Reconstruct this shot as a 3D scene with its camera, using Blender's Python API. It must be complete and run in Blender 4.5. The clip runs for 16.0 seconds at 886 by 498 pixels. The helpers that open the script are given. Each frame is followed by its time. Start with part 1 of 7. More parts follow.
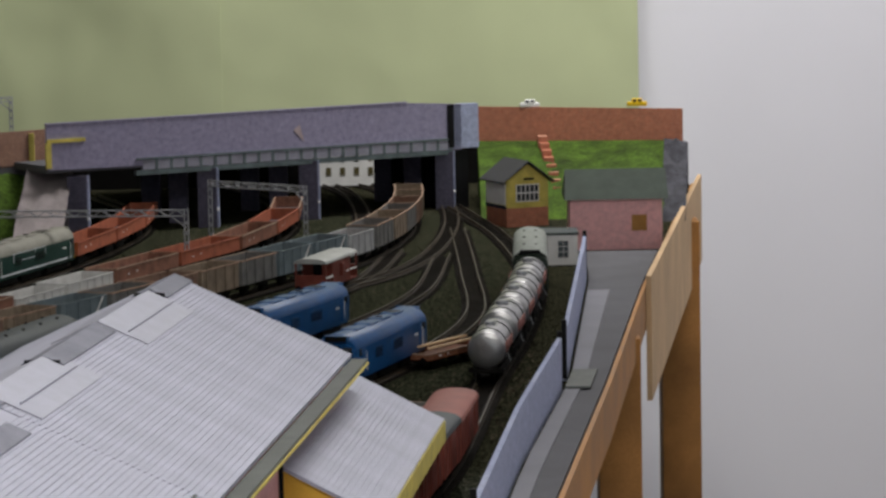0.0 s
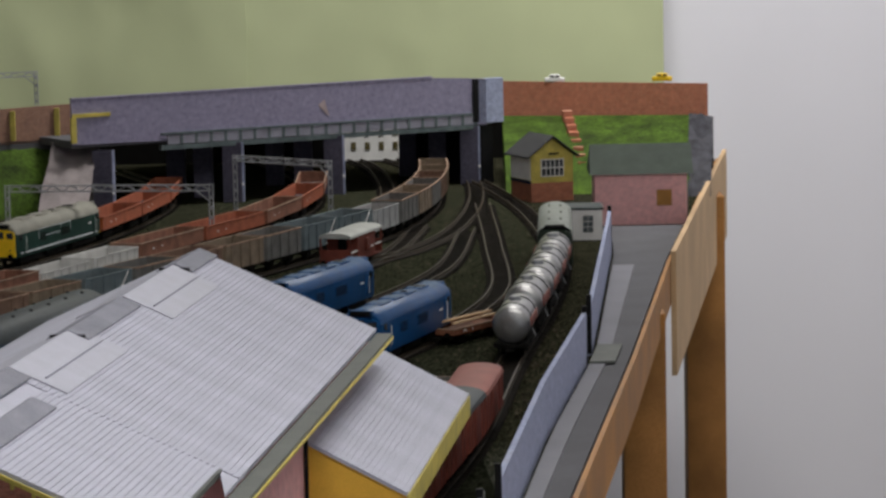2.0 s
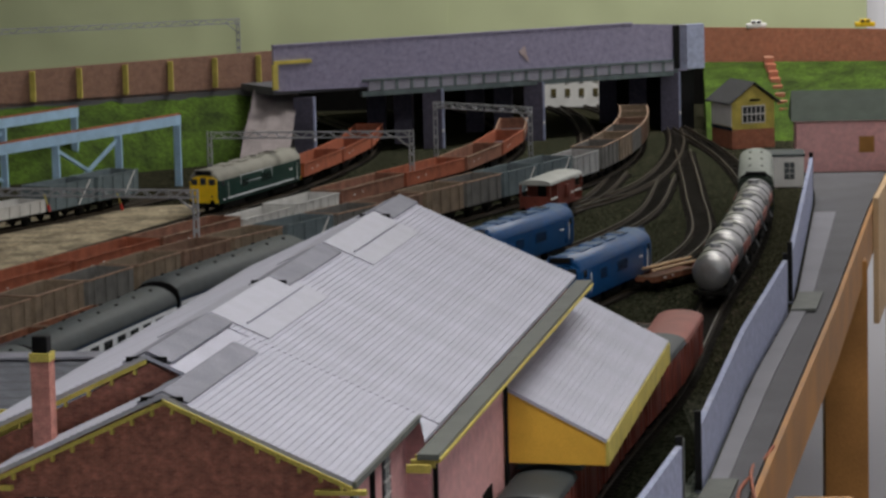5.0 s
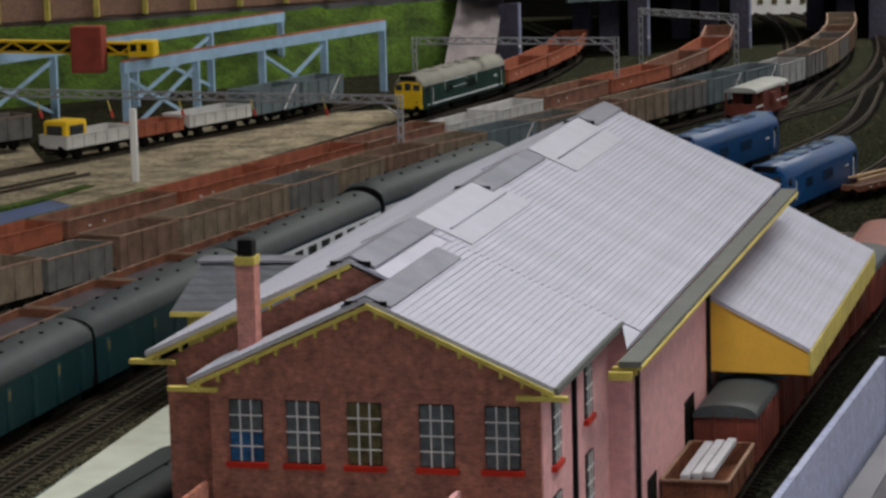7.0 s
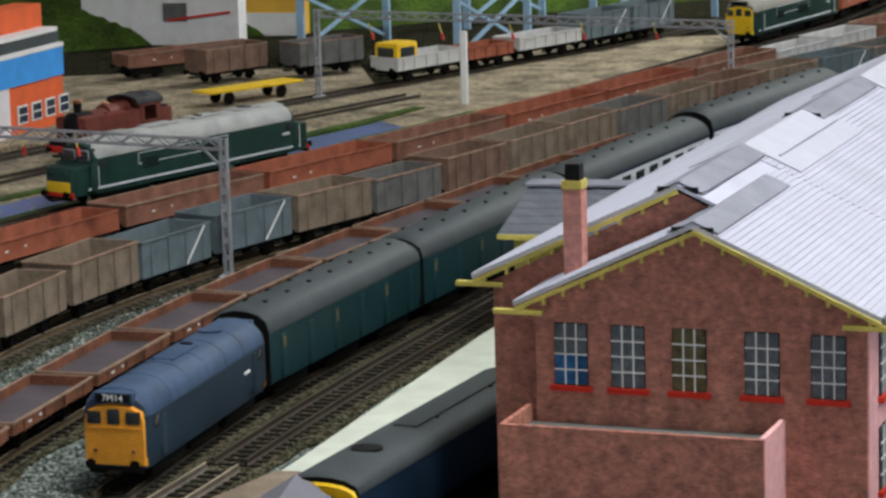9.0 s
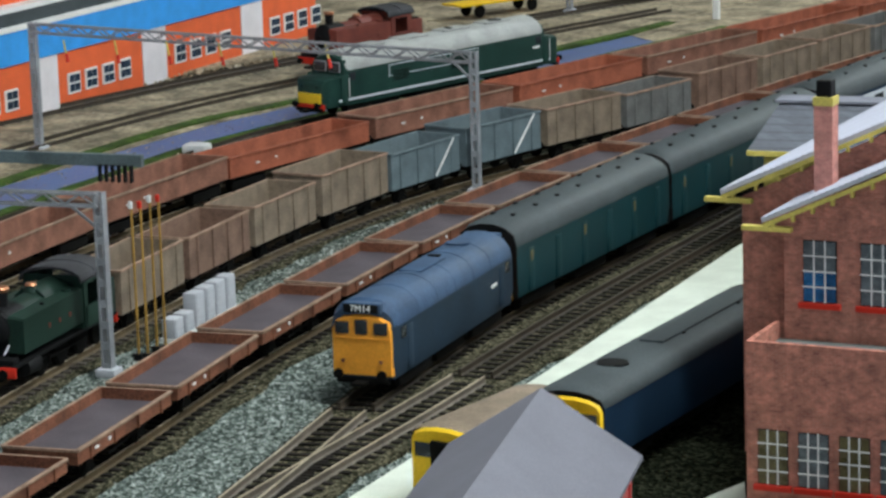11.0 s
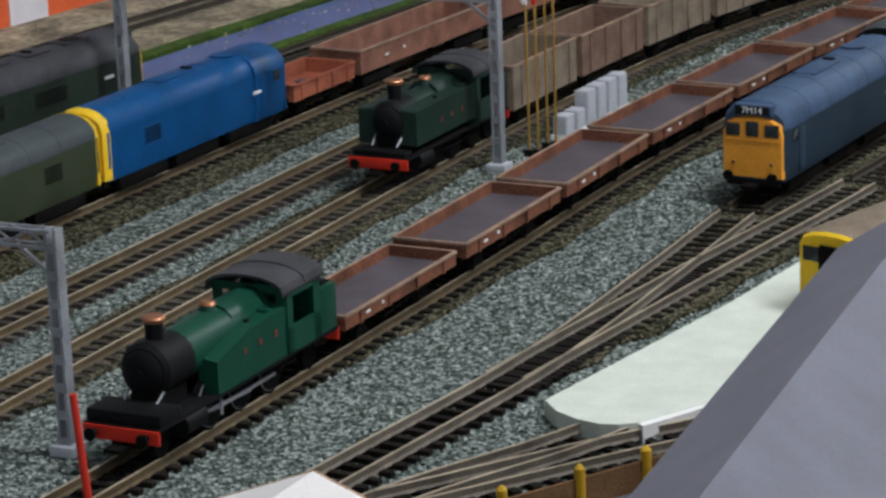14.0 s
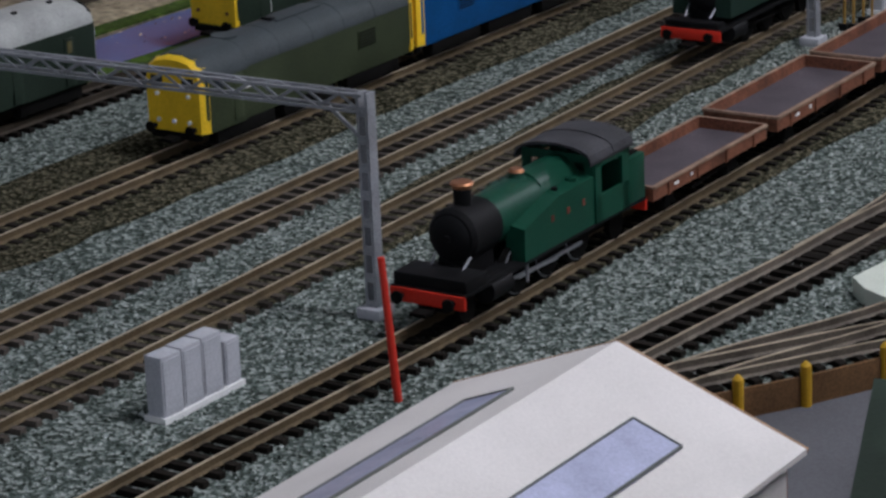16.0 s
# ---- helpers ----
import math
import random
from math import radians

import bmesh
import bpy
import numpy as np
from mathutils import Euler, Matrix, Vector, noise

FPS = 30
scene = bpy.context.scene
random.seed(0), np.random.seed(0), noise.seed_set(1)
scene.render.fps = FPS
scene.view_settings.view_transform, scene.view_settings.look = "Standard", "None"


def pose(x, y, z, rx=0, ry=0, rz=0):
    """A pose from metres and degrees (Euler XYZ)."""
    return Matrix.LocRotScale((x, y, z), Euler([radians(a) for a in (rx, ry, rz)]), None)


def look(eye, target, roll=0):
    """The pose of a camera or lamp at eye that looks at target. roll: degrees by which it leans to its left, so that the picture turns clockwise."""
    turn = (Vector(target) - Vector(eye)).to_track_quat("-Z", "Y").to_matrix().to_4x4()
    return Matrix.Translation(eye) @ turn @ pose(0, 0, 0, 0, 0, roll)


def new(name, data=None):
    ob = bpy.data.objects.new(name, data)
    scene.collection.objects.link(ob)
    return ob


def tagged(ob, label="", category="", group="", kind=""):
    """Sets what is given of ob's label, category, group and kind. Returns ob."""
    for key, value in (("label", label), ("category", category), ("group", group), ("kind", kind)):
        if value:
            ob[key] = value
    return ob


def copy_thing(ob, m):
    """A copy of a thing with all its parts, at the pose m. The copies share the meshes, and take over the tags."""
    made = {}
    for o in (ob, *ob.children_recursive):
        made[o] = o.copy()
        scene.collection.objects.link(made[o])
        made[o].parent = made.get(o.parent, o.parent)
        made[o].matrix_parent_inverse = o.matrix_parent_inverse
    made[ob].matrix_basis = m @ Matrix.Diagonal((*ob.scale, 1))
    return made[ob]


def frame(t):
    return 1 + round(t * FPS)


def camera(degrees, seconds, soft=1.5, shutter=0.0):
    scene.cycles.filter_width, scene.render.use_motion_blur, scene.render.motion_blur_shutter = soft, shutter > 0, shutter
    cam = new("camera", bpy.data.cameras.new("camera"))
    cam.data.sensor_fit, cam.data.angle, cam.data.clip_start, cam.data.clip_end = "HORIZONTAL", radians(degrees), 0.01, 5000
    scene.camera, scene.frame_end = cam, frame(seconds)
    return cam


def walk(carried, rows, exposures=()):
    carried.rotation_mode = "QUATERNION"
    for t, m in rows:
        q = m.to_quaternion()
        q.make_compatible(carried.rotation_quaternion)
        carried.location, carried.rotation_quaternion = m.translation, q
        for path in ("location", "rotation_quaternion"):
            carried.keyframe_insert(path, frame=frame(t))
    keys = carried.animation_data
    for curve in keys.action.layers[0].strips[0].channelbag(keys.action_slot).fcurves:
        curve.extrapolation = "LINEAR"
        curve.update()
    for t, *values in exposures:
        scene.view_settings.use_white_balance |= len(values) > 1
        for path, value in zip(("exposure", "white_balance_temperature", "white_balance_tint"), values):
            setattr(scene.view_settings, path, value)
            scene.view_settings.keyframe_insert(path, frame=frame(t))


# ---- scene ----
cam = camera(16.83, 16.0, soft=2.8)
EYE = 0.4158
ROWS = [
    (0.0, -0.118, -6.256, 1.072), (0.5, -0.097, -6.277, 1.072), (1.0, -0.076, -6.272, 1.09), (1.5, 0.012, -6.384, 1.09),
    (2.0, 0.357, -6.729, 1.09), (2.5, 0.812, -6.942, 1.114), (3.0, 1.596, -7.138, 1.15), (3.2, 1.83, -7.345, 1.17),
    (5.3, 4.656, -7.815, 1.46), (5.5, 4.995, -7.984, 1.47), (6.0, 5.785, -8.55, 1.47), (6.5, 6.746, -8.848, 1.48),
    (7.0, 8.09, -9.356, 1.5), (7.5, 9.39, -9.898, 1.517), (8.0, 11.246, -9.981, 1.54), (8.2, 12.046, -9.983, 1.55),
    (10.3, 17.034, -11.765, 1.77), (10.5, 17.537, -11.742, 1.78), (11.0, 19.219, -12.129, 1.8), (11.5, 20.309, -12.64, 1.82),
    (12.0, 21.672, -13.535, 1.88), (12.5, 22.997, -13.748, 1.91), (13.0, 24.291, -14.628, 1.91), (13.5, 25.356, -15.12, 1.95),
    (14.0, 26.837, -15.72, 2.04), (14.5, 28.586, -16.328, 2.15), (15.0, 31.216, -16.695, 2.21), (15.5, 31.949, -17.434, 2.24),
    (16.0, 32.914, -17.989, 2.308),
]
walk(cam, [(t, pose(0, 0, EYE, 90 + pitch, roll, yaw)) for t, yaw, pitch, roll in ROWS],
     exposures=[(0.0, -0.53, 6600, 9), (3.0, -0.56, 6650, 9), (5.5, -0.6, 6700, 9), (8.2, -0.12, 6500, 9), (10.5, 0.5, 6000, 0), (13.0, 0.1, 5950, 6), (14.5, 0.06, 5950, 9), (16.0, -0.32, 5850, 14)])

# ---- light: a closed room with ceiling tubes and an added fill lamp behind the camera ----
world = bpy.data.worlds.new("room_air")
scene.world = world
world.use_nodes = True
world.node_tree.nodes["Background"].inputs[0].default_value = (0.75, 0.8, 0.9, 1)
world.node_tree.nodes["Background"].inputs[1].default_value = 0.004


def area_lamp(name, x, y, z, sx, sy, power, colour, target):
    d = bpy.data.lights.new(name, "AREA")
    d.shape, d.size, d.size_y, d.energy, d.color = "RECTANGLE", sx, sy, power, colour
    ob = new(name, d)
    ob.matrix_world = look((x, y, z), target)
    return tagged(ob, kind="structure")


area_lamp("ceiling_tube", 0.0, 1.2, 1.52, 0.25, 1.5, 44, (1.0, 0.97, 0.95), (-0.28, 1.2, 0))
area_lamp("ceiling_tube", 0.3, 4.2, 1.52, 0.9, 0.3, 40, (1.0, 0.98, 0.97), (0.3, 4.2, 0))
# unseen fill lamp, added to brighten the south-facing fronts
area_lamp("unseen_fill_south", 0.45, -1.75, 0.7, 1.4, 0.9, 10, (0.88, 0.94, 1.0), (-0.5, 2.0, 0.1))

# ---- materials ----
MATS = {}


def mat(name, colour, rough=0.6, metal=0.0, var=0.18, scale=60.0, bump=0.15, fine=900.0, vary_obj=0.0, spec=0.2):
    """Painted or raw surface: colour broken up by broad stains and fine grain, with a small relief."""
    if name in MATS:
        return MATS[name]
    m = bpy.data.materials.new(name)
    m.use_nodes = True
    nt = m.node_tree
    n, l = nt.nodes, nt.links
    b = n["Principled BSDF"]
    b.inputs["Roughness"].default_value, b.inputs["Metallic"].default_value = rough, metal
    b.inputs["Specular IOR Level"].default_value = spec
    co = n.new("ShaderNodeTexCoord")
    big, small = n.new("ShaderNodeTexNoise"), n.new("ShaderNodeTexNoise")
    big.inputs["Scale"].default_value, small.inputs["Scale"].default_value = scale, fine
    big.inputs["Detail"].default_value, small.inputs["Detail"].default_value = 4, 2
    l.new(co.outputs["Object"], big.inputs["Vector"])
    l.new(co.outputs["Object"], small.inputs["Vector"])
    mix = n.new("ShaderNodeMix")
    mix.data_type = "RGBA"
    r = n.new("ShaderNodeMapRange")
    r.inputs[1].default_value, r.inputs[2].default_value = 0.3, 0.7
    l.new(big.outputs[0], r.inputs[0])
    dark = tuple(c * (1 - var) for c in colour)
    light = tuple(min(1, c * (1 + var * 0.6)) for c in colour)
    mix.inputs["A"].default_value, mix.inputs["B"].default_value = (*dark, 1), (*light, 1)
    l.new(r.outputs[0], mix.inputs[0])
    mul = n.new("ShaderNodeMix")
    mul.data_type, mul.blend_type = "RGBA", "MULTIPLY"
    mul.inputs[0].default_value = min(1.0, var * 1.5)
    ramp = n.new("ShaderNodeMapRange")
    ramp.inputs[1].default_value, ramp.inputs[2].default_value = 0.3, 0.7
    ramp.inputs[3].default_value, ramp.inputs[4].default_value = 0.5, 1.3
    l.new(small.outputs[0], ramp.inputs[0])
    l.new(mix.outputs["Result"], mul.inputs["A"])
    l.new(ramp.outputs[0], mul.inputs["B"])
    out = mul.outputs["Result"]
    if vary_obj:
        oi, hs, mr = n.new("ShaderNodeObjectInfo"), n.new("ShaderNodeHueSaturation"), n.new("ShaderNodeMapRange")
        mr.inputs[3].default_value, mr.inputs[4].default_value = 1 - vary_obj, 1 + vary_obj
        l.new(oi.outputs["Random"], mr.inputs[0])
        l.new(mr.outputs[0], hs.inputs["Value"])
        l.new(out, hs.inputs["Color"])
        out = hs.outputs[0]
    l.new(out, b.inputs["Base Color"])
    rr = n.new("ShaderNodeMapRange")
    rr.inputs[3].default_value, rr.inputs[4].default_value = max(0.05, rough - 0.12), min(1, rough + 0.12)
    l.new(big.outputs[0], rr.inputs[0])
    l.new(rr.outputs[0], b.inputs["Roughness"])
    if bump:
        bp = n.new("ShaderNodeBump")
        bp.inputs["Strength"].default_value, bp.inputs["Distance"].default_value = bump, 0.0006
        l.new(small.outputs[0], bp.inputs["Height"])
        l.new(bp.outputs[0], b.inputs["Normal"])
    MATS[name] = m
    return m


def brick_mat(name, c1, c2, mortar, bw=0.0035, bh=0.0012, rough=0.8, var=0.3, grain=260):
    """Printed brick paper: small courses, blotched."""
    if name in MATS:
        return MATS[name]
    m = mat(name, c1, rough, var=var, scale=130, fine=grain, bump=0.05, spec=0.1)
    nt = m.node_tree
    n, l = nt.nodes, nt.links
    b = n["Principled BSDF"]
    co, geo = n.new("ShaderNodeTexCoord"), n.new("ShaderNodeSeparateXYZ")
    l.new(co.outputs["Object"], geo.inputs[0])
    add = n.new("ShaderNodeMath")
    add.operation = "ADD"
    l.new(geo.outputs[0], add.inputs[0])
    l.new(geo.outputs[1], add.inputs[1])
    cv = n.new("ShaderNodeCombineXYZ")
    l.new(add.outputs[0], cv.inputs[0])
    l.new(geo.outputs[2], cv.inputs[1])
    br = n.new("ShaderNodeTexBrick")
    br.inputs["Scale"].default_value = 1.0
    br.inputs["Brick Width"].default_value, br.inputs["Row Height"].default_value = bw, bh
    br.inputs["Mortar Size"].default_value = bh * 0.12
    br.inputs["Color1"].default_value, br.inputs["Color2"].default_value = (*c1, 1), (*c2, 1)
    br.inputs["Mortar"].default_value = (*mortar, 1)
    l.new(cv.outputs[0], br.inputs["Vector"])
    old = b.inputs["Base Color"].links[0].from_socket
    mx = n.new("ShaderNodeMix")
    mx.data_type = "RGBA"
    mx.inputs[0].default_value = 0.5
    l.new(old, mx.inputs["A"])
    l.new(br.outputs[0], mx.inputs["B"])
    l.new(mx.outputs["Result"], b.inputs["Base Color"])
    return m


def ballast_mat(name="ballast", ground_tint=None):
    """Granite chips; a given tint covers all with oil, dirt and painted shade, else only the far yard is brown."""
    m = mat(name, (0.2, 0.2, 0.19), 0.95, var=0.35, scale=5, fine=60, bump=0.0, spec=0.0)
    nt = m.node_tree
    n, l = nt.nodes, nt.links
    b = n["Principled BSDF"]
    co, vo, bp, ra = n.new("ShaderNodeTexCoord"), n.new("ShaderNodeTexVoronoi"), n.new("ShaderNodeBump"), n.new("ShaderNodeValToRGB")
    vo.inputs["Scale"].default_value = 560
    l.new(co.outputs["Object"], vo.inputs["Vector"])
    sep = n.new("ShaderNodeSeparateColor")
    l.new(vo.outputs["Color"], sep.inputs[0])
    ra.color_ramp.elements[0].color, ra.color_ramp.elements[1].color = (0.03, 0.037, 0.03, 1), (0.38, 0.42, 0.39, 1)
    e = ra.color_ramp.elements.new(0.55)
    e.color = (0.1, 0.125, 0.112, 1)
    l.new(sep.outputs[0], ra.inputs[0])
    # brown, dirty ground towards the far yard and under the lines
    big = n.new("ShaderNodeTexNoise")
    big.inputs["Scale"].default_value = 3.0
    l.new(co.outputs["Object"], big.inputs["Vector"])
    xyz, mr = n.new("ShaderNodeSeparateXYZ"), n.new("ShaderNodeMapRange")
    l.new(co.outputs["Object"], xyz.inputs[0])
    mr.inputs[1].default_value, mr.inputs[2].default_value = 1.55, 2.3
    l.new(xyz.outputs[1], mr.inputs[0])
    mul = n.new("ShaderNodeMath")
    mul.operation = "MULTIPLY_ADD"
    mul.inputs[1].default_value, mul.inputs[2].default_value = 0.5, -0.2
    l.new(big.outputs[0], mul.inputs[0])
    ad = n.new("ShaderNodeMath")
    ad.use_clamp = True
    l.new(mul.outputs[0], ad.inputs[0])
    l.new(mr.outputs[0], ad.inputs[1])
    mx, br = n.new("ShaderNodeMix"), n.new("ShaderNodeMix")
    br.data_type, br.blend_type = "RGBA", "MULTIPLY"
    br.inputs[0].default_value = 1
    br.inputs["B"].default_value = (*(ground_tint or (0.2, 0.168, 0.115)), 1)
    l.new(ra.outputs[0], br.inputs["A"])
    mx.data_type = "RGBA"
    if ground_tint:
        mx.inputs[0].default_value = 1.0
    else:
        l.new(ad.outputs[0], mx.inputs[0])
    l.new(ra.outputs[0], mx.inputs["A"])
    l.new(br.outputs["Result"], mx.inputs["B"])
    l.new(mx.outputs["Result"], b.inputs["Base Color"])
    bp.inputs["Strength"].default_value, bp.inputs["Distance"].default_value = 0.9, 0.0015
    l.new(vo.outputs["Distance"], bp.inputs["Height"])
    l.new(bp.outputs[0], b.inputs["Normal"])
    return m


def glass_mat(name, colour=(0.03, 0.035, 0.04)):
    return mat(name, colour, 0.12, var=0.1, bump=0, spec=0.6)


BALLAST = ballast_mat()
RAILG = mat("worn_rail_grey", (0.17, 0.145, 0.115), 0.6, 0.2, var=0.35)
RAIL = mat("rail_side_brown", (0.12, 0.088, 0.048), 0.65, 0.1, var=0.35)
HEAD = mat("rail_head_steel", (0.5, 0.42, 0.3), 0.4, 0.4, var=0.35, scale=30)
RUST = mat("rail_rust", (0.055, 0.044, 0.031), 0.6, 0.2, var=0.3)
OILY = ballast_mat("oily_ballast", (0.45, 0.36, 0.26))
SLEEPER = mat("sleeper_plastic", (0.018, 0.0155, 0.013), 0.8, var=0.35, vary_obj=0.35, spec=0.04)
SLEEPERG = mat("dusty_sleeper", (0.085, 0.073, 0.062), 0.85, var=0.35, vary_obj=0.3, spec=0.04)
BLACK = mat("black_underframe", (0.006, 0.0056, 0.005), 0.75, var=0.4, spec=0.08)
DARK = mat("black_paint", (0.007, 0.007, 0.0075), 0.55, var=0.3, spec=0.12)
BLUE = mat("rail_blue_paint", (0.008, 0.07, 0.21), 0.4, var=0.25, scale=40)
BLUEGREY = mat("faded_blue_paint", (0.022, 0.04, 0.063), 0.55, var=0.3, scale=40)
BLUEROOF = mat("weathered_blue_roof", (0.05, 0.085, 0.15), 0.6, var=0.3, scale=60)
GREEN = mat("loco_green_paint", (0.018, 0.05, 0.04), 0.45, var=0.3, scale=40)
OLIVE = mat("olive_green_paint", (0.045, 0.058, 0.03), 0.5, var=0.3, scale=40)
DKGREEN = mat("dark_green_paint", (0.02, 0.032, 0.022), 0.5, var=0.3, scale=40)
GWR = mat("engine_green_paint", (0.008, 0.055, 0.032), 0.38, var=0.2, scale=40)
GWRD = mat("dull_engine_green_paint", (0.012, 0.03, 0.021), 0.55, var=0.3, scale=40)
COACHG = mat("coach_green_paint", (0.009, 0.038, 0.045), 0.42, var=0.25, scale=30)
COACHB = mat("coach_blue_paint", (0.011, 0.028, 0.056), 0.45, var=0.25, scale=30)
COACHW = mat("coach_pale_grey_paint", (0.62, 0.66, 0.7), 0.5, var=0.1)
ROOFG = mat("coach_roof_grey", (0.056, 0.067, 0.071), 0.6, var=0.25, scale=40)
ROOFL = mat("pale_roof_grey", (0.38, 0.39, 0.37), 0.6, var=0.2)
ROOFD = mat("dark_roof_grey", (0.05, 0.05, 0.055), 0.6, var=0.3)
YELLOW = mat("warning_yellow_paint", (0.8, 0.34, 0.035), 0.45, var=0.15)
YELLOWB = mat("bright_yellow_paint", (0.85, 0.55, 0.02), 0.45, var=0.15)
LEMON = mat("lemon_trim_paint", (0.6, 0.5, 0.12), 0.6, var=0.25)
RED = mat("buffer_beam_red", (0.55, 0.03, 0.015), 0.45, var=0.15)
ORANGE = mat("wagon_orange_paint", (0.36, 0.11, 0.06), 0.65, var=0.35)
BAUX = mat("wagon_bauxite_paint", (0.26, 0.12, 0.08), 0.7, var=0.4)
BROWNW = mat("wagon_brown_paint", (0.2, 0.08, 0.045), 0.7, var=0.5)
BROWNT = mat("wagon_dusty_brown", (0.2, 0.125, 0.09), 0.75, var=0.35)
TAN = mat("wagon_faded_brown", (0.23, 0.18, 0.13), 0.75, var=0.35)
PALELIP = mat("pale_wagon_edge", (0.33, 0.22, 0.155), 0.8, var=0.4)
GREYW = mat("wagon_grey_paint", (0.155, 0.155, 0.147), 0.7, var=0.3)
GREYB = mat("wagon_blue_grey_paint", (0.135, 0.175, 0.19), 0.65, var=0.25)
WHITEW = mat("wagon_white_paint", (0.6, 0.6, 0.58), 0.65, var=0.15)
FLOORW = mat("wagon_floor", (0.085, 0.072, 0.082), 0.7, var=0.3)
VANRED = mat("hoist_red_paint", (0.3, 0.06, 0.04), 0.6, var=0.25)
MAROON = mat("maroon_paint", (0.17, 0.045, 0.032), 0.55, var=0.3)
VANROOF = mat("van_roof_dusty_red", (0.3, 0.12, 0.1), 0.7, var=0.2)
SILVER = mat("tanker_silver", (0.32, 0.32, 0.32), 0.34, 0.85, var=0.2, scale=50)
COPPER = mat("copper_cap", (0.5, 0.23, 0.12), 0.45, 0.85, var=0.2)
STEEL = mat("galvanised_grey", (0.33, 0.34, 0.36), 0.5, 0.3, var=0.25)
STEELD = mat("dull_gantry_grey", (0.13, 0.165, 0.17), 0.55, 0.2, var=0.3)
CONC = mat("pale_concrete", (0.46, 0.47, 0.5), 0.8, var=0.15)
GLASS = glass_mat("dark_glass")
PANEGREY = mat("pane_grey", (0.12, 0.14, 0.15), 0.25, var=0.3, scale=200)
PANEBLUE = mat("pane_blue", (0.03, 0.13, 0.3), 0.25, var=0.5, scale=120)
PANEOL = mat("pane_olive", (0.13, 0.11, 0.05), 0.3, var=0.4, scale=120)
WHITE = mat("white_paint", (0.8, 0.8, 0.78), 0.6, var=0.08)
CREAM = mat("cream_card", (0.6, 0.64, 0.55), 0.75, var=0.1)
WHITECARD = mat("white_card", (0.66, 0.63, 0.6), 0.7, var=0.08, scale=20)
SLATE = mat("slate_paper", (0.43, 0.44, 0.52), 0.75, var=0.1, scale=25, vary_obj=0.035)
SLATED = mat("dark_slate_paper", (0.23, 0.235, 0.28), 0.8, var=0.2, scale=40)
FELT = mat("roof_felt_grey", (0.15, 0.15, 0.175), 0.8, var=0.12, scale=30)
GUTTER = mat("gutter_grey", (0.13, 0.14, 0.13), 0.7, var=0.2)
TRANSL = mat("translucent_sheet", (0.39, 0.4, 0.47), 0.6, var=0.08)
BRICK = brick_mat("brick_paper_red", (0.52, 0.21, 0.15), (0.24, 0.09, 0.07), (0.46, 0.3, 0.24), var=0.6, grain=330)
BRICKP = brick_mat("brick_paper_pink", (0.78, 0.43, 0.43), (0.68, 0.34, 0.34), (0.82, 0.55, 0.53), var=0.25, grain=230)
BRICKO = brick_mat("brick_paper_orange", (0.45, 0.17, 0.1), (0.36, 0.12, 0.08), (0.45, 0.28, 0.2))
BRICKC = brick_mat("brick_paper_rose", (0.55, 0.24, 0.2), (0.4, 0.15, 0.13), (0.6, 0.36, 0.3), var=0.4)
BRICKL = brick_mat("brick_paper_lilac", (0.29, 0.27, 0.38), (0.19, 0.18, 0.28), (0.36, 0.34, 0.44), var=0.3, grain=190)
BRICKB = brick_mat("brick_paper_blue", (0.36, 0.4, 0.56), (0.3, 0.33, 0.48), (0.44, 0.47, 0.6))
OCHRE = mat("ochre_card", (0.72, 0.42, 0.06), 0.7, var=0.08)
GRASS = mat("green_scatter", (0.055, 0.1, 0.012), 0.95, var=0.6, scale=28, fine=200, bump=0.9)
ROCK = mat("grey_rock", (0.25, 0.22, 0.22), 0.9, var=0.3, scale=30)
SANDY = mat("sandy_ground", (0.34, 0.285, 0.19), 0.95, var=0.65, scale=26, fine=200, bump=0.9)
WATER = mat("painted_water_blue", (0.1, 0.14, 0.3), 0.35, var=0.25, scale=20)
TARMAC = mat("tarmac_paper", (0.11, 0.11, 0.12), 0.85, var=0.2, scale=12)
PAVE = mat("paving_paper", (0.22, 0.22, 0.245), 0.85, var=0.12, scale=12)
# same dirt, tinted darker for the shade beside the goods shed
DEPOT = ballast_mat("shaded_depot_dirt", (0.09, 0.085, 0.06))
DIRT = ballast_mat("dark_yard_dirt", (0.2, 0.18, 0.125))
WOOD = mat("stained_timber", (0.42, 0.2, 0.06), 0.6, var=0.3, scale=12)
PLY = mat("plywood", (0.55, 0.38, 0.22), 0.7, var=0.2, scale=9)
GREENPAPER = mat("green_backdrop_paper", (0.5, 0.55, 0.33), 0.85, var=0.06, scale=1.2, fine=8, bump=0.0)
WALLW = mat("white_wall_emulsion", (0.8, 0.8, 0.85), 0.85, var=0.04, scale=1.5)
CEIL = mat("ceiling_white", (0.8, 0.8, 0.8), 0.9, var=0.03)
CARPET = mat("room_floor_grey", (0.3, 0.28, 0.26), 0.95, var=0.2)
SKYBLUE = mat("crane_blue_paint", (0.33, 0.5, 0.66), 0.5, var=0.15)
FLATORANGE = mat("facade_orange_print", (0.72, 0.13, 0.04), 0.7, var=0.12)
FLATWHITE = mat("facade_white_print", (0.72, 0.68, 0.7), 0.7, var=0.08)
FLATBLUE = mat("facade_blue_roof", (0.06, 0.32, 0.78), 0.6, var=0.12)
REDPOST = mat("red_post_paint", (0.55, 0.035, 0.02), 0.45, var=0.1)
BRASSW = mat("brass_wire", (0.42, 0.25, 0.06), 0.5, 0.3, var=0.2)


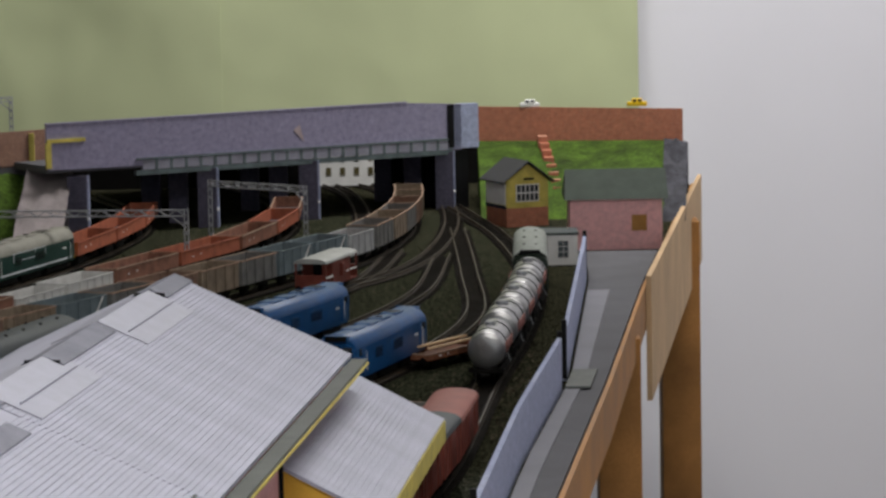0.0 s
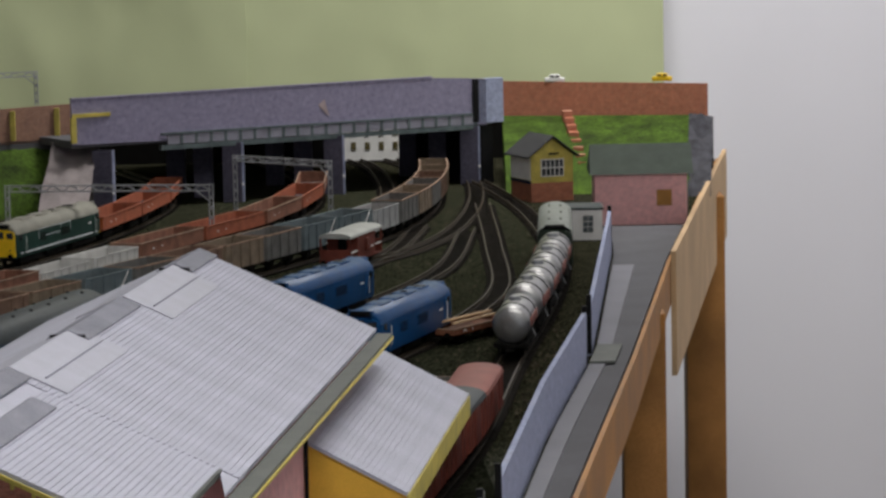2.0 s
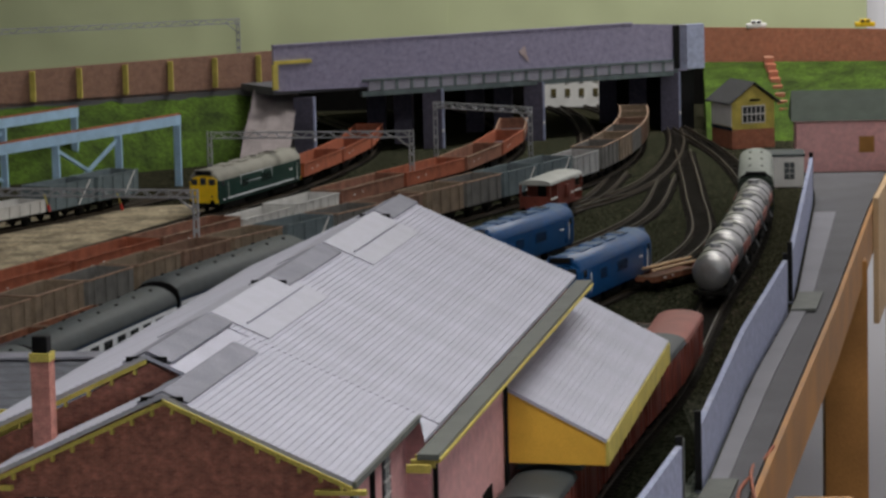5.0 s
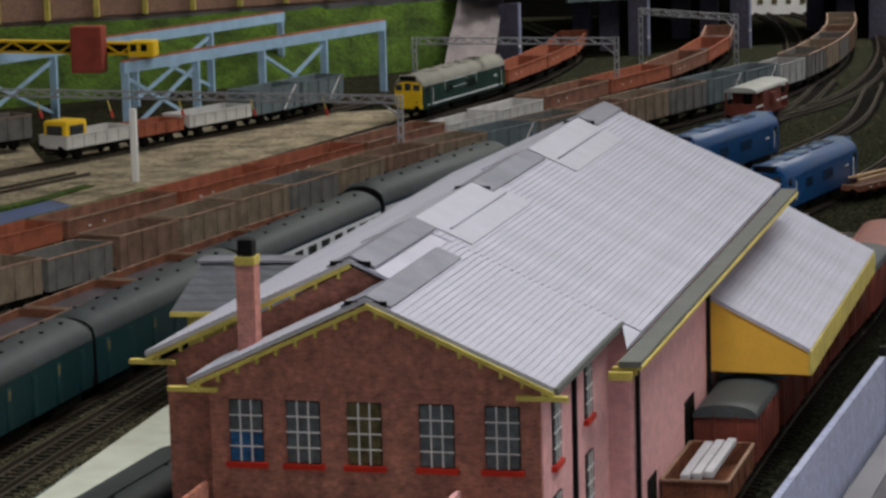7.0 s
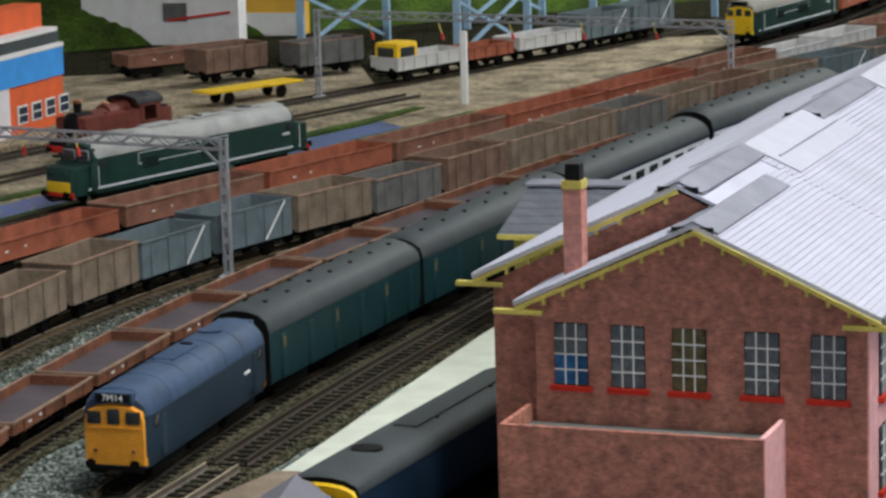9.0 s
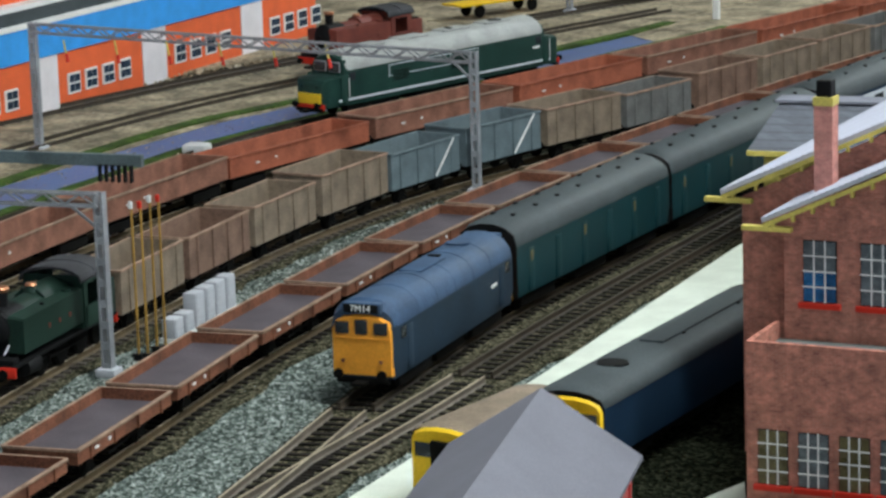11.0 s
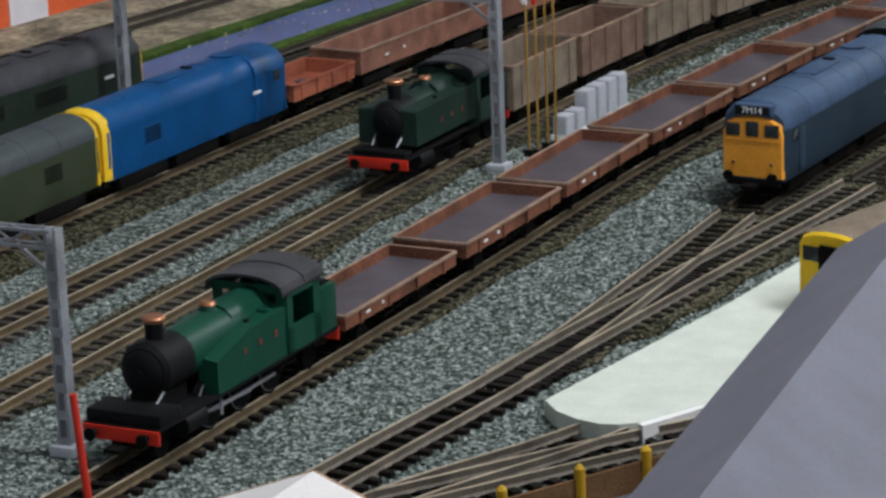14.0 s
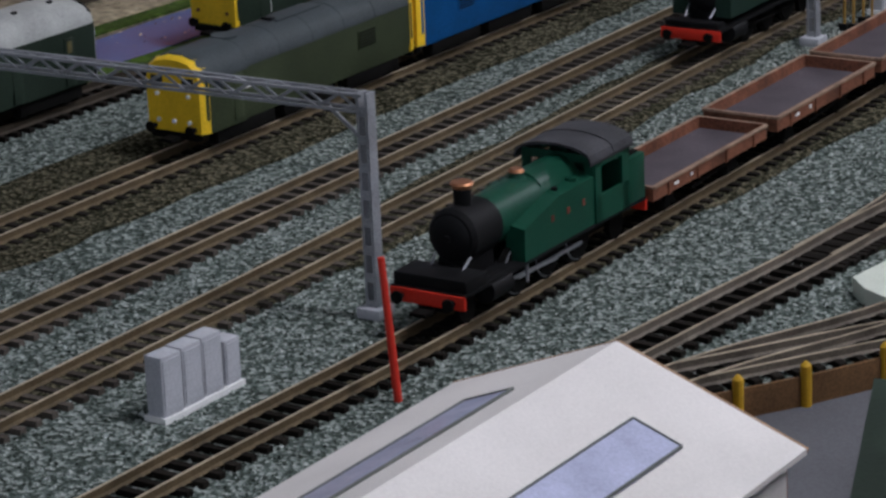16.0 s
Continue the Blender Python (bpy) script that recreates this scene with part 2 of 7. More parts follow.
def lamp_mat(name, colour, strength):
    m = bpy.data.materials.new(name)
    m.use_nodes = True
    b = m.node_tree.nodes["Principled BSDF"]
    b.inputs["Base Color"].default_value = (*colour, 1)
    b.inputs["Emission Color"].default_value = (*colour, 1)
    b.inputs["Emission Strength"].default_value = strength
    return m


MARKER = lamp_mat("lit_marker_lamp", (1.0, 0.72, 0.1), 2.5)


# ---- mesh tools ----
def bm_new():
    return bmesh.new()


def box(bm, cx, cy, cz, sx, sy, sz, bevel=0.0, m=None):
    """A box by its middle and sizes; bevel rounds all its edges."""
    mm = Matrix.Translation((cx, cy, cz)) @ Matrix.Diagonal((sx, sy, sz, 1))
    if m is not None:
        mm = m @ mm
    r = bmesh.ops.create_cube(bm, size=1.0, matrix=mm)
    if bevel:
        es = list({e for v in r["verts"] for e in v.link_edges})
        bmesh.ops.bevel(bm, geom=es, offset=bevel, segments=2, affect="EDGES", profile=0.6)
    return bm


def rod(bm, a, b, r1, r2=None, seg=10):
    a, b = Vector(a), Vector(b)
    d = b - a
    m = Matrix.Translation((a + b) / 2) @ d.to_track_quat("Z", "Y").to_matrix().to_4x4()
    bmesh.ops.create_cone(bm, cap_ends=True, segments=seg, radius1=r1, radius2=r1 if r2 is None else r2, depth=d.length, matrix=m)
    return bm


def beam(bm, a, b, w, h):
    """A square bar from a to b."""
    a, b = Vector(a), Vector(b)
    d = b - a
    m = Matrix.Translation((a + b) / 2) @ d.to_track_quat("Y", "Z").to_matrix().to_4x4()
    bmesh.ops.create_cube(bm, size=1.0, matrix=m @ Matrix.Diagonal((w, d.length, h, 1)))
    return bm


def loft(bm, sections, cap=True):
    """Rings of (x, z) points at y, joined one to the next."""
    rings = [[bm.verts.new((x, y, z)) for x, z in pts] for y, pts in sections]
    k = len(rings[0])
    for r, s in zip(rings, rings[1:]):
        for i in range(k):
            bm.faces.new((r[i], r[(i + 1) % k], s[(i + 1) % k], s[i]))
    if cap:
        bm.faces.new(list(reversed(rings[0])))
        bm.faces.new(rings[-1])
    return bm


def prism(bm, pts, z0, z1):
    """An upright prism over plan points."""
    lo = [bm.verts.new((x, y, z0)) for x, y in pts]
    hi = [bm.verts.new((x, y, z1)) for x, y in pts]
    n = len(pts)
    bm.faces.new(list(reversed(lo)))
    bm.faces.new(hi)
    for i in range(n):
        bm.faces.new((lo[i], lo[(i + 1) % n], hi[(i + 1) % n], hi[i]))
    return bm


def slab(bm, corners, thick, way=(0, 0, -1)):
    """A flat plate on given corners, with thickness."""
    w = Vector(way) * thick
    a = [bm.verts.new(c) for c in corners]
    b = [bm.verts.new(Vector(c) + w) for c in corners]
    n = len(corners)
    bm.faces.new(a)
    bm.faces.new(list(reversed(b)))
    for i in range(n):
        bm.faces.new((a[(i + 1) % n], a[i], b[i], b[(i + 1) % n]))
    return bm


def mesh_of(name, bm, material, smooth=True):
    bmesh.ops.recalc_face_normals(bm, faces=bm.faces)
    me = bpy.data.meshes.new(name)
    bm.to_mesh(me)
    bm.free()
    me.materials.append(material)
    if smooth:
        me.shade_smooth()
        me.set_sharp_from_angle(angle=radians(35))
    return me


def part(name, bm, material, parent=None, label="", smooth=True, kind=""):
    ob = new(name, mesh_of(name, bm, material, smooth))
    if parent is not None:
        ob.parent = parent
    return tagged(ob, label=label, kind=kind)


def thing(name, label, category, group="", kind=""):
    return tagged(new(name), label, category, group, kind)


def setting(name, bm, material, label, category="", smooth=False):
    return tagged(part(name, bm, material, None, smooth=smooth), label, category or name, kind="structure")


def text_mesh(words, size):
    cu = bpy.data.curves.new("text", "FONT")
    cu.body, cu.size, cu.align_x, cu.align_y = words, size, "CENTER", "CENTER"
    cu.extrude = size * 0.04
    tmp = bpy.data.objects.new("text", cu)
    scene.collection.objects.link(tmp)
    bpy.context.view_layer.update()
    me = bpy.data.meshes.new_from_object(tmp.evaluated_get(bpy.context.evaluated_depsgraph_get()))
    bpy.data.objects.remove(tmp)
    return me


# ---- lines of track, as paths in plan ----
def smooth_path(pts, step=0.01):
    """A rounded path through plan points (Catmull-Rom), as evenly spaced points."""
    p = [Vector((x, y)) for x, y in pts]
    p = [p[0] * 2 - p[1]] + p + [p[-1] * 2 - p[-2]]
    out = []
    for i in range(1, len(p) - 2):
        a, b, c, d = p[i - 1:i + 3]
        n = max(4, int((c - b).length / 0.004))
        for k in range(n):
            t = k / n
            out.append(0.5 * (2 * b + (c - a) * t + (2 * a - 5 * b + 4 * c - d) * t * t + (3 * b - a - 3 * c + d) * t ** 3))
    out.append(p[-2])
    res, acc = [out[0]], 0.0
    for a, b in zip(out, out[1:]):
        acc += (b - a).length
        if acc >= step:
            res.append(b)
            acc = 0.0
    return res


class Line:
    """A path with lengths along it; at(s) gives the place and heading."""

    def __init__(self, pts):
        self.p = smooth_path(pts)
        self.s = [0.0]
        for a, b in zip(self.p, self.p[1:]):
            self.s.append(self.s[-1] + (b - a).length)

    def at(self, s):
        s = min(max(s, 0), self.s[-1])
        i = min(int(np.searchsorted(self.s, s)), len(self.p) - 1)
        i = max(i, 1)
        f = (s - self.s[i - 1]) / (self.s[i] - self.s[i - 1])
        q = self.p[i - 1].lerp(self.p[i], f)
        j, k = max(i - 3, 0), min(i + 3, len(self.p) - 1)
        d = (self.p[k] - self.p[j]).normalized()
        return q, d

    def near_y(self, y):
        i = min(range(len(self.p)), key=lambda k: abs(self.p[k].y - y))
        return self.s[i]

    def stand(self, s, length, z=0.0):
        """The pose of a vehicle whose front is at s and that reaches back by length (local -y is its front)."""
        a, b = self.at(s)[0], self.at(s + length)[0]
        d = b - a
        m = (a + b) / 2
        return Matrix.Translation((m.x, m.y, z)) @ Matrix.Rotation(math.atan2(d.y, d.x) - math.pi / 2, 4, "Z") @ Matrix.Diagonal((1.08, 1.0, 1.08, 1.0))


RAIL_TOP = 0.0062
LINES = {
    "front": Line([(-0.658, 0.3), (-0.652, 0.77), (-0.647, 0.95), (-0.648, 1.1), (-0.65, 1.3), (-0.654, 1.48), (-0.65, 1.62), (-0.643, 1.76), (-0.62, 1.95), (-0.57, 2.2), (-0.48, 2.55), (-0.36, 2.88), (-0.2, 3.22), (-0.06, 3.5), (0.0, 3.85), (0.01, 4.3), (-0.04, 4.8)]),
    "coal": Line([(-0.744, 0.3), (-0.748, 0.88), (-0.752, 1.1), (-0.757, 1.3), (-0.762, 1.5), (-0.76, 1.7), (-0.747, 1.85), (-0.71, 2.02), (-0.64, 2.2), (-0.573, 2.4), (-0.508, 2.62), (-0.45, 2.8), (-0.33, 3.07), (-0.2, 3.38), (-0.09, 3.68), (-0.045, 4.1), (-0.09, 4.6), (-0.2, 4.9)]),
    "empty": Line([(-0.812, 0.3), (-0.814, 0.95), (-0.815, 1.25), (-0.818, 1.5), (-0.815, 1.75), (-0.79, 1.98), (-0.72, 2.18), (-0.62, 2.46), (-0.52, 2.76), (-0.4, 3.05), (-0.25, 3.42), (-0.15, 3.72), (-0.11, 4.1), (-0.15, 4.6), (-0.25, 4.9)]),
    "freight": Line([(-0.906, 0.3), (-0.904, 1.1), (-0.898, 1.5), (-0.885, 1.8), (-0.855, 2.0), (-0.8, 2.16), (-0.74, 2.32), (-0.63, 2.62), (-0.5, 3.0), (-0.34, 3.45), (-0.25, 3.72), (-0.21, 4.1), (-0.27, 4.5), (-0.36, 4.8)]),
    "relief": Line([(-1.06, 0.3), (-1.02, 1.3), (-0.995, 1.6), (-0.962, 1.95), (-0.922, 2.22), (-0.815, 2.48), (-0.705, 2.77), (-0.548, 3.3), (-0.46, 3.62), (-0.41, 4.0), (-0.44, 4.3), (-0.54, 4.6)]),
    "crane": Line([(-1.34, 1.7), (-1.12, 2.4), (-0.98, 2.75), (-0.84, 3.05), (-0.68, 3.38), (-0.56, 3.75), (-0.53, 4.2), (-0.6, 4.5)]),
    "works": Line([(-1.2, 0.6), (-1.17, 1.5), (-1.08, 2.2), (-0.94, 2.62), (-0.8, 2.95)]),
    "parcels": Line([(-0.6, 0.3), (-0.585, 0.75), (-0.562, 1.0), (-0.55, 1.15), (-0.553, 1.3), (-0.558, 1.44), (-0.552, 1.62), (-0.528, 1.81), (-0.5, 2.0), (-0.455, 2.25), (-0.38, 2.6), (-0.25, 2.95)]),
    "platform": Line([(-0.553, 1.12), (-0.537, 1.3), (-0.522, 1.45), (-0.506, 1.65), (-0.478, 1.9), (-0.44, 2.2), (-0.38, 2.5)]),
    "bay": Line([(-0.585, 0.78), (-0.53, 0.965), (-0.49, 1.06), (-0.46, 1.17), (-0.441, 1.27), (-0.415, 1.36), (-0.396, 1.5), (-0.37, 1.7), (-0.35, 1.85)]),
    "dock": Line([(-0.53, 0.965), (-0.475, 1.05), (-0.425, 1.12), (-0.385, 1.19)]),
    "yard_a": Line([(-0.36, 2.3), (-0.24, 2.65), (-0.12, 2.97), (-0.03, 3.3), (0.0, 3.7)]),
    "yard_b": Line([(-0.24, 2.2), (-0.13, 2.5), (-0.035, 2.79), (0.03, 3.1), (0.03, 3.5), (0.02, 4.0)]),
    "tank": Line([(-0.13, 1.2), (-0.09, 1.6), (-0.045, 1.95), (0.0, 2.25), (0.038, 2.65), (0.072, 2.95), (0.096, 3.25), (0.1, 3.5), (0.075, 3.9), (0.02, 4.3), (-0.06, 4.8)]),
    "brake": Line([(-0.29, 2.9), (-0.19, 3.12), (-0.125, 3.32), (-0.085, 3.5), (-0.06, 3.75)]),
}

# ---- room ----
FLOOR = -0.95
setting("floor", box(bm_new(), -0.9, 1.7, FLOOR - 0.05, 5.0, 7.6, 0.1), CARPET, "plain grey room floor under the layout")
setting("ceiling", box(bm_new(), -0.9, 1.7, 1.6, 5.0, 7.6, 0.08), CEIL, "plain white ceiling")
setting("wall_north", box(bm_new(), -0.9, 5.33, 0.3, 5.0, 0.1, 2.7), WALLW, "white emulsion wall behind the layout")
setting("wall_east", box(bm_new(), 1.25, 1.7, 0.3, 0.1, 7.3, 2.7), WALLW, "white emulsion side wall")
setting("wall_west", box(bm_new(), -3.1, 1.7, 0.3, 0.1, 7.3, 2.7), WALLW, "white emulsion side wall")
setting("wall_south", box(bm_new(), -0.9, -2.1, 0.3, 5.0, 0.1, 2.7), WALLW, "white emulsion wall behind the camera")


def paper_sheet(x0, x1, y, z0, z1, seed):
    """A hanging sheet of paper with soft creases."""
    bm, nx, nz = bm_new(), 60, 40
    vs = [[None] * (nz + 1) for _ in range(nx + 1)]
    for i in range(nx + 1):
        for j in range(nz + 1):
            x, z = x0 + (x1 - x0) * i / nx, z0 + (z1 - z0) * j / nz
            d = 0.012 * noise.noise((x * 4 + seed, z * 5, 0)) + 0.006 * abs(noise.noise((x * 9 + z * 5, z * 7 - x * 3, seed)))
            vs[i][j] = bm.verts.new((x, y + d, z))
    for i in range(nx):
        for j in range(nz):
            bm.faces.new((vs[i][j], vs[i + 1][j], vs[i + 1][j + 1], vs[i][j + 1]))
    ext = bmesh.ops.extrude_face_region(bm, geom=bm.faces[:])
    bmesh.ops.translate(bm, vec=(0, 0.002, 0), verts=[v for v in ext["geom"] if isinstance(v, bmesh.types.BMVert)])
    return bm


for x0, x1, y, sd in ((-0.38, 0.345, 5.2028, 3), (-1.35, -0.378, 5.2, 3), (-2.4, -1.348, 5.2028, 3)):
    setting("backdrop", paper_sheet(x0, x1, y, -0.1, 0.95, sd), GREENPAPER, "creased pale green backdrop paper hung on the wall", "backdrop paper", smooth=True)

# ---- baseboard ----
EDGE = [(-0.16, 0.1), (0.066, 2.0), (0.144, 2.64), (0.222, 3.33), (0.386, 4.62)]


def edge_x(y):
    return float(np.interp(y, [p[1] for p in EDGE], [p[0] for p in EDGE]))


bm = prism(bm_new(), [(-2.3, 0.1), *EDGE, (0.386, 4.98), (-2.3, 4.98)], -0.02, 0.0)
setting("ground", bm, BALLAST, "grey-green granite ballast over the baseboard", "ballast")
bm = bm_new()
for (x0, y0), (x1, y1) in zip(EDGE, EDGE[1:]):
    beam(bm, (x0 + 0.002, y0, -0.0205), (x1 + 0.002, y1, -0.0205), 0.004, 0.05)
setting("baseboard_edge", bm, WOOD, "stained timber edging strip of the baseboard", "edging")
bm = bm_new()
slab(bm, [(0.2265, 3.33, 0.016), (0.396, 4.62, 0.018), (0.396, 4.62, -0.115), (0.2265, 3.33, -0.125)], 0.006, (1, -0.12, 0))
setting("edge_panel", bm, PLY, "raw plywood panel fixed to the baseboard edge", "panel")
for x, y, w in ((0.182, 3.12, 0.045), (0.342, 4.32, 0.056), (0.235, 3.75, 0.014), (0.1, 1.95, 0.04), (-2.2, 0.3, 0.05), (-2.2, 4.8, 0.05), (-0.2, 0.3, 0.05)):
    bm = box(bm_new(), x, y, (FLOOR - 0.021) / 2, w, w * 1.2, -FLOOR - 0.021, bevel=0.002)
    tagged(part("table_leg", bm, WOOD), "stained square timber leg under the baseboard", "leg", "baseboard legs")

# sandy and dark patches, water and grass strips on the ground
def ribbon(line, y0, y1, off0, off1, z0, z1, taper=0.0):
    """A strip of ground along a line between two offsets to its right (plus) or left (minus)."""
    pts = [k for k in range(len(line.p)) if y0 <= line.p[k].y <= y1]
    a, b = [], []
    for k in pts[::2]:
        q, d = line.at(line.s[k])
        nrm = Vector((d.y, -d.x))
        j = 0.006 * noise.noise((q.x * 9, q.y * 9, off0 * 50))
        w = 1.0
        if taper:
            w = max(0.03, min(1.0, (q.y - y0) / taper, (y1 - q.y) / taper)) ** 0.7
            j += 0.006 * noise.noise((q.x * 60, q.y * 60, 3.3))
        k2 = 0.006 * noise.noise((q.x * 70, q.y * 70, 8.3)) if taper else 0
        a.append(q + nrm * (off0 * w + j))
        b.append(q + nrm * (off1 * w + j + k2))
    return prism(bm_new(), [tuple(v) for v in a] + [tuple(v) for v in reversed(b)], z0, z1)


L = LINES
setting("water", ribbon(L["relief"], 0.9, 2.85, -0.085, -0.035, -0.001, 0.002), WATER, "strip of glossy blue painted water beside the track", "water")
setting("grass_bank", ribbon(L["relief"], 0.9, 2.85, -0.1, -0.086, -0.001, 0.004), GRASS, "narrow green scatter bank beside the water", "grass")
setting("grass_verge", ribbon(L["relief"], 0.9, 2.85, -0.034, -0.022, -0.001, 0.003), GRASS, "narrow green scatter verge beside the water", "grass")
setting("sandy_ground", ribbon(L["relief"], 2.0, 3.3, -0.17, -0.101, -0.001, 0.003), SANDY, "sandy scattered ground between the sidings", "ground")
setting("sandy_ground_east", ribbon(L["relief"], 2.72, 3.5, -0.24, -0.022, -0.001, 0.0024, 0.15), SANDY, "sandy scattered ground beside the crane siding", "ground")
setting("rough_ground", ribbon(L["works"], 0.7, 2.9, -0.1, 0.075, -0.001, 0.0025), SANDY, "brown stony ground round the works siding", "ground")
setting("oily_ballast", ribbon(L["coal"], 0.72, 2.3, -0.024, 0.026, -0.001, 0.0014, 0.5), OILY, "oily brown ballast under the coal line", "ballast")
setting("oily_ballast_front", ribbon(L["front"], 0.9, 2.4, -0.02, 0.027, -0.001, 0.0013, 0.5), OILY, "oily brown ballast under the low-sided wagons", "ballast")
setting("oily_ballast_east", ribbon(L["parcels"], 1.3, 2.7, -0.03, 0.03, -0.001, 0.0014, 0.3), OILY, "oily brown ballast under the parcels line", "ballast")
setting("oily_ballast_platform", ribbon(L["platform"], 1.02, 2.55, -0.024, 0.026, -0.001, 0.0017, 0.25), OILY, "oily brown ballast beside the platform", "ballast")
# oily strip widened westwards to paint in the shade of the freight trains
setting("oily_ballast_west", ribbon(L["freight"], 0.7, 2.7, -0.055, 0.04, -0.001, 0.0014, 0.35), OILY, "oily brown ballast under the freight line, also painting the trains' shade to the west", "ballast")
# yard dirt; under the bridge its dark tone also puts in the shade
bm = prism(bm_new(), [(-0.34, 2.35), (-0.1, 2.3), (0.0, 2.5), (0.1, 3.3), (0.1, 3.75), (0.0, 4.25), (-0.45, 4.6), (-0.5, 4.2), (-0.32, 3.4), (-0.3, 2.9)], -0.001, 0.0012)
setting("yard_ground", bm, DIRT, "dark oily yard ground between the sidings, its tone also painting shade under the bridge", "ground")
# darker sheet paints the shade west of the goods shed
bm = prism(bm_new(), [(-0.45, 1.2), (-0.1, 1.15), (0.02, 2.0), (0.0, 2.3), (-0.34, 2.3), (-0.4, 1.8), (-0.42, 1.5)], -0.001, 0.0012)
setting("depot_ground", bm, DEPOT, "ground round the goods shed, darkened to paint in its shade", "ground")

# ---- loose stones, past counting ----
def stones(name, count, x0, x1, y0, y1, size, material, label, seed, keep_off):
    rng = np.random.default_rng(seed)
    base = np.array([(1, 0, -0.4), (-0.5, 0.87, -0.4), (-0.5, -0.87, -0.4), (0.2, 0.1, 0.9)])
    tri = ((0, 2, 1), (0, 1, 3), (1, 2, 3), (2, 0, 3))
    verts, faces = [], []
    lines = [np.array([(p.x, p.y) for p in LINES[k].p]) for k in keep_off]
    n = 0
    while n < count:
        x, y = rng.uniform(x0, x1), rng.uniform(y0, y1)
        if any(np.min(np.abs(ln[:, 0] - x) + 4 * np.abs(ln[:, 1] - y)) < 0.017 for ln in lines):
            continue
        s, a = size * rng.uniform(0.5, 1.2), rng.uniform(0, math.tau)
        q = base * (s * rng.uniform(0.7, 1.3), s, s * rng.uniform(0.6, 1.0))
        c, d = math.cos(a), math.sin(a)
        k = len(verts)
        for u, v, w in q:
            verts.append((x + u * c - v * d, y + u * d + v * c, w + s * 0.3))
        faces += [tuple(k + i for i in f) for f in tri]
        n += 1
    me = bpy.data.meshes.new(name)
    me.from_pydata(verts, [], faces)
    me.materials.append(material)
    return tagged(new(name, me), label, "ballast", kind="stuff")


def stone_mat(name, lo, mid, hi):
    m = mat(name, mid, 0.9, var=0.2, bump=0, spec=0.0)
    nt = m.node_tree
    g, r = nt.nodes.new("ShaderNodeNewGeometry"), nt.nodes.new("ShaderNodeValToRGB")
    r.color_ramp.elements[0].color, r.color_ramp.elements[1].color = (*lo, 1), (*hi, 1)
    e = r.color_ramp.elements.new(0.5)
    e.color = (*mid, 1)
    nt.links.new(g.outputs["Random Per Island"], r.inputs[0])
    nt.links.new(r.outputs[0], nt.nodes["Principled BSDF"].inputs["Base Color"])
    return m


GRAN = stone_mat("granite_chips", (0.035, 0.043, 0.036), (0.11, 0.135, 0.118), (0.5, 0.54, 0.51))
CIND = stone_mat("cinder_chips", (0.008, 0.007, 0.005), (0.035, 0.03, 0.021), (0.11, 0.095, 0.065))
stones("granite_chips", 9000, -0.8, -0.5, 0.74, 1.5, 0.0013, GRAN, "loose granite ballast chips between the tracks", 5, ("front", "coal", "parcels", "bay", "platform"))
stones("granite_chips_far", 3500, -0.8, -0.56, 1.5, 2.0, 0.0014, GRAN, "loose granite ballast chips between the tracks", 6, ("front", "coal", "parcels"))
setting("works_ground", prism(bm_new(), [(-1.4, 2.5), (-1.17, 2.45), (-1.0, 2.78), (-0.86, 3.02), (-0.93, 3.2), (-1.4, 3.05)], -0.001, 0.0021), SANDY, "pale sandy ground behind the works siding", "ground")
SAND = stone_mat("sandy_chips", (0.12, 0.095, 0.06), (0.33, 0.27, 0.18), (0.62, 0.55, 0.42))
stones("sandy_chips", 9000, -1.3, -0.9, 1.3, 2.9, 0.0028, SAND, "loose pale stones on the works ground", 8, ("works", "relief"))
stones("cinders", 5000, -0.25, 0.09, 2.35, 4.0, 0.0022, CIND, "loose cinders and dirt in the yard", 7, ("yard_a", "yard_b", "tank"))

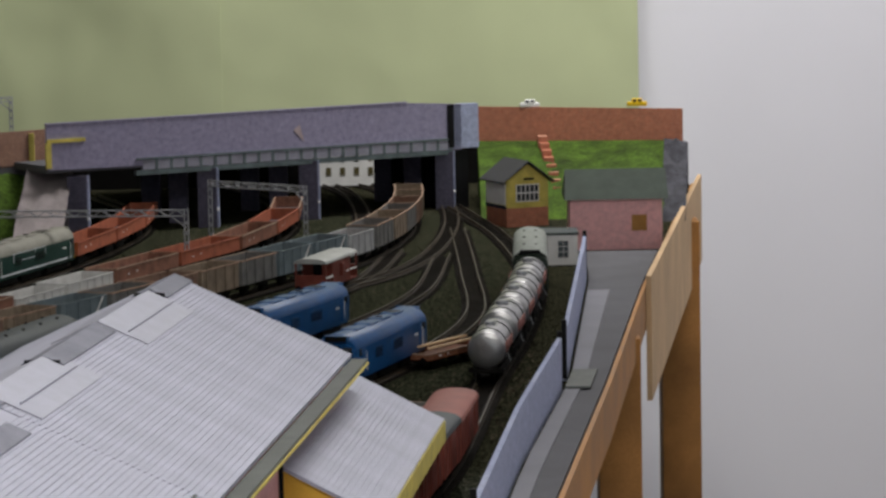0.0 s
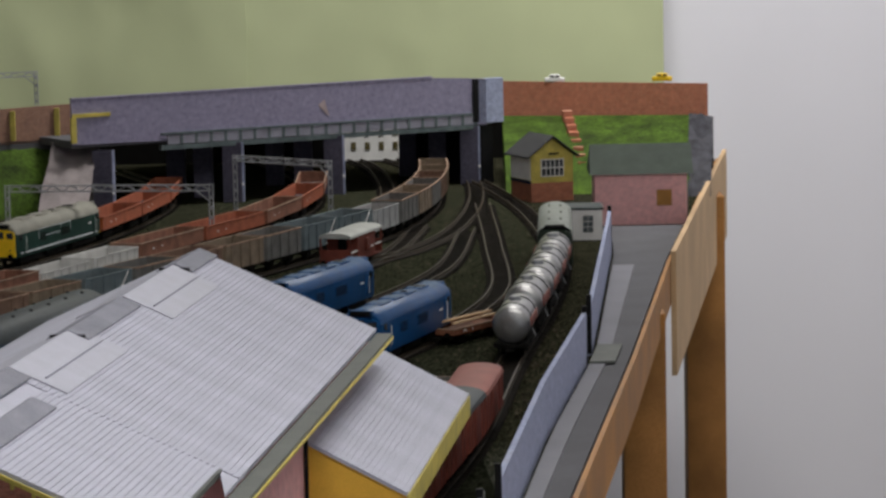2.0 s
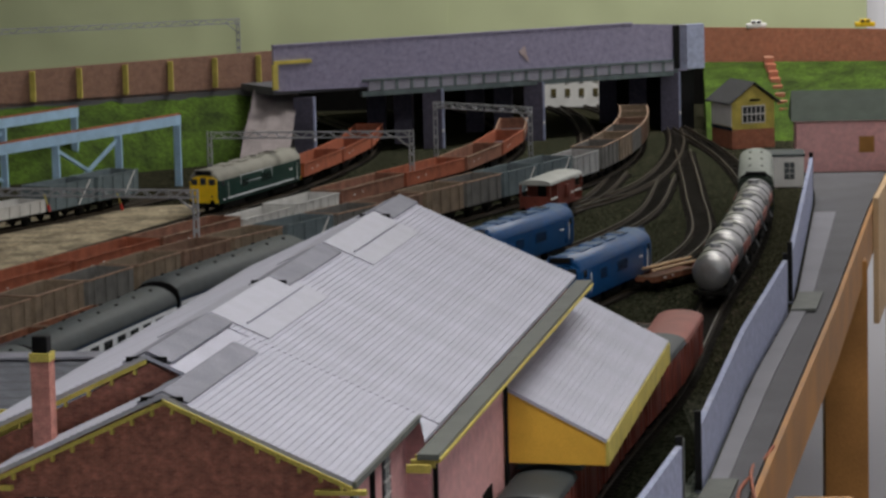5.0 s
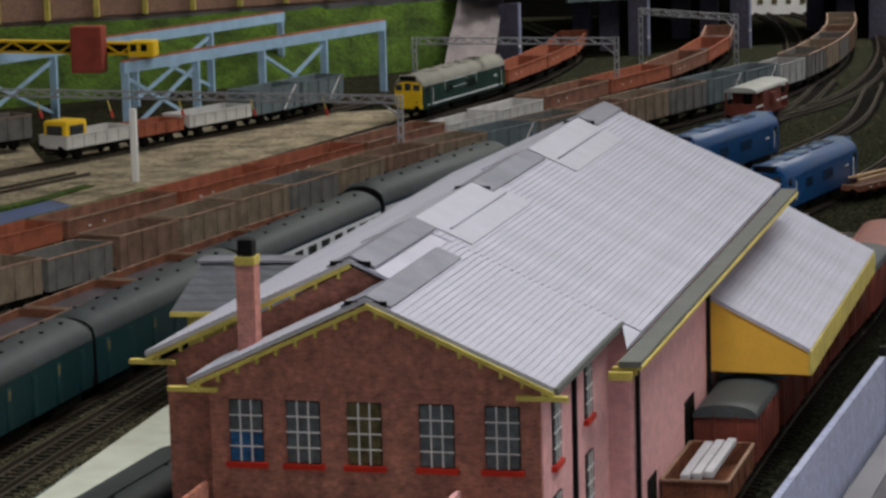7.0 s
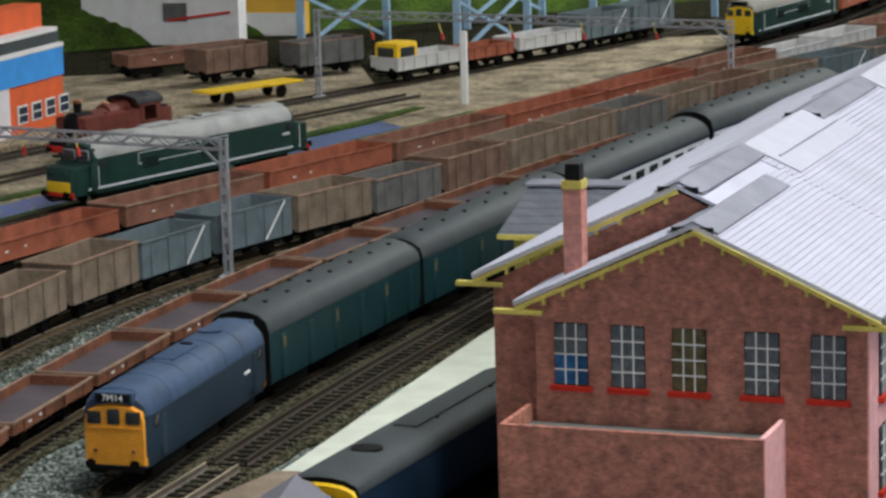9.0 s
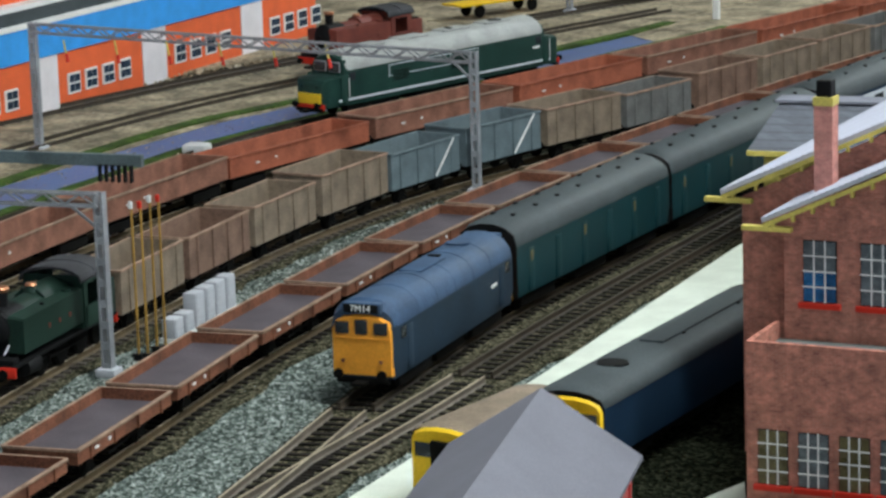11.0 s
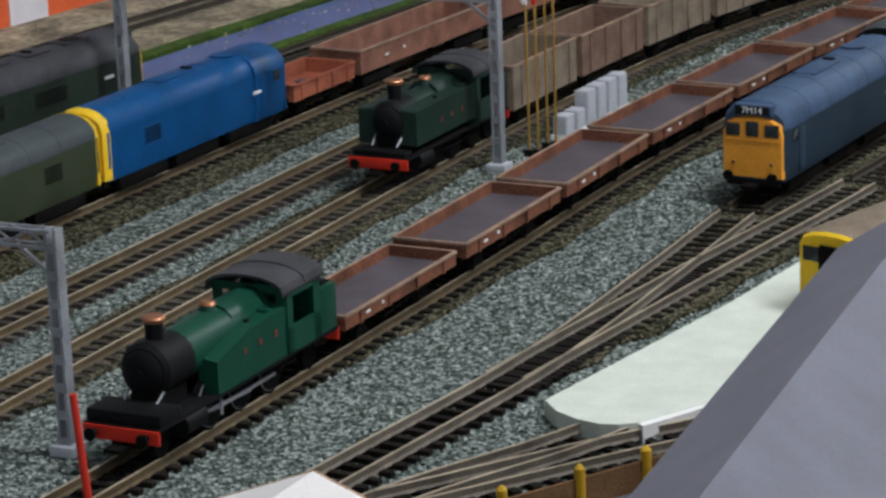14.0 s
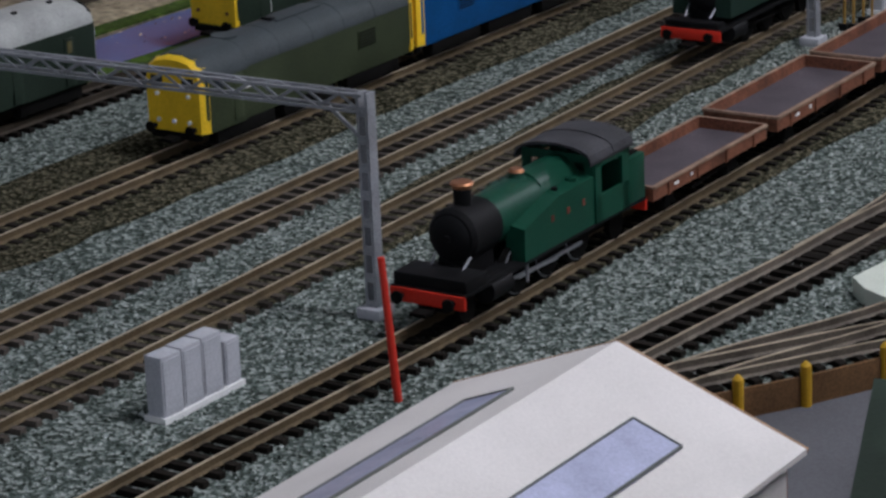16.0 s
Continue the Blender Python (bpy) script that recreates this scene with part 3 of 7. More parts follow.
# ---- track ----
def track(key, y0=-1, y1=9, label="bullhead track with dark sleepers in ballast", single=None, tie=None, steel=None):
    """Two rails on sleepers along a line. Sleepers within single = (y0, y1) are parts of their own; the rest are one mesh."""
    line = LINES[key]
    t = thing("track", label, "railway track", "running lines and sidings", "structure")
    ks = [k for k in range(len(line.p)) if y0 <= line.p[k].y <= y1]
    for side in (-1, 1):
        bm = bm_new()
        rings = []
        for k in ks:
            q, d = line.at(line.s[k])
            nrm = Vector((d.y, -d.x))
            c = q + nrm * side * 0.0095
            ring = []
            for dx, z in ((-0.0015, 0.0022), (-0.0007, 0.0034), (-0.0008, RAIL_TOP), (0.0008, RAIL_TOP), (0.0007, 0.0034), (0.0015, 0.0022)):
                v = c + nrm * dx
                ring.append(bm.verts.new((v.x, v.y, z)))
            rings.append(ring)
        for r, s in zip(rings, rings[1:]):
            for i in range(6):
                bm.faces.new((r[i], r[(i + 1) % 6], s[(i + 1) % 6], s[i]))
        bm.faces.new(rings[0])
        bm.faces.new(rings[-1])
        rail = part("rail", bm, steel or RAIL, t, smooth=False)
        if steel is not RUST:
            hb, prev = bm_new(), None
            for k in ks:
                q, d = line.at(line.s[k])
                nrm = Vector((d.y, -d.x))
                ring = []
                for dx, z in ((-0.0007, RAIL_TOP - 0.0002), (-0.0005, RAIL_TOP + 0.0002), (0.0005, RAIL_TOP + 0.0002), (0.0007, RAIL_TOP - 0.0002)):
                    v = q + nrm * (side * 0.0095 + dx)
                    ring.append(hb.verts.new((v.x, v.y, z)))
                if prev:
                    for i in range(3):
                        hb.faces.new((prev[i], prev[i + 1], ring[i + 1], ring[i]))
                prev = ring
            part("rail_head", hb, HEAD, rail, "worn bright rail head", smooth=False)
    me = mesh_of("sleeper", box(bm_new(), 0, 0, 0.001, 0.0325, 0.0036, 0.003), tie or SLEEPER, False)
    rest = bm_new()
    s = line.s[ks[0]] + 0.003
    while s < line.s[ks[-1]]:
        q, d = line.at(s)
        ang = math.atan2(d.y, d.x) - math.pi / 2
        m = Matrix.Translation((q.x, q.y, 0)) @ Matrix.Rotation(ang, 4, "Z")
        if single and single[0] <= q.y <= single[1]:
            o = new("sleeper", me)
            o.parent, o.matrix_basis = t, m
        else:
            box(rest, 0, 0, 0.001, 0.0325, 0.0036, 0.003, m=m)
        s += 0.0096
    if rest.faces:
        part("sleepers", rest, tie or SLEEPER, t, smooth=False, kind="stuff")
    else:
        rest.free()
    return t


track("front", y1=2.2, single=(0.7, 1.4))
track("front", y0=2.2, steel=RUST)
track("coal", y1=2.2, single=(0.8, 1.5), tie=SLEEPERG)
track("coal", y0=2.2, steel=RUST)
track("empty", y1=2.2, single=(0.9, 1.5), tie=SLEEPERG)
track("empty", y0=2.2, steel=RUST)
track("freight", y0=0.8, y1=2.2)
track("freight", y0=2.2, steel=RUST)
track("relief", y0=0.8, steel=RUST)
track("crane", y1=4.3, steel=RUST)
track("works", steel=RUST)
track("parcels", y0=1.42, steel=RUST)
track("parcels", y1=1.42, steel=RAILG, single=(0.7, 1.42), label="track leading through a set of points, dark sleepers in ballast")
track("platform", y1=1.5, steel=RAILG, single=(1.1, 1.5))
track("platform", y0=1.5, steel=RUST)
track("bay", single=(0.8, 1.1), steel=RAILG)
track("dock", steel=RAILG)
track("yard_a", label="weathered yard siding in dark dirt", steel=RUST)
track("yard_b", label="weathered yard siding in dark dirt", steel=RUST)
track("tank", label="weathered goods siding beside the road wall", steel=RUST)
track("brake", label="weathered yard siding in dark dirt", steel=RUST)


# ---- vehicles: local -y is the front, z = 0 is the rail top ----
def arch(w, z0, zc, zt, k=7, tuck=0.0):
    """A body section: straight sides from z0 to zc, rounded roof to zt."""
    pts = [(-w / 2 + tuck, z0), (-w / 2, z0 + (zc - z0) * 0.3), (-w / 2, zc)]
    for i in range(1, k):
        a = math.pi * i / k
        pts.append((-w / 2 * math.cos(a), zc + (zt - zc) * math.sin(a) ** 0.8))
    pts += [(w / 2, zc), (w / 2, z0 + (zc - z0) * 0.3), (w / 2 - tuck, z0)]
    return pts


def roof_arc(w, zc, zt, k=9):
    out = [(-w / 2, zc - 0.0006)]
    for i in range(k + 1):
        a = math.pi * i / k
        out.append((-w / 2 * math.cos(a), zc + (zt - zc) * math.sin(a) ** 0.85))
    out.append((w / 2, zc - 0.0006))
    return out


def scale_pts(pts, kx, kz, z0):
    return [(x * kx, z0 + (z - z0) * kz) for x, z in pts]


def bogie(parent, y, wheels=2, wb=0.034, mtl=None):
    b = part("bogie", box(bm_new(), 0, y, 0.0075, 0.022, 0.008, 0.004), mtl or BLACK, parent)
    for side in (-1, 1):
        part("side_frame", box(bm_new(), side * 0.0125, y, 0.006, 0.003, wb + 0.014, 0.006, 0.0006), mtl or BLACK, b)
    for i in range(wheels):
        yy = y + (i / (wheels - 1) - 0.5) * wb if wheels > 1 else y
        bm = rod(bm_new(), (-0.009, yy, 0.006), (-0.0068, yy, 0.006), 0.006, seg=14)
        rod(bm, (0.0068, yy, 0.006), (0.009, yy, 0.006), 0.006, seg=14)
        rod(bm, (-0.0068, yy, 0.006), (0.0068, yy, 0.006), 0.001, seg=6)
        part("wheelset", bm, BLACK, b)
    return b


def buffers(parent, y, way, z=0.0125):
    for x in (-0.0115, 0.0115):
        bm = rod(bm_new(), (x, y, z), (x, y + way * 0.004, z), 0.0012, seg=8)
        rod(bm, (x, y + way * 0.004, z), (x, y + way * 0.005, z), 0.0026, seg=10)
        part("buffer", bm, BLACK, parent)
    part("coupling", box(bm_new(), 0, y + way * 0.004, 0.008, 0.007, 0.009, 0.0015), BLACK, parent)


def diesel(label, length, body, roof, front, zc=0.035, zt=0.0465, w=0.0345, style="flat", code="", stripe=None, lamps=False, category="diesel locomotive", rear=None, plain=False):
    """A bogie diesel: style flat (full cab front), nose (long low bonnets) or bonnet (cab at one end, narrow hood)."""
    t = thing("diesel_locomotive", label, category, "locomotives")
    h = length / 2
    hood = 0.003 if style == "bonnet" else 0.0
    sec = arch(w, 0.0095, zc, zc + 0.0015, tuck=0.0015)
    if style == "nose":
        low = scale_pts(sec, 0.9, 0.8, 0.0095)
        ends = [(-h, scale_pts(low, 0.8, 0.82, 0.0095)), (-h + 0.002, scale_pts(low, 0.93, 0.94, 0.0095)), (-h + 0.006, low), (-h + 0.021, low), (-h + 0.024, sec), (h - 0.024, sec), (h - 0.021, low), (h - 0.006, low), (h - 0.002, scale_pts(low, 0.93, 0.94, 0.0095)), (h, scale_pts(low, 0.8, 0.82, 0.0095))]
    elif style == "bonnet":
        nar = scale_pts(sec, 0.9, 1, 0.0095)
        ends = [(-h, scale_pts(nar, 0.94, 0.97, 0.0095)), (-h + 0.002, nar), (h - 0.036, nar), (h - 0.035, sec), (h - 0.003, sec), (h, scale_pts(sec, 0.92, 0.98, 0.0095))]
    else:
        ends = [(-h, scale_pts(sec, 0.93, 0.97, 0.0095)), (-h + 0.003, sec), (h - 0.003, sec), (h, scale_pts(sec, 0.93, 0.97, 0.0095))]
    part("body", loft(bm_new(), ends), body, t)
    # roof
    rw = w * (0.9 if style == "bonnet" else 1.0)
    ra = roof_arc(rw + 0.0003, zc, zt)
    r0, r1 = (-h + 0.023, h - 0.023) if style == "nose" else (-h + 0.0012, h - 0.0012)
    if style == "bonnet":
        rb = part("roof", loft(bm_new(), [(r0, scale_pts(ra, 0.93, 0.8, zc)), (r0 + 0.003, ra), (h - 0.036, ra)]), roof, t)
        ca = roof_arc(w + 0.0006, zc, zt + 0.0004)
        part("cab_roof", loft(bm_new(), [(h - 0.0358, ca), (h - 0.003, ca), (h - 0.0008, scale_pts(ca, 0.95, 0.85, zc))]), roof, t)
    else:
        rb = part("roof", loft(bm_new(), [(r0, scale_pts(ra, 0.94, 0.72, zc)), (r0 + 0.004, ra), (r1 - 0.004, ra), (r1, scale_pts(ra, 0.94, 0.72, zc))]), roof, t)
    if plain:
        for i in range(5):
            y = -h * 0.62 + i * h * 0.3
            rib = scale_pts(ra, 1.006, 1.02, zc)
            part("roof_rib", loft(bm_new(), [(y, rib), (y + 0.0012, rib)]), roof, rb)
        part("roof_hatch", box(bm_new(), 0, -h * 0.05, zt - 0.0002, rw * 0.36, h * 0.4, 0.001, 0.0004), roof, rb)
    else:
        for i in range(4):
            y = -h * 0.55 + i * h * 0.36
            part("roof_hatch", box(bm_new(), 0, y, zt - 0.0002, w * 0.42, h * 0.22, 0.0012, 0.0004), roof, rb)
    part("exhaust", box(bm_new(), 0, h * 0.15, zt + 0.0006, 0.006, 0.003, 0.0014), DARK, rb)
    fan = rod(bm_new(), (0, h * 0.55, zt - 0.0004), (0, h * 0.55, zt + 0.0007), 0.0066, seg=18)
    part("fan_grille", fan, roof if plain else DARK, rb)
    # fronts
    for way, fm in ((-1, front), (1, rear or front)):
        y = way * h
        if style == "nose":
            part("nose_panel", box(bm_new(), 0, y + way * 0.0004, 0.0165, w * 0.66, 0.001, 0.009, 0.0003), fm, t)
            part("buffer_beam", box(bm_new(), 0, y, 0.0108, w * 0.85, 0.002, 0.0045, 0.0004), RED, t)
            yy, zz = way * (h - 0.0222), zc + 0.0018
            for x in (-0.0072, 0.0072):
                ws = part("windscreen", box(bm_new(), x, yy + way * 0.0012, zz, 0.0108, 0.0014, 0.0066, 0.0008), GLASS, t)
                part("window_frame", box(bm_new(), x, yy + way * 0.0006, zz, 0.0124, 0.0014, 0.0082, 0.001), STEEL, ws)
                part("headcode_disc", rod(bm_new(), (x * 1.1, way * (h - 0.0012), 0.0262), (x * 1.1, way * (h + 0.0004), 0.0258), 0.0016, seg=12), body, t)
            part("brow", loft(bm_new(), [(yy - way * 0.004, scale_pts(arch(w, 0.0105, zc, zt - 0.001), 0.99, 1, 0.01)), (yy, scale_pts(arch(w, 0.0105, zc, zt - 0.0035), 0.97, 1, 0.01))] if way > 0 else [(yy, scale_pts(arch(w, 0.0105, zc, zt - 0.0035), 0.97, 1, 0.01)), (yy - way * 0.004, scale_pts(arch(w, 0.0105, zc, zt - 0.001), 0.99, 1, 0.01))]), body, t)
        elif style == "bonnet":
            part("end_panel", loft(bm_new(), [(y + way * 0.0012, scale_pts(arch(w * (0.86 if way < 0 else 0.93), 0.0105, zc, zt - 0.0012), 0.95, 0.98, 0.01)), (y - way * 0.0008, arch(w * (0.88 if way < 0 else 0.95), 0.0105, zc, zt - 0.0006)), (y - way * 0.004, arch(w * (0.905 if way < 0 else 1.004), 0.0105, zc, zt + 0.0003))]), fm, t, "bright yellow warning end panel")
            if way > 0:
                for x in (-0.009, 0.009):
                    part("windscreen", box(bm_new(), x, y + way * 0.0013, 0.0335, 0.0065, 0.001, 0.006), GLASS, t)
            for x in (-0.009, 0.0, 0.009):
                for z in ((0.0155, 0.028) if x else (0.0155,)):
                    part("marker_lamp", rod(bm_new(), (x, y + way * 0.001, z), (x, y + way * 0.0022, z), 0.0011, seg=8), MARKER if lamps and way < 0 else WHITE, t)
        else:
            pan = loft(bm_new(), [(y + way * 0.0016, scale_pts(arch(w * 0.9, 0.0115, zc - 0.002, zc + 0.005), 0.985, 0.99, 0.01)), (y - way * 0.001, arch(w * 0.93, 0.0112, zc - 0.002, zc + 0.0055))])
            part("cab_front", pan, fm, t, "yellow cab front")
            for x in (-0.0102, 0.0, 0.0102):
                wn = part("windscreen", box(bm_new(), x, y + way * 0.0014, zc - 0.0012 if x else zc - 0.0006, 0.0076 if x else 0.0068, 0.0012, 0.0066 if x else 0.0078, 0.0012), GLASS, t)
                part("wiper", beam(bm_new(), (x - 0.002, y + way * 0.0022, zc - 0.0042), (x + 0.0012, y + way * 0.0022, zc - 0.0005), 0.0003, 0.0004), DARK, wn)
            part("waist_rib", box(bm_new(), 0, y + way * 0.0016, zc - 0.0062, w * 0.86, 0.0008, 0.0008, 0.0002), fm, t)
            for x in (-0.01, 0.01):
                part("marker_lamp", rod(bm_new(), (x, y + way * 0.001, 0.0185), (x, y + way * 0.0024, 0.0185), 0.001, seg=8), BROWNW, t)
            hz = zc + 0.0086
            hp = part("headcode_box", box(bm_new(), 0, y - way * 0.0012, hz, 0.0205, 0.005, 0.0056, 0.0008), roof, t)
            part("headcode_panel", box(bm_new(), 0, y + way * 0.0013, hz, 0.018, 0.0008, 0.0044, 0.0002), DARK, hp)
            if code and way < 0:
                me = text_mesh(code, 0.0048)
                me.materials.append(WHITE)
                o = new("headcode", me)
                o.parent, o.matrix_basis = hp, pose(0, y - 0.0022, hz, 90, 0, 0)
        part("lower_front", box(bm_new(), 0, y, 0.0085, w * 0.8, 0.003, 0.003, 0.0004), BLACK, t)
        buffers(t, y + way * 0.001, way)
    # sides
    for side in (-1, 1):
        x = side * (w * (0.45 if style == "bonnet" else 0.5))
        for y, ln in (((-h * 0.52, 0.016),) if style == "bonnet" and plain else () if plain else ((-h * 0.4, 0.02), (h * 0.12, 0.03))):
            g = part("side_grille", box(bm_new(), x, y, 0.026, 0.0008, ln, 0.009), body, t)
            for i in range(6):
                part("louvre", box(bm_new(), x + side * 0.0005, y, 0.0225 + i * 0.0014, 0.0004, ln * 0.94, 0.0006), BLACK, g)
        for y in ((-h + 0.012, h - 0.012) if style == "flat" else (h - 0.012,) if style == "bonnet" else (-h + 0.031, h - 0.031)):
            part("cab_window", box(bm_new(), side * w * 0.5, y, 0.0315, 0.0009, 0.007, 0.0058, 0.0003), GLASS, t)
        for y in ((-h + 0.0215, h - 0.0215) if style != "bonnet" else (h - 0.0275,)):
            part("cab_door", box(bm_new(), side * w * 0.5, y, 0.023, 0.0006, 0.0075, 0.021, 0.0002), body, t)
            if not plain:
                part("handrail", rod(bm_new(), (side * (w * 0.5 + 0.0007), y + 0.005, 0.015), (side * (w * 0.5 + 0.0007), y + 0.005, 0.031), 0.0003, seg=6), WHITE, t)
        if style == "bonnet" and not plain:
            part("handrail", rod(bm_new(), (x + side * 0.0006, -h + 0.008, zc), (x + side * 0.0006, h - 0.04, zc), 0.0003, seg=6), WHITE, t)
        part("number_panel", box(bm_new(), side * w * 0.5, h - 0.034, 0.026, 0.0006, 0.009, 0.0016), WHITE, t)
        if stripe:
            part("stripe", box(bm_new(), side * w * 0.5, 0, 0.0142, 0.0005, length * 0.9, 0.0016), stripe, t, "cream waist stripe")
            fr = bm_new()
            for yy, zz, ly, lz in ((-h * 0.12, 0.0345, h * 0.75, 0.0006), (-h * 0.12, 0.0262, h * 0.75, 0.0006), (-h * 0.495, 0.0303, 0.0006, 0.009), (h * 0.255, 0.0303, 0.0006, 0.009), (h * 0.02, 0.0303, 0.0006, 0.009)):
                box(fr, side * w * 0.5, yy, zz, 0.0005, ly, lz)
            part("grille_surround", fr, stripe, t)
    part("fuel_tank", box(bm_new(), 0, 0, 0.0062, 0.026, length * 0.24, 0.0075, 0.001), BLACK, t)
    nb = 3 if length > 0.24 else 2
    for y in (-h * 0.6, h * 0.6):
        bogie(t, y, nb, 0.034 if nb == 2 else 0.05)
    return t


def coach(label, length, body, roof, band=None, zt=0.0525, windows=0, category="coach", w=0.0352, vents=7):
    t = thing("railway_coach", label, category, "coaches")
    h = length / 2
    sec = arch(w, 0.0105, 0.0395, 0.041, tuck=0.001)
    part("body", loft(bm_new(), [(-h, sec), (h, sec)]), body, t)
    ra = roof_arc(w + 0.0006, 0.0398, zt)
    rf = part("roof", loft(bm_new(), [(-h - 0.0002, scale_pts(ra, 0.98, 0.75, 0.0398)), (-h + 0.006, ra), (h - 0.006, ra), (h + 0.0002, scale_pts(ra, 0.98, 0.75, 0.0398))]), roof, t)
    for i in range(vents):
        for x in (-0.006, 0.006):
            y = -h + length * (i + 0.7) / (vents + 0.4)
            part("roof_vent", box(bm_new(), x, y, zt - 0.0006, 0.0022, 0.003, 0.0016, 0.0004), DARK, rf)
    for way in (-1, 1):
        part("end_panel", loft(bm_new(), [(way * (h + 0.0006), scale_pts(arch(w, 0.0105, 0.0395, zt - 0.002), 0.99, 1, 0.01)), (way * (h - 0.001), scale_pts(arch(w, 0.0105, 0.0395, zt - 0.002), 0.995, 1, 0.01))]), DARK, t)
        part("gangway", box(bm_new(), 0, way * (h + 0.002), 0.025, 0.012, 0.004, 0.026, 0.001), BLACK, t)
        buffers(t, way * h, way)
    for side in (-1, 1):
        if band:
            part("window_band", box(bm_new(), side * w * 0.5, 0, 0.0305, 0.0006, length * 0.985, 0.0125), band, t, "pale grey window band")
        for i in range(windows):
            y = -h + length * (i + 0.5) / windows
            if band:
                part("window", box(bm_new(), side * w * 0.5, y, 0.0305, 0.0014, length / windows * 0.62, 0.0075, 0.0004), GLASS, t)
            else:
                part("door_panel", box(bm_new(), side * w * 0.5, y, 0.0235, 0.0009, 0.0075, 0.024, 0.0002), body, t)
                if i % 2 == 0:
                    part("window", box(bm_new(), side * w * 0.5, y, 0.031, 0.0014, 0.0035, 0.006, 0.0003), PANEOL, t)
    part("underframe", box(bm_new(), 0, 0, 0.0095, 0.028, length * 0.96, 0.0025), BLACK, t)
    part("battery_box", box(bm_new(), 0, 0, 0.006, 0.026, length * 0.2, 0.006, 0.0006), BLACK, t)
    for y in (-h * 0.68, h * 0.68):
        bogie(t, y)
    return t


def under(t, length, wb):
    part("underframe", box(bm_new(), 0, 0, 0.0105, 0.026, length * 0.97, 0.003), BLACK, t)
    for y in (-wb / 2, wb / 2):
        bm = rod(bm_new(), (-0.009, y, 0.0062), (-0.0068, y, 0.0062), 0.0062, seg=14)
        rod(bm, (0.0068, y, 0.0062), (0.009, y, 0.0062), 0.0062, seg=14)
        rod(bm, (-0.0068, y, 0.0062), (0.0068, y, 0.0062), 0.001, seg=6)
        part("wheelset", bm, BLACK, t)
        for side in (-1, 1):
            bm = prism(bm_new(), [(-0.006, -0.0035), (0.006, -0.0035), (0.0025, 0.0035), (-0.0025, 0.0035)], -0.0006, 0.0006)
            bmesh.ops.transform(bm, matrix=pose(side * 0.0112, y, 0.0068, 90, 0, 90) , verts=bm.verts)
            part("axle_guard", bm, BLACK, t)
    for side in (-1, 1):
        part("brake_lever", beam(bm_new(), (side * 0.0135, -length * 0.12, 0.0065), (side * 0.0135, length * 0.3, 0.009), 0.0007, 0.0012), BLACK, t)
    for way in (-1, 1):
        buffers(t, way * length / 2, way)


def open_wagon(label, length, height, paint, inner, w=0.033, ribs=4, name="open_wagon", wb=None, bogies=False, strapped=None, category="wagon", group="wagons"):
    """An open wagon: four sides with thickness round a floor, with side posts and a top lip."""
    t = thing(name, label, category, group)
    h, z0, z1, th = length / 2, 0.0118, 0.0118 + height, 0.0011
    lip = PALELIP if paint in (BROWNW, BROWNT, TAN, GREYW, BAUX) else paint
    part("floor", box(bm_new(), 0, 0, z0 + 0.0007, w - 0.0012, length - 0.0012, 0.0014), inner, t)
    for side in (-1, 1):
        s = part("side", box(bm_new(), side * (w / 2 - th / 2), 0, (z0 + z1) / 2, th, length, height), paint, t, smooth=False)
        for i in range(ribs):
            y = -h + length * (i + 0.5) / ribs
            part("side_post", box(bm_new(), side * (w / 2 + 0.0004), y, (z0 + z1) / 2 - 0.0004, 0.0009, 0.0016, height * 0.94), paint, s)
        part("top_lip", box(bm_new(), side * (w / 2), 0, z1 - 0.0005, 0.0016, length, 0.0011), lip, s, "paler top edge")
        if height < 0.007 or bogies:
            part("number_panel", box(bm_new(), side * (w / 2 + 0.0003), -h * 0.62, z0 + height * 0.45, 0.0004, 0.004, 0.001), WHITE, s)
            part("number_panel", box(bm_new(), side * (w / 2 + 0.0003), -h * 0.36, z0 + height * 0.5, 0.0004, 0.0018, 0.0014), WHITE, s)
        if strapped:
            beam_bm = beam(bm_new(), (side * (w / 2 + 0.0009), h * 0.25, z0 + 0.001), (side * (w / 2 + 0.0009), h * 0.8, z1 - 0.001), 0.0003, 0.0016)
            part("diagonal_mark", beam_bm, strapped, s, "white diagonal mark")
    for way in (-1, 1):
        e = part("end", box(bm_new(), 0, way * (h - th / 2), (z0 + z1) / 2, w - 2 * th, th, height), paint, t, smooth=False)
        part("top_lip", box(bm_new(), 0, way * h, z1 - 0.0005, w, 0.0015, 0.0011), lip, e)
    if bogies:
        part("underframe", box(bm_new(), 0, 0, 0.0105, 0.024, length * 0.97, 0.0026), BLACK, t)
        for y in (-h * 0.7, h * 0.7):
            bogie(t, y, 2, 0.024)
        for way in (-1, 1):
            buffers(t, way * h, way)
    else:
        under(t, length, wb or length * 0.55)
    return t


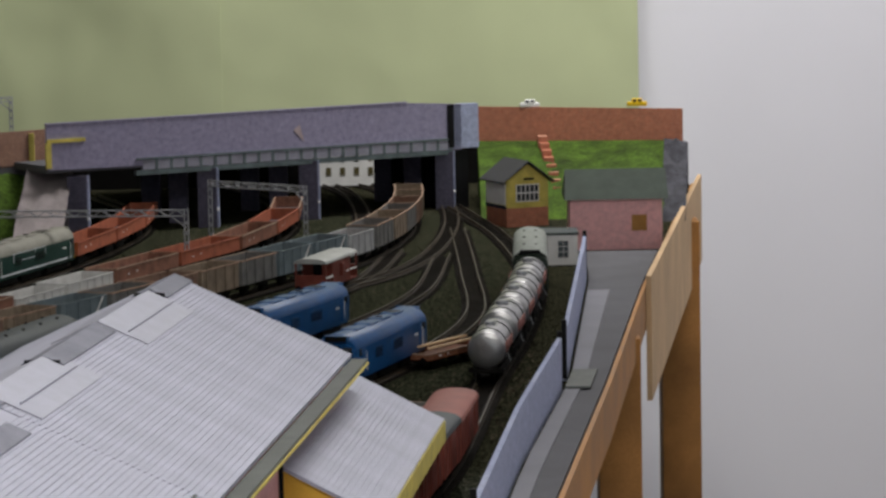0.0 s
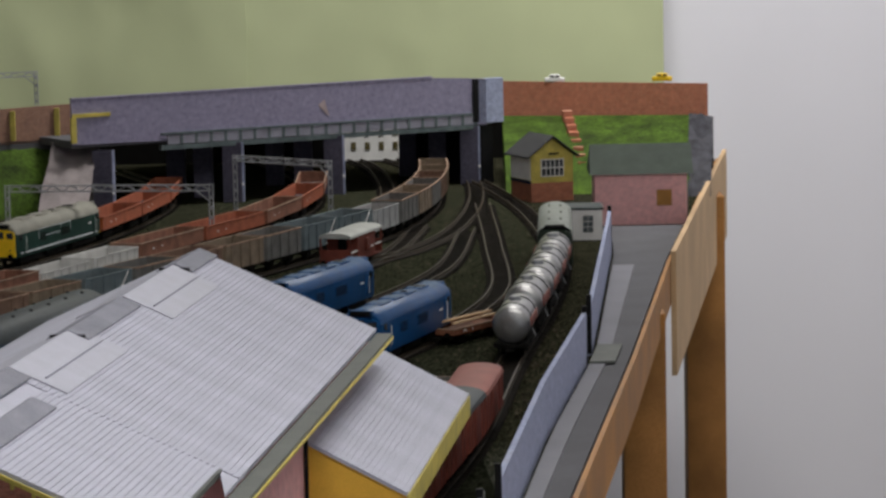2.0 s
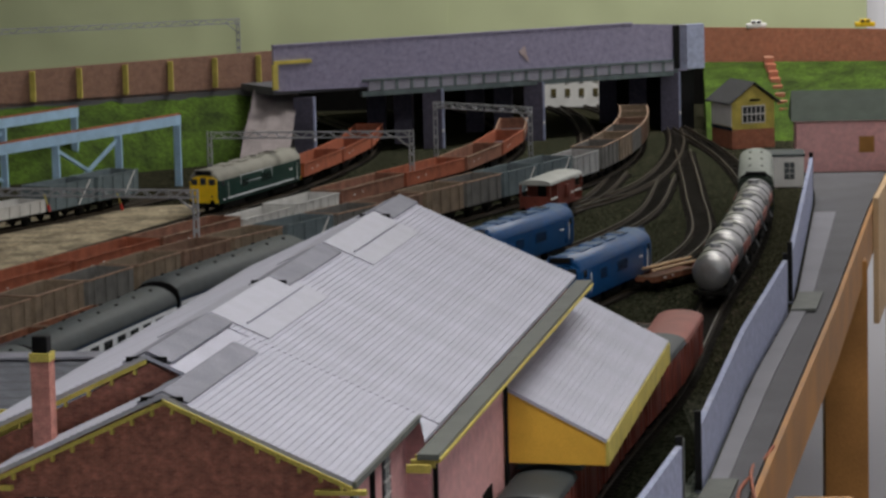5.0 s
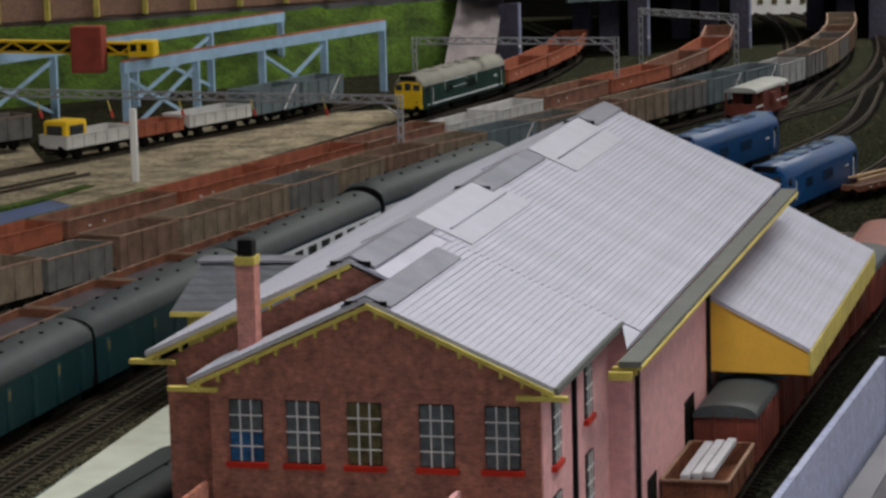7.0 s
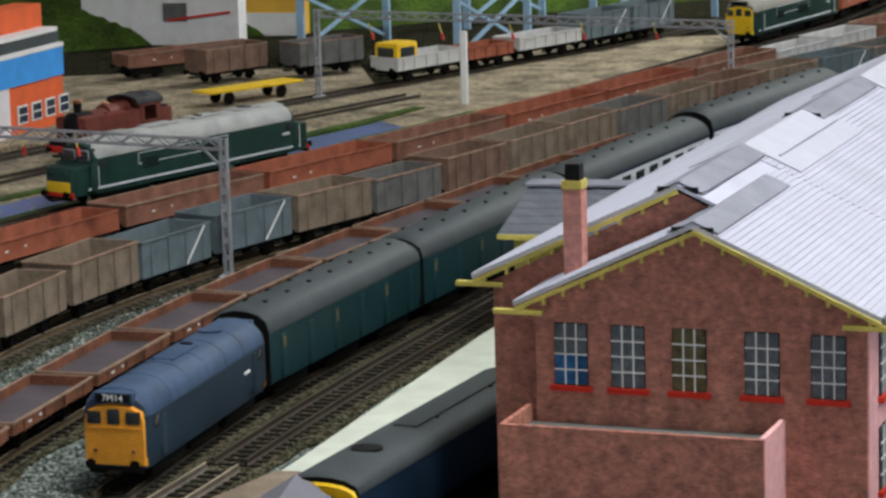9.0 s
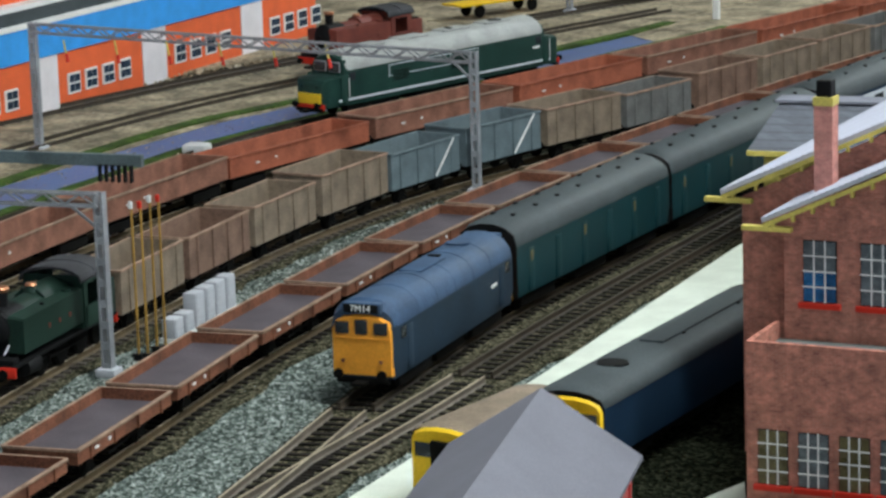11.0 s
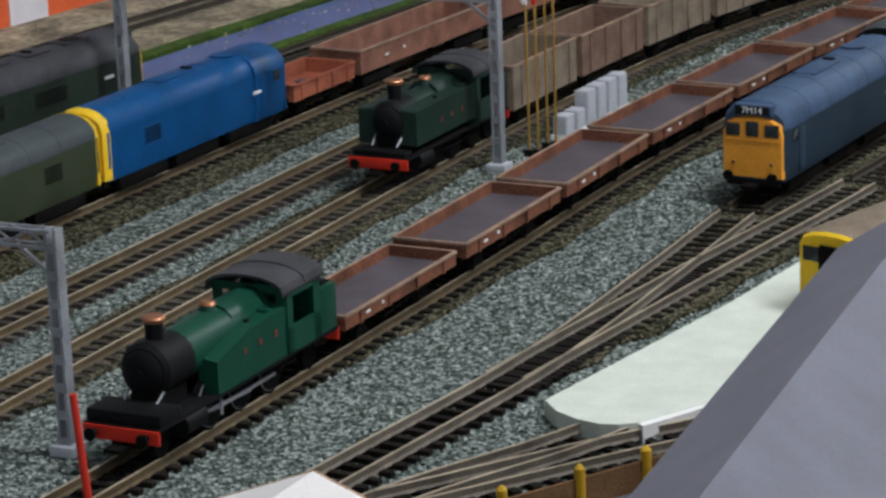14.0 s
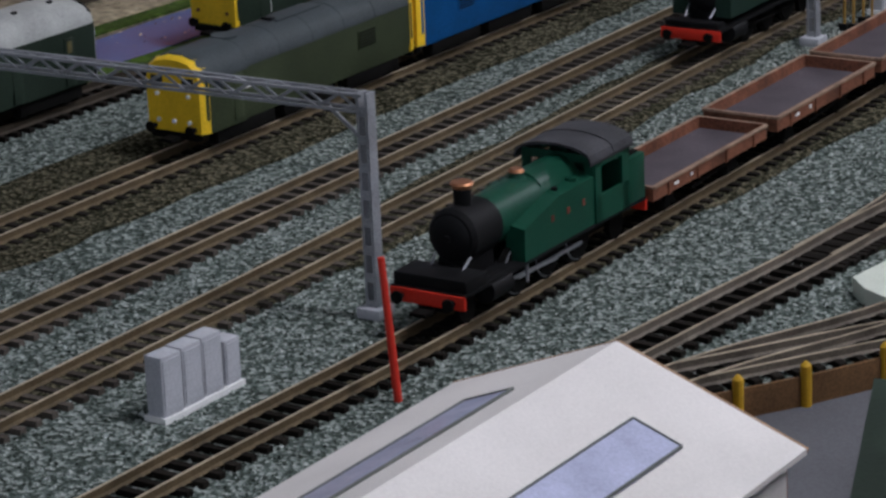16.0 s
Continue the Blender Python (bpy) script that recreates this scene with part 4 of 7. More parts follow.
def box_van(label, length, body, roof, w=0.033, name="box_van"):
    t = thing(name, label, "van", "wagons")
    h = length / 2
    part("body", loft(bm_new(), [(-h, arch(w, 0.0118, 0.036, 0.0405)), (h, arch(w, 0.0118, 0.036, 0.0405))]), body, t)
    ra = roof_arc(w + 0.0012, 0.0362, 0.0425)
    part("roof", loft(bm_new(), [(-h - 0.0008, ra), (h + 0.0008, ra)]), roof, t)
    for side in (-1, 1):
        part("door", box(bm_new(), side * w / 2, 0, 0.0235, 0.0012, length * 0.3, 0.022, 0.0003), body, t)
        for i in range(6):
            y = -h + length * (i + 0.5) / 6
            part("plank_strip", box(bm_new(), side * w / 2, y, 0.024, 0.0014, 0.0012, 0.023), body, t)
    for way in (-1, 1):
        for x in (-0.006, 0.006):
            part("end_post", box(bm_new(), x, way * h, 0.025, 0.0015, 0.0016, 0.025), body, t)
    under(t, length, length * 0.55)
    return t


def brake_van(label, length):
    t = thing("brake_van", label, "brake van", "wagons")
    h, w = length / 2, 0.033
    part("body", loft(bm_new(), [(-h * 0.55, arch(w, 0.0118, 0.036, 0.038)), (h * 0.55, arch(w, 0.0118, 0.036, 0.038))]), MAROON, t)
    ra = roof_arc(w + 0.0015, 0.0372, 0.042)
    part("roof", loft(bm_new(), [(-h, ra), (h, ra)]), ROOFL, t)
    for way in (-1, 1):
        part("end_panel", box(bm_new(), 0, way * (h - 0.001), 0.0185, w, 0.0016, 0.0135), MAROON, t)
        part("platform_floor", box(bm_new(), 0, way * h * 0.77, 0.0122, w, h * 0.45, 0.0012), MAROON, t)
        for side in (-1, 1):
            part("corner_post", box(bm_new(), side * (w / 2 - 0.0009), way * (h - 0.001), 0.0245, 0.0018, 0.0018, 0.0255), MAROON, t)
            part("side_rail", box(bm_new(), side * (w / 2 - 0.0006), way * h * 0.77, 0.022, 0.0011, h * 0.45, 0.0015), WHITE, t)
        part("end_door", box(bm_new(), 0, way * (h * 0.55 + 0.0004), 0.024, 0.009, 0.0012, 0.022), DARK, t)
    for side in (-1, 1):
        part("ducket", box(bm_new(), side * (w / 2 + 0.001), 0, 0.026, 0.003, 0.011, 0.013, 0.0008), MAROON, t)
        part("step_board", box(bm_new(), side * (w / 2), 0, 0.005, 0.003, length * 0.85, 0.0008), DARK, t)
        part("number_panel", box(bm_new(), side * w / 2, h * 0.35, 0.022, 0.0008, 0.008, 0.0018), WHITE, t)
    under(t, length, length * 0.55)
    return t


def tanker(label, length):
    t = thing("tank_wagon", label, "tank wagon", "silver tank wagons")
    h, r, z = length / 2, 0.0157, 0.0272
    bm = bm_new()
    prof = [(-h + 0.004, 0.3), (-h + 0.0045, 0.75), (-h + 0.007, 0.95), (-h + 0.01, 1.0), (h - 0.01, 1.0), (h - 0.007, 0.95), (h - 0.0045, 0.75), (h - 0.004, 0.3)]
    loft(bm, [(y, [(r * k * math.cos(a * math.tau / 24), z + r * k * math.sin(a * math.tau / 24)) for a in range(24)]) for y, k in prof])
    b = part("barrel", bm, SILVER, t)
    part("manhole", rod(bm_new(), (0, 0, z + r - 0.001), (0, 0, z + r + 0.003), 0.0045, seg=16), STEEL, b)
    for y in (-h * 0.45, h * 0.45):
        bm = bm_new()
        loft(bm, [(y - 0.0012, [((r + 0.0006) * math.cos(a * math.tau / 24), z + (r + 0.0006) * math.sin(a * math.tau / 24)) for a in range(24)]), (y + 0.0012, [((r + 0.0006) * math.cos(a * math.tau / 24), z + (r + 0.0006) * math.sin(a * math.tau / 24)) for a in range(24)])])
        part("strap_band", bm, DARK, b)
        part("saddle", box(bm_new(), 0, y, 0.0142, 0.022, 0.004, 0.005), BLACK, t)
    for side in (-1, 1):
        part("ladder", beam(bm_new(), (side * (r + 0.001), 0.002, 0.012), (side * 0.004, 0.002, z + r + 0.001), 0.0008, 0.0008), STEEL, t)
        # red plate drawn out into a band to paint its reflection along the barrel
        part("red_plate", box(bm_new(), side * (r - 0.0001), 0, z + 0.001, 0.001, length * 0.62, 0.007), VANROOF, t)
    under(t, length, length * 0.5)
    return t


def steam_tank(label, length, paint, top, pannier=False):
    """A side-tank engine: smokebox in front, copper-capped chimney, tanks along the boiler, cab and bunker at the back."""
    t = thing("tank_engine", label, "steam locomotive", "locomotives")
    h = length / 2
    part("footplate", box(bm_new(), 0, 0, 0.0152, 0.0335, length, 0.0014), DARK, t)
    for y, way in ((-h, -1), (h, 1)):
        bb = part("buffer_beam", box(bm_new(), 0, y, 0.0125, 0.0335, 0.0016, 0.0055, 0.0003), RED, t, "red buffer beam")
        buffers(t, y, way)
    boiler_z, r = (0.0315, 0.0104) if not pannier else (0.031, 0.0098)
    ys = -h + (0.018 if not pannier else 0.012)

    def ring(k):
        return [(r * k * math.cos(a * math.tau / 20), boiler_z + r * k * math.sin(a * math.tau / 20)) for a in range(20)]

    part("smokebox", loft(bm_new(), [(ys, ring(0.5)), (ys + 0.001, ring(0.92)), (ys + 0.003, ring(1.08)), (ys + 0.022, ring(1.08)), (ys + 0.022, ring(0.9))]), DARK, t)
    part("smokebox_door", loft(bm_new(), [(ys - 0.0015, ring(0.25)), (ys - 0.0008, ring(0.7)), (ys + 0.0006, ring(0.85))]), DARK, t)
    part("smokebox_saddle", box(bm_new(), 0, ys + 0.012, 0.019, 0.014, 0.02, 0.009, 0.001), DARK, t)
    yb = h - (0.05 if not pannier else 0.048)
    part("boiler", loft(bm_new(), [(ys + 0.0215, ring(1.0)), (yb + 0.004, ring(1.1))]), paint, t)
    fb = scale_pts(roof_arc(0.021, 0.031, 0.0435), 1, 1, 0.03)
    part("firebox", loft(bm_new(), [(yb - 0.026, fb), (yb + 0.004, fb)]), top, t)
    ch = part("chimney", rod(rod(bm_new(), (0, ys + 0.011, 0.039), (0, ys + 0.011, 0.0488), 0.0034, 0.0038, 16), (0, ys + 0.011, 0.039), (0, ys + 0.011, 0.042), 0.0048, 0.0033, 16), DARK, t)
    part("copper_cap", rod(rod(bm_new(), (0, ys + 0.011, 0.0486), (0, ys + 0.011, 0.0504), 0.0037, 0.0046, 16), (0, ys + 0.011, 0.0505), (0, ys + 0.011, 0.0513), 0.0048, 0.0042, 16), COPPER, ch, "polished copper chimney cap")
    yd = (ys + yb) / 2 + 0.012
    sv = part("safety_valve", rod(rod(bm_new(), (0, yd, 0.0395), (0, yd, 0.0438), 0.0048, 0.003, 16), (0, yd, 0.0438), (0, yd, 0.0448), 0.003, 0.0028, 16), top, t)
    part("brass_bonnet", rod(bm_new(), (0, yd, 0.0445), (0, yd, 0.0458), 0.0034, 0.0026, 16), COPPER, sv, "small brass safety valve cap")
    part("boiler_band", loft(bm_new(), [(ys + 0.0225, ring(1.03)), (ys + 0.0237, ring(1.03))]), DARK, t)
    # side tanks, their tops sloped down to the front on the larger engine
    t0, t1 = (ys + 0.03, yb + 0.006) if not pannier else (ys + 0.001, yb + 0.006)
    if pannier:
        prof = [(t0, 0.0195), (t1, 0.0195), (t1, 0.0365), (t1 - 0.0008, 0.0385), (t0 + 0.0008, 0.0385), (t0, 0.0375)]
    else:
        prof = [(t0, 0.0155), (t1, 0.0155), (t1, 0.0372), (t0 + 0.03, 0.0366), (t0 + 0.004, 0.0312), (t0, 0.0302)]
    for side in (-1, 1):
        bm = bm_new()
        inn = [bm.verts.new((side * 0.0078, y, z)) for y, z in prof]
        out = [bm.verts.new((side * 0.0165, y, z - (0.0012 if z > 0.03 else 0))) for y, z in prof]
        bm.faces.new(inn)
        bm.faces.new(list(reversed(out)))
        for i in range(len(prof)):
            j = (i + 1) % len(prof)
            bm.faces.new((inn[j], inn[i], out[i], out[j]))
        bmesh.ops.recalc_face_normals(bm, faces=bm.faces)
        tk = part("side_tank", bm, paint, t, smooth=False)
        for i in range(3):
            part("letter_mark", box(bm_new(), side * 0.01655, (t0 + t1) / 2 + (i - 1) * 0.013 + 0.006, 0.0275, 0.0004, 0.0022, 0.0026), MAROON, tk)
        zt2 = 0.0362 if not pannier else 0.0378
        part("tank_filler", rod(bm_new(), (side * 0.0115, t1 - 0.012, zt2 - 0.001), (side * 0.0115, t1 - 0.012, zt2 + 0.0014), 0.0026, seg=12), top, tk)
        part("lifting_ring", rod(bm_new(), (side * 0.012, t0 + 0.033, zt2 - 0.001), (side * 0.012, t0 + 0.033, zt2 + 0.001), 0.0012, seg=8), DARK, tk)
        part("cylinder", rod(bm_new(), (side * 0.0135, ys + 0.002, 0.0115), (side * 0.0135, ys + 0.018, 0.0115), 0.0048, seg=14), DARK, t)
        part("connecting_rod", beam(bm_new(), (side * 0.0128, ys + 0.016, 0.0105), (side * 0.0128, ys + 0.062, 0.0085), 0.0009, 0.0014), BLACK if pannier else STEEL, t)
        part("coupling_rod", beam(bm_new(), (side * 0.0118, ys + 0.032, 0.0085), (side * 0.0118, ys + 0.085, 0.0085), 0.0009, 0.0014), BLACK if pannier else STEEL, t)
        part("hanger", beam(bm_new(), (side * 0.0138, ys + 0.036, 0.006), (side * 0.0138, ys + 0.036, 0.0155), 0.0008, 0.0012), BLACK if pannier else STEEL, t)
        part("front_stay", rod(bm_new(), (side * 0.007, ys - 0.004, 0.0195), (side * 0.0085, ys + 0.008, 0.0285), 0.0005, seg=6), STEEL, t)
    if pannier:
        part("front_step", box(bm_new(), 0, -h + 0.005, 0.0172, 0.03, 0.008, 0.003, 0.0006), DARK, t)
    else:
        part("front_apron", box(bm_new(), 0, (-h + ys) / 2 + 0.001, 0.0182, 0.0328, ys + h - 0.001, 0.0052, 0.0008), DARK, t, "deep black front platform")
    part("smokebox_dart", rod(bm_new(), (0, ys - 0.0026, boiler_z), (0, ys - 0.001, boiler_z), 0.0014, seg=10), DARK, t)
    # cab and bunker
    c0, c1 = yb + 0.0045, h - 0.016
    for side in (-1, 1):
        bm = bm_new()
        for y, ly, z, lz in ((c0 + 0.0025, 0.005, 0.029, 0.026), (c1 - 0.003, 0.006, 0.029, 0.026), ((c0 + c1) / 2, c1 - c0, 0.0215, 0.011), ((c0 + c1) / 2, c1 - c0, 0.0405, 0.003)):
            box(bm, side * 0.0166, y, z, 0.0012, ly, lz)
        part("cab_side", bm, paint, t, smooth=False)
    for y in (c0, c1):
        bm = box(bm_new(), 0, y, 0.0215, 0.033, 0.0012, 0.011)
        for x in (-0.0145, 0.0, 0.0145):
            box(bm, x, y, 0.0335, 0.004, 0.0012, 0.016)
        box(bm, 0, y, 0.0425, 0.033, 0.0012, 0.0035)
        part("cab_end", bm, paint, t, smooth=False)
    part("cab_floor", box(bm_new(), 0, (c0 + c1) / 2, 0.0165, 0.032, c1 - c0, 0.0012), DARK, t)
    ra = roof_arc(0.036, 0.0425, 0.0492)
    inner = [(x * 0.97, z - 0.0011) for x, z in reversed(ra)]
    part("cab_roof", loft(bm_new(), [(c0 - 0.005, ra + inner), (c1 + 0.003, ra + inner)]), ROOFD, t)
    part("roof_rib", loft(bm_new(), [((c0 + c1) / 2, [(x * 1.01, z + 0.0004) for x, z in ra] + inner), ((c0 + c1) / 2 + 0.001, [(x * 1.01, z + 0.0004) for x, z in ra] + inner)]), ROOFD, t)
    part("bunker", box(bm_new(), 0, h - 0.0085, 0.0255, 0.0335, 0.016, 0.0195, 0.001), paint, t)
    part("bunker_coal", box(bm_new(), 0, h - 0.0085, 0.0355, 0.029, 0.012, 0.002, 0.0008), BLACK, t)
    part("frames", box(bm_new(), 0, 0, 0.0105, 0.013, length * 0.96, 0.008), BLACK, t)
    for i in range(3):
        y = ys + 0.034 + i * 0.0255
        for side in (-1, 1):
            bm = bm_new()
            rod(bm, (side * 0.0072, y, 0.0108), (side * 0.0098, y, 0.0108), 0.0108, seg=20)
            wv = part("driving_wheel", bm, BLACK, t)
            part("rim", rod(bm_new(), (side * 0.0097, y, 0.0108), (side * 0.0101, y, 0.0108), 0.0098, seg=20), BLACK if pannier else STEEL, wv)
            part("hub", rod(bm_new(), (side * 0.01, y, 0.0108), (side * 0.0106, y, 0.0108), 0.0092, seg=20), BLACK, wv)
    for y in ([-h + 0.014, h - 0.014] if not pannier else [h - 0.012]):
        bm = rod(bm_new(), (-0.0095, y, 0.0062), (-0.007, y, 0.0062), 0.0062, seg=14)
        rod(bm, (0.007, y, 0.0062), (0.0095, y, 0.0062), 0.0062, seg=14)
        part("carrying_wheelset", bm, BLACK, t)
    return t


def put(t, key, y_front, length, flip=False, z=RAIL_TOP):
    line = LINES[key]
    s = line.near_y(y_front)
    m = line.stand(s, length, z)
    t.matrix_basis = m @ (Matrix.Rotation(math.pi, 4, "Z") if flip else Matrix.Identity(4))
    return s + length


def put_s(t, key, s, length, z=RAIL_TOP):
    t.matrix_basis = LINES[key].stand(s, length, z)
    return s + length

# ---- trains ----
PLACED = set()


def rake(key, s, makers, gap=0.008):
    """A row of wagons behind one another; the first use of a template stands where it falls, repeats are copies."""
    for tpl, ln in makers:
        m = LINES[key].stand(s, ln, RAIL_TOP)
        if tpl.name in PLACED:
            copy_thing(tpl, m)
        else:
            tpl.matrix_basis = m
            PLACED.add(tpl.name)
        s += ln + gap
    return s


# parcels train
d25 = diesel("weathered blue diesel locomotive with yellow cab front and headcode panel", 0.185, BLUEGREY, BLUEROOF, YELLOW, code="7M14", zt=0.0495, zc=0.0362, plain=True)
s = put(d25, "parcels", 1.43, 0.185) + 0.006
van_a = coach("dark blue-green parcels coach with grey domed roof", 0.232, COACHG, ROOFG, windows=6, zt=0.053)
van_b = coach("green parcels coach with grey domed roof and small windows", 0.272, COACHG, ROOFG, windows=7, zt=0.053)
pass_a = coach("blue and pale grey passenger coach with a row of windows", 0.285, COACHB, ROOFG, band=COACHW, windows=10, zt=0.053)
s = rake("parcels", s, [(van_a, 0.232), (van_b, 0.272), (pass_a, 0.285), (pass_a, 0.285)], 0.006)

# tank engine with low-sided wagons
prairie = steam_tank("green side-tank steam engine with copper-capped chimney and red buffer beam", 0.152, GWR, GWR)
s = put(prairie, "front", 0.962, 0.152) + 0.006
flat = open_wagon("low-sided brown wagon with dark empty floor", 0.1125, 0.0065, BROWNW, FLOORW, w=0.034, ribs=4, name="low_sided_wagon", group="low-sided wagons")
rake("front", s, [(flat, 0.1125)] * 12, 0.0085)

# mineral train
pan = steam_tank("dark green tank engine with square side tanks and red buffer beam", 0.132, GWRD, GWRD, pannier=True)
s = put(pan, "coal", 1.39, 0.132) + 0.008
PALEW = mat("wagon_pale_grey_paint", (0.36, 0.37, 0.37), 0.7, var=0.25)
m_rust = open_wagon("faded grey-brown empty mineral wagon with rust patches", 0.088, 0.0245, TAN, BROWNW, ribs=4, name="mineral_wagon", group="mineral wagons")
m_brown = open_wagon("dull brown empty mineral wagon", 0.088, 0.0238, BROWNT, BROWNW, ribs=4, name="mineral_wagon", group="mineral wagons")
m_tan = open_wagon("dusty tan-grey empty mineral wagon", 0.088, 0.0238, TAN, TAN, ribs=4, name="mineral_wagon", group="mineral wagons")
m_grey = open_wagon("plain grey empty mineral wagon", 0.088, 0.0238, GREYW, BROWNW, ribs=4, name="mineral_wagon", group="mineral wagons")
m_blue = open_wagon("blue-grey mineral wagon with white diagonal mark", 0.088, 0.0238, GREYB, BROWNW, ribs=4, strapped=WHITE, name="mineral_wagon", group="mineral wagons")
m_pale = open_wagon("pale grey empty mineral wagon", 0.088, 0.0238, PALEW, BROWNW, ribs=4, name="mineral_wagon", group="mineral wagons")
rake("coal", s, [(k, 0.088) for k in (m_rust, m_brown, m_tan, m_tan, m_blue, m_blue, m_tan, m_grey, m_brown, m_tan, m_rust, m_grey, m_tan, m_brown, m_tan, m_blue, m_grey, m_brown, m_tan, m_grey, m_blue, m_blue, m_pale, m_grey, m_tan, m_grey, m_brown, m_tan, m_tan)], 0.009)

# freight behind two bonnet diesels
g20 = diesel("olive green bonnet diesel locomotive with grey roof and yellow end", 0.187, OLIVE, ROOFG, YELLOWB, style="bonnet", w=0.0345, plain=True)
put(g20, "freight", 1.12, 0.187, flip=True)
b20 = diesel("bright blue bonnet diesel locomotive with yellow nose and lit marker lamps", 0.187, BLUE, BLUE, YELLOWB, style="bonnet", lamps=True, rear=BLUE, plain=True)
s = put(b20, "freight", 1.315, 0.187) + 0.008
lowfit = open_wagon("low orange open wagon with a few spots of debris", 0.072, 0.0095, ORANGE, ORANGE, ribs=4, name="low_wagon")
for x, y, k in ((-0.006, -0.012, 0.005), (0.004, -0.004, 0.004), (-0.003, 0.008, 0.0055), (0.006, 0.016, 0.0035)):
    part("debris", box(bm_new(), x, y, 0.0138, k, k * 1.3, 0.0012, 0.0004), FLOORW, lowfit)
bog_a = open_wagon("long rust-red bogie open wagon, empty", 0.168, 0.014, BAUX, FLOORW, ribs=0, bogies=True, name="bogie_open_wagon", group="bogie open wagons")
bog_b = open_wagon("long orange-red bogie open wagon, empty", 0.168, 0.014, ORANGE, FLOORW, ribs=0, bogies=True, name="bogie_open_wagon", group="bogie open wagons")
low_w = open_wagon("low white-sided wagon with side posts", 0.11, 0.012, WHITEW, GREYW, ribs=6, name="white_wagon")
s = rake("freight", s, [(lowfit, 0.072)] + [(k, 0.168) for k in (bog_a, bog_a, bog_b, bog_a, bog_b, bog_a, bog_b, bog_b, bog_a)] + [(low_w, 0.11)] * 2 + [(k, 0.168) for k in (bog_a, bog_b, bog_a, bog_b, bog_a)], 0.008)

# relief line
peak = diesel("green nose-ended diesel locomotive with grey roof and cream stripe", 0.298, GREEN, ROOFL, YELLOWB, style="nose", stripe=COACHW, zt=0.0505, zc=0.037, w=0.0355)
put(peak, "relief", 2.25, 0.298)
d24 = diesel("dark green diesel locomotive with dark roof and yellow cab end", 0.205, DKGREEN, ROOFD, YELLOWB, zt=0.048)
put(d24, "relief", 1.31, 0.205)
dmu_w = coach("green railcar with pale grey domed roof and white window surrounds", 0.2, DKGREEN, ROOFL, windows=5)
put(dmu_w, "relief", 0.99, 0.2)
cf = part("cab_front", loft(bm_new(), [(0.0995, arch(0.0345, 0.0115, 0.0375, 0.0465)), (0.1022, scale_pts(arch(0.0335, 0.0125, 0.0372, 0.0455), 0.97, 1, 0.01))]), COACHW, dmu_w, "white cab end")
for x in (-0.0105, 0.0, 0.0105):
    part("windscreen", box(bm_new(), x, 0.1024, 0.034, 0.0085, 0.0012, 0.0085, 0.0005), GLASS, cf)
hym = diesel("green diesel locomotive with pale roof by the bridge", 0.25, GREEN, mat("dusty_beige_roof", (0.25, 0.245, 0.21), 0.7, var=0.15), YELLOWB, zt=0.047, stripe=COACHW)
s = put(hym, "relief", 3.37, 0.25)
rake("relief", s + 0.006, [(bog_b, 0.168)] * 3, 0.006)

# bay and dock
dmu_a = coach("railcar with tan-grey roof and yellow cab end at the platform", 0.088, YELLOWB, TAN, zt=0.0455, vents=0)
put(dmu_a, "bay", 1.243, 0.088)
dmu_b = coach("dark blue railcar with grey roof, exhaust panels and yellow cab end", 0.24, COACHB, ROOFG, zt=0.049, vents=3)
put(dmu_b, "bay", 1.318, 0.24)
dmu_b.matrix_basis = Matrix.Translation((0.02, 0.0, 0.0)) @ dmu_b.matrix_basis
for tr in (dmu_a, dmu_b):
    tr.matrix_basis = tr.matrix_basis @ Matrix.Diagonal((1.0, 1.0, 0.86, 1.0))
for tr, ln, fm in ((dmu_a, 0.088, YELLOWB), (dmu_b, 0.24, YELLOWB)):
    p = part("cab_front", loft(bm_new(), [(-ln / 2 - 0.0022, scale_pts(arch(0.034, 0.012, 0.037, 0.043), 0.96, 1, 0.01)), (-ln / 2 - 0.0004, arch(0.0345, 0.0115, 0.0375, 0.0445))]), fm, tr, "yellow cab front")
    for x in (-0.0085, 0.0085):
        part("windscreen", box(bm_new(), x, -ln / 2 - 0.002, 0.0325, 0.0125, 0.0014, 0.0075, 0.0004), GLASS, p)
part("roof_panel", box(bm_new(), 0.0, 0.03, 0.0492, 0.012, 0.11, 0.0012, 0.0004), ROOFG, dmu_b)
part("fan_grille", rod(bm_new(), (0.0, -0.07, 0.0484), (0.0, -0.07, 0.0494), 0.0075, seg=18), DARK, dmu_b)

# yard
blue_a = diesel("plain blue diesel locomotive stabled in the yard", 0.205, BLUE, BLUE, BLUE, zt=0.047)
put(blue_a, "yard_a", 2.8, 0.205)
blue_b = diesel("blue diesel locomotive with yellow far end stabled in the yard", 0.205, BLUE, BLUE, BLUE, zt=0.047, rear=YELLOWB)
put(blue_b, "yard_b", 2.595, 0.205)
put(brake_van("red-brown brake van with grey roof and open verandas", 0.115), "brake", 3.25, 0.115)
tk = tanker("polished silver tank wagon with black straps", 0.105)
s = LINES["tank"].near_y(2.63)
s = rake("tank", s, [(tk, 0.105)] * 5, 0.012)
dmu_c = coach("green railcar with pale grey-green roof", 0.24, DKGREEN, mat("railcar_roof_grey", (0.24, 0.26, 0.235), 0.65, var=0.25), windows=6, vents=3)
put_s(dmu_c, "tank", s, 0.24)
van_m = box_van("maroon box van with dusty red curved roof", 0.12, MAROON, VANROOF)
van_g = box_van("maroon box van with grey curved roof", 0.082, MAROON, ROOFG)
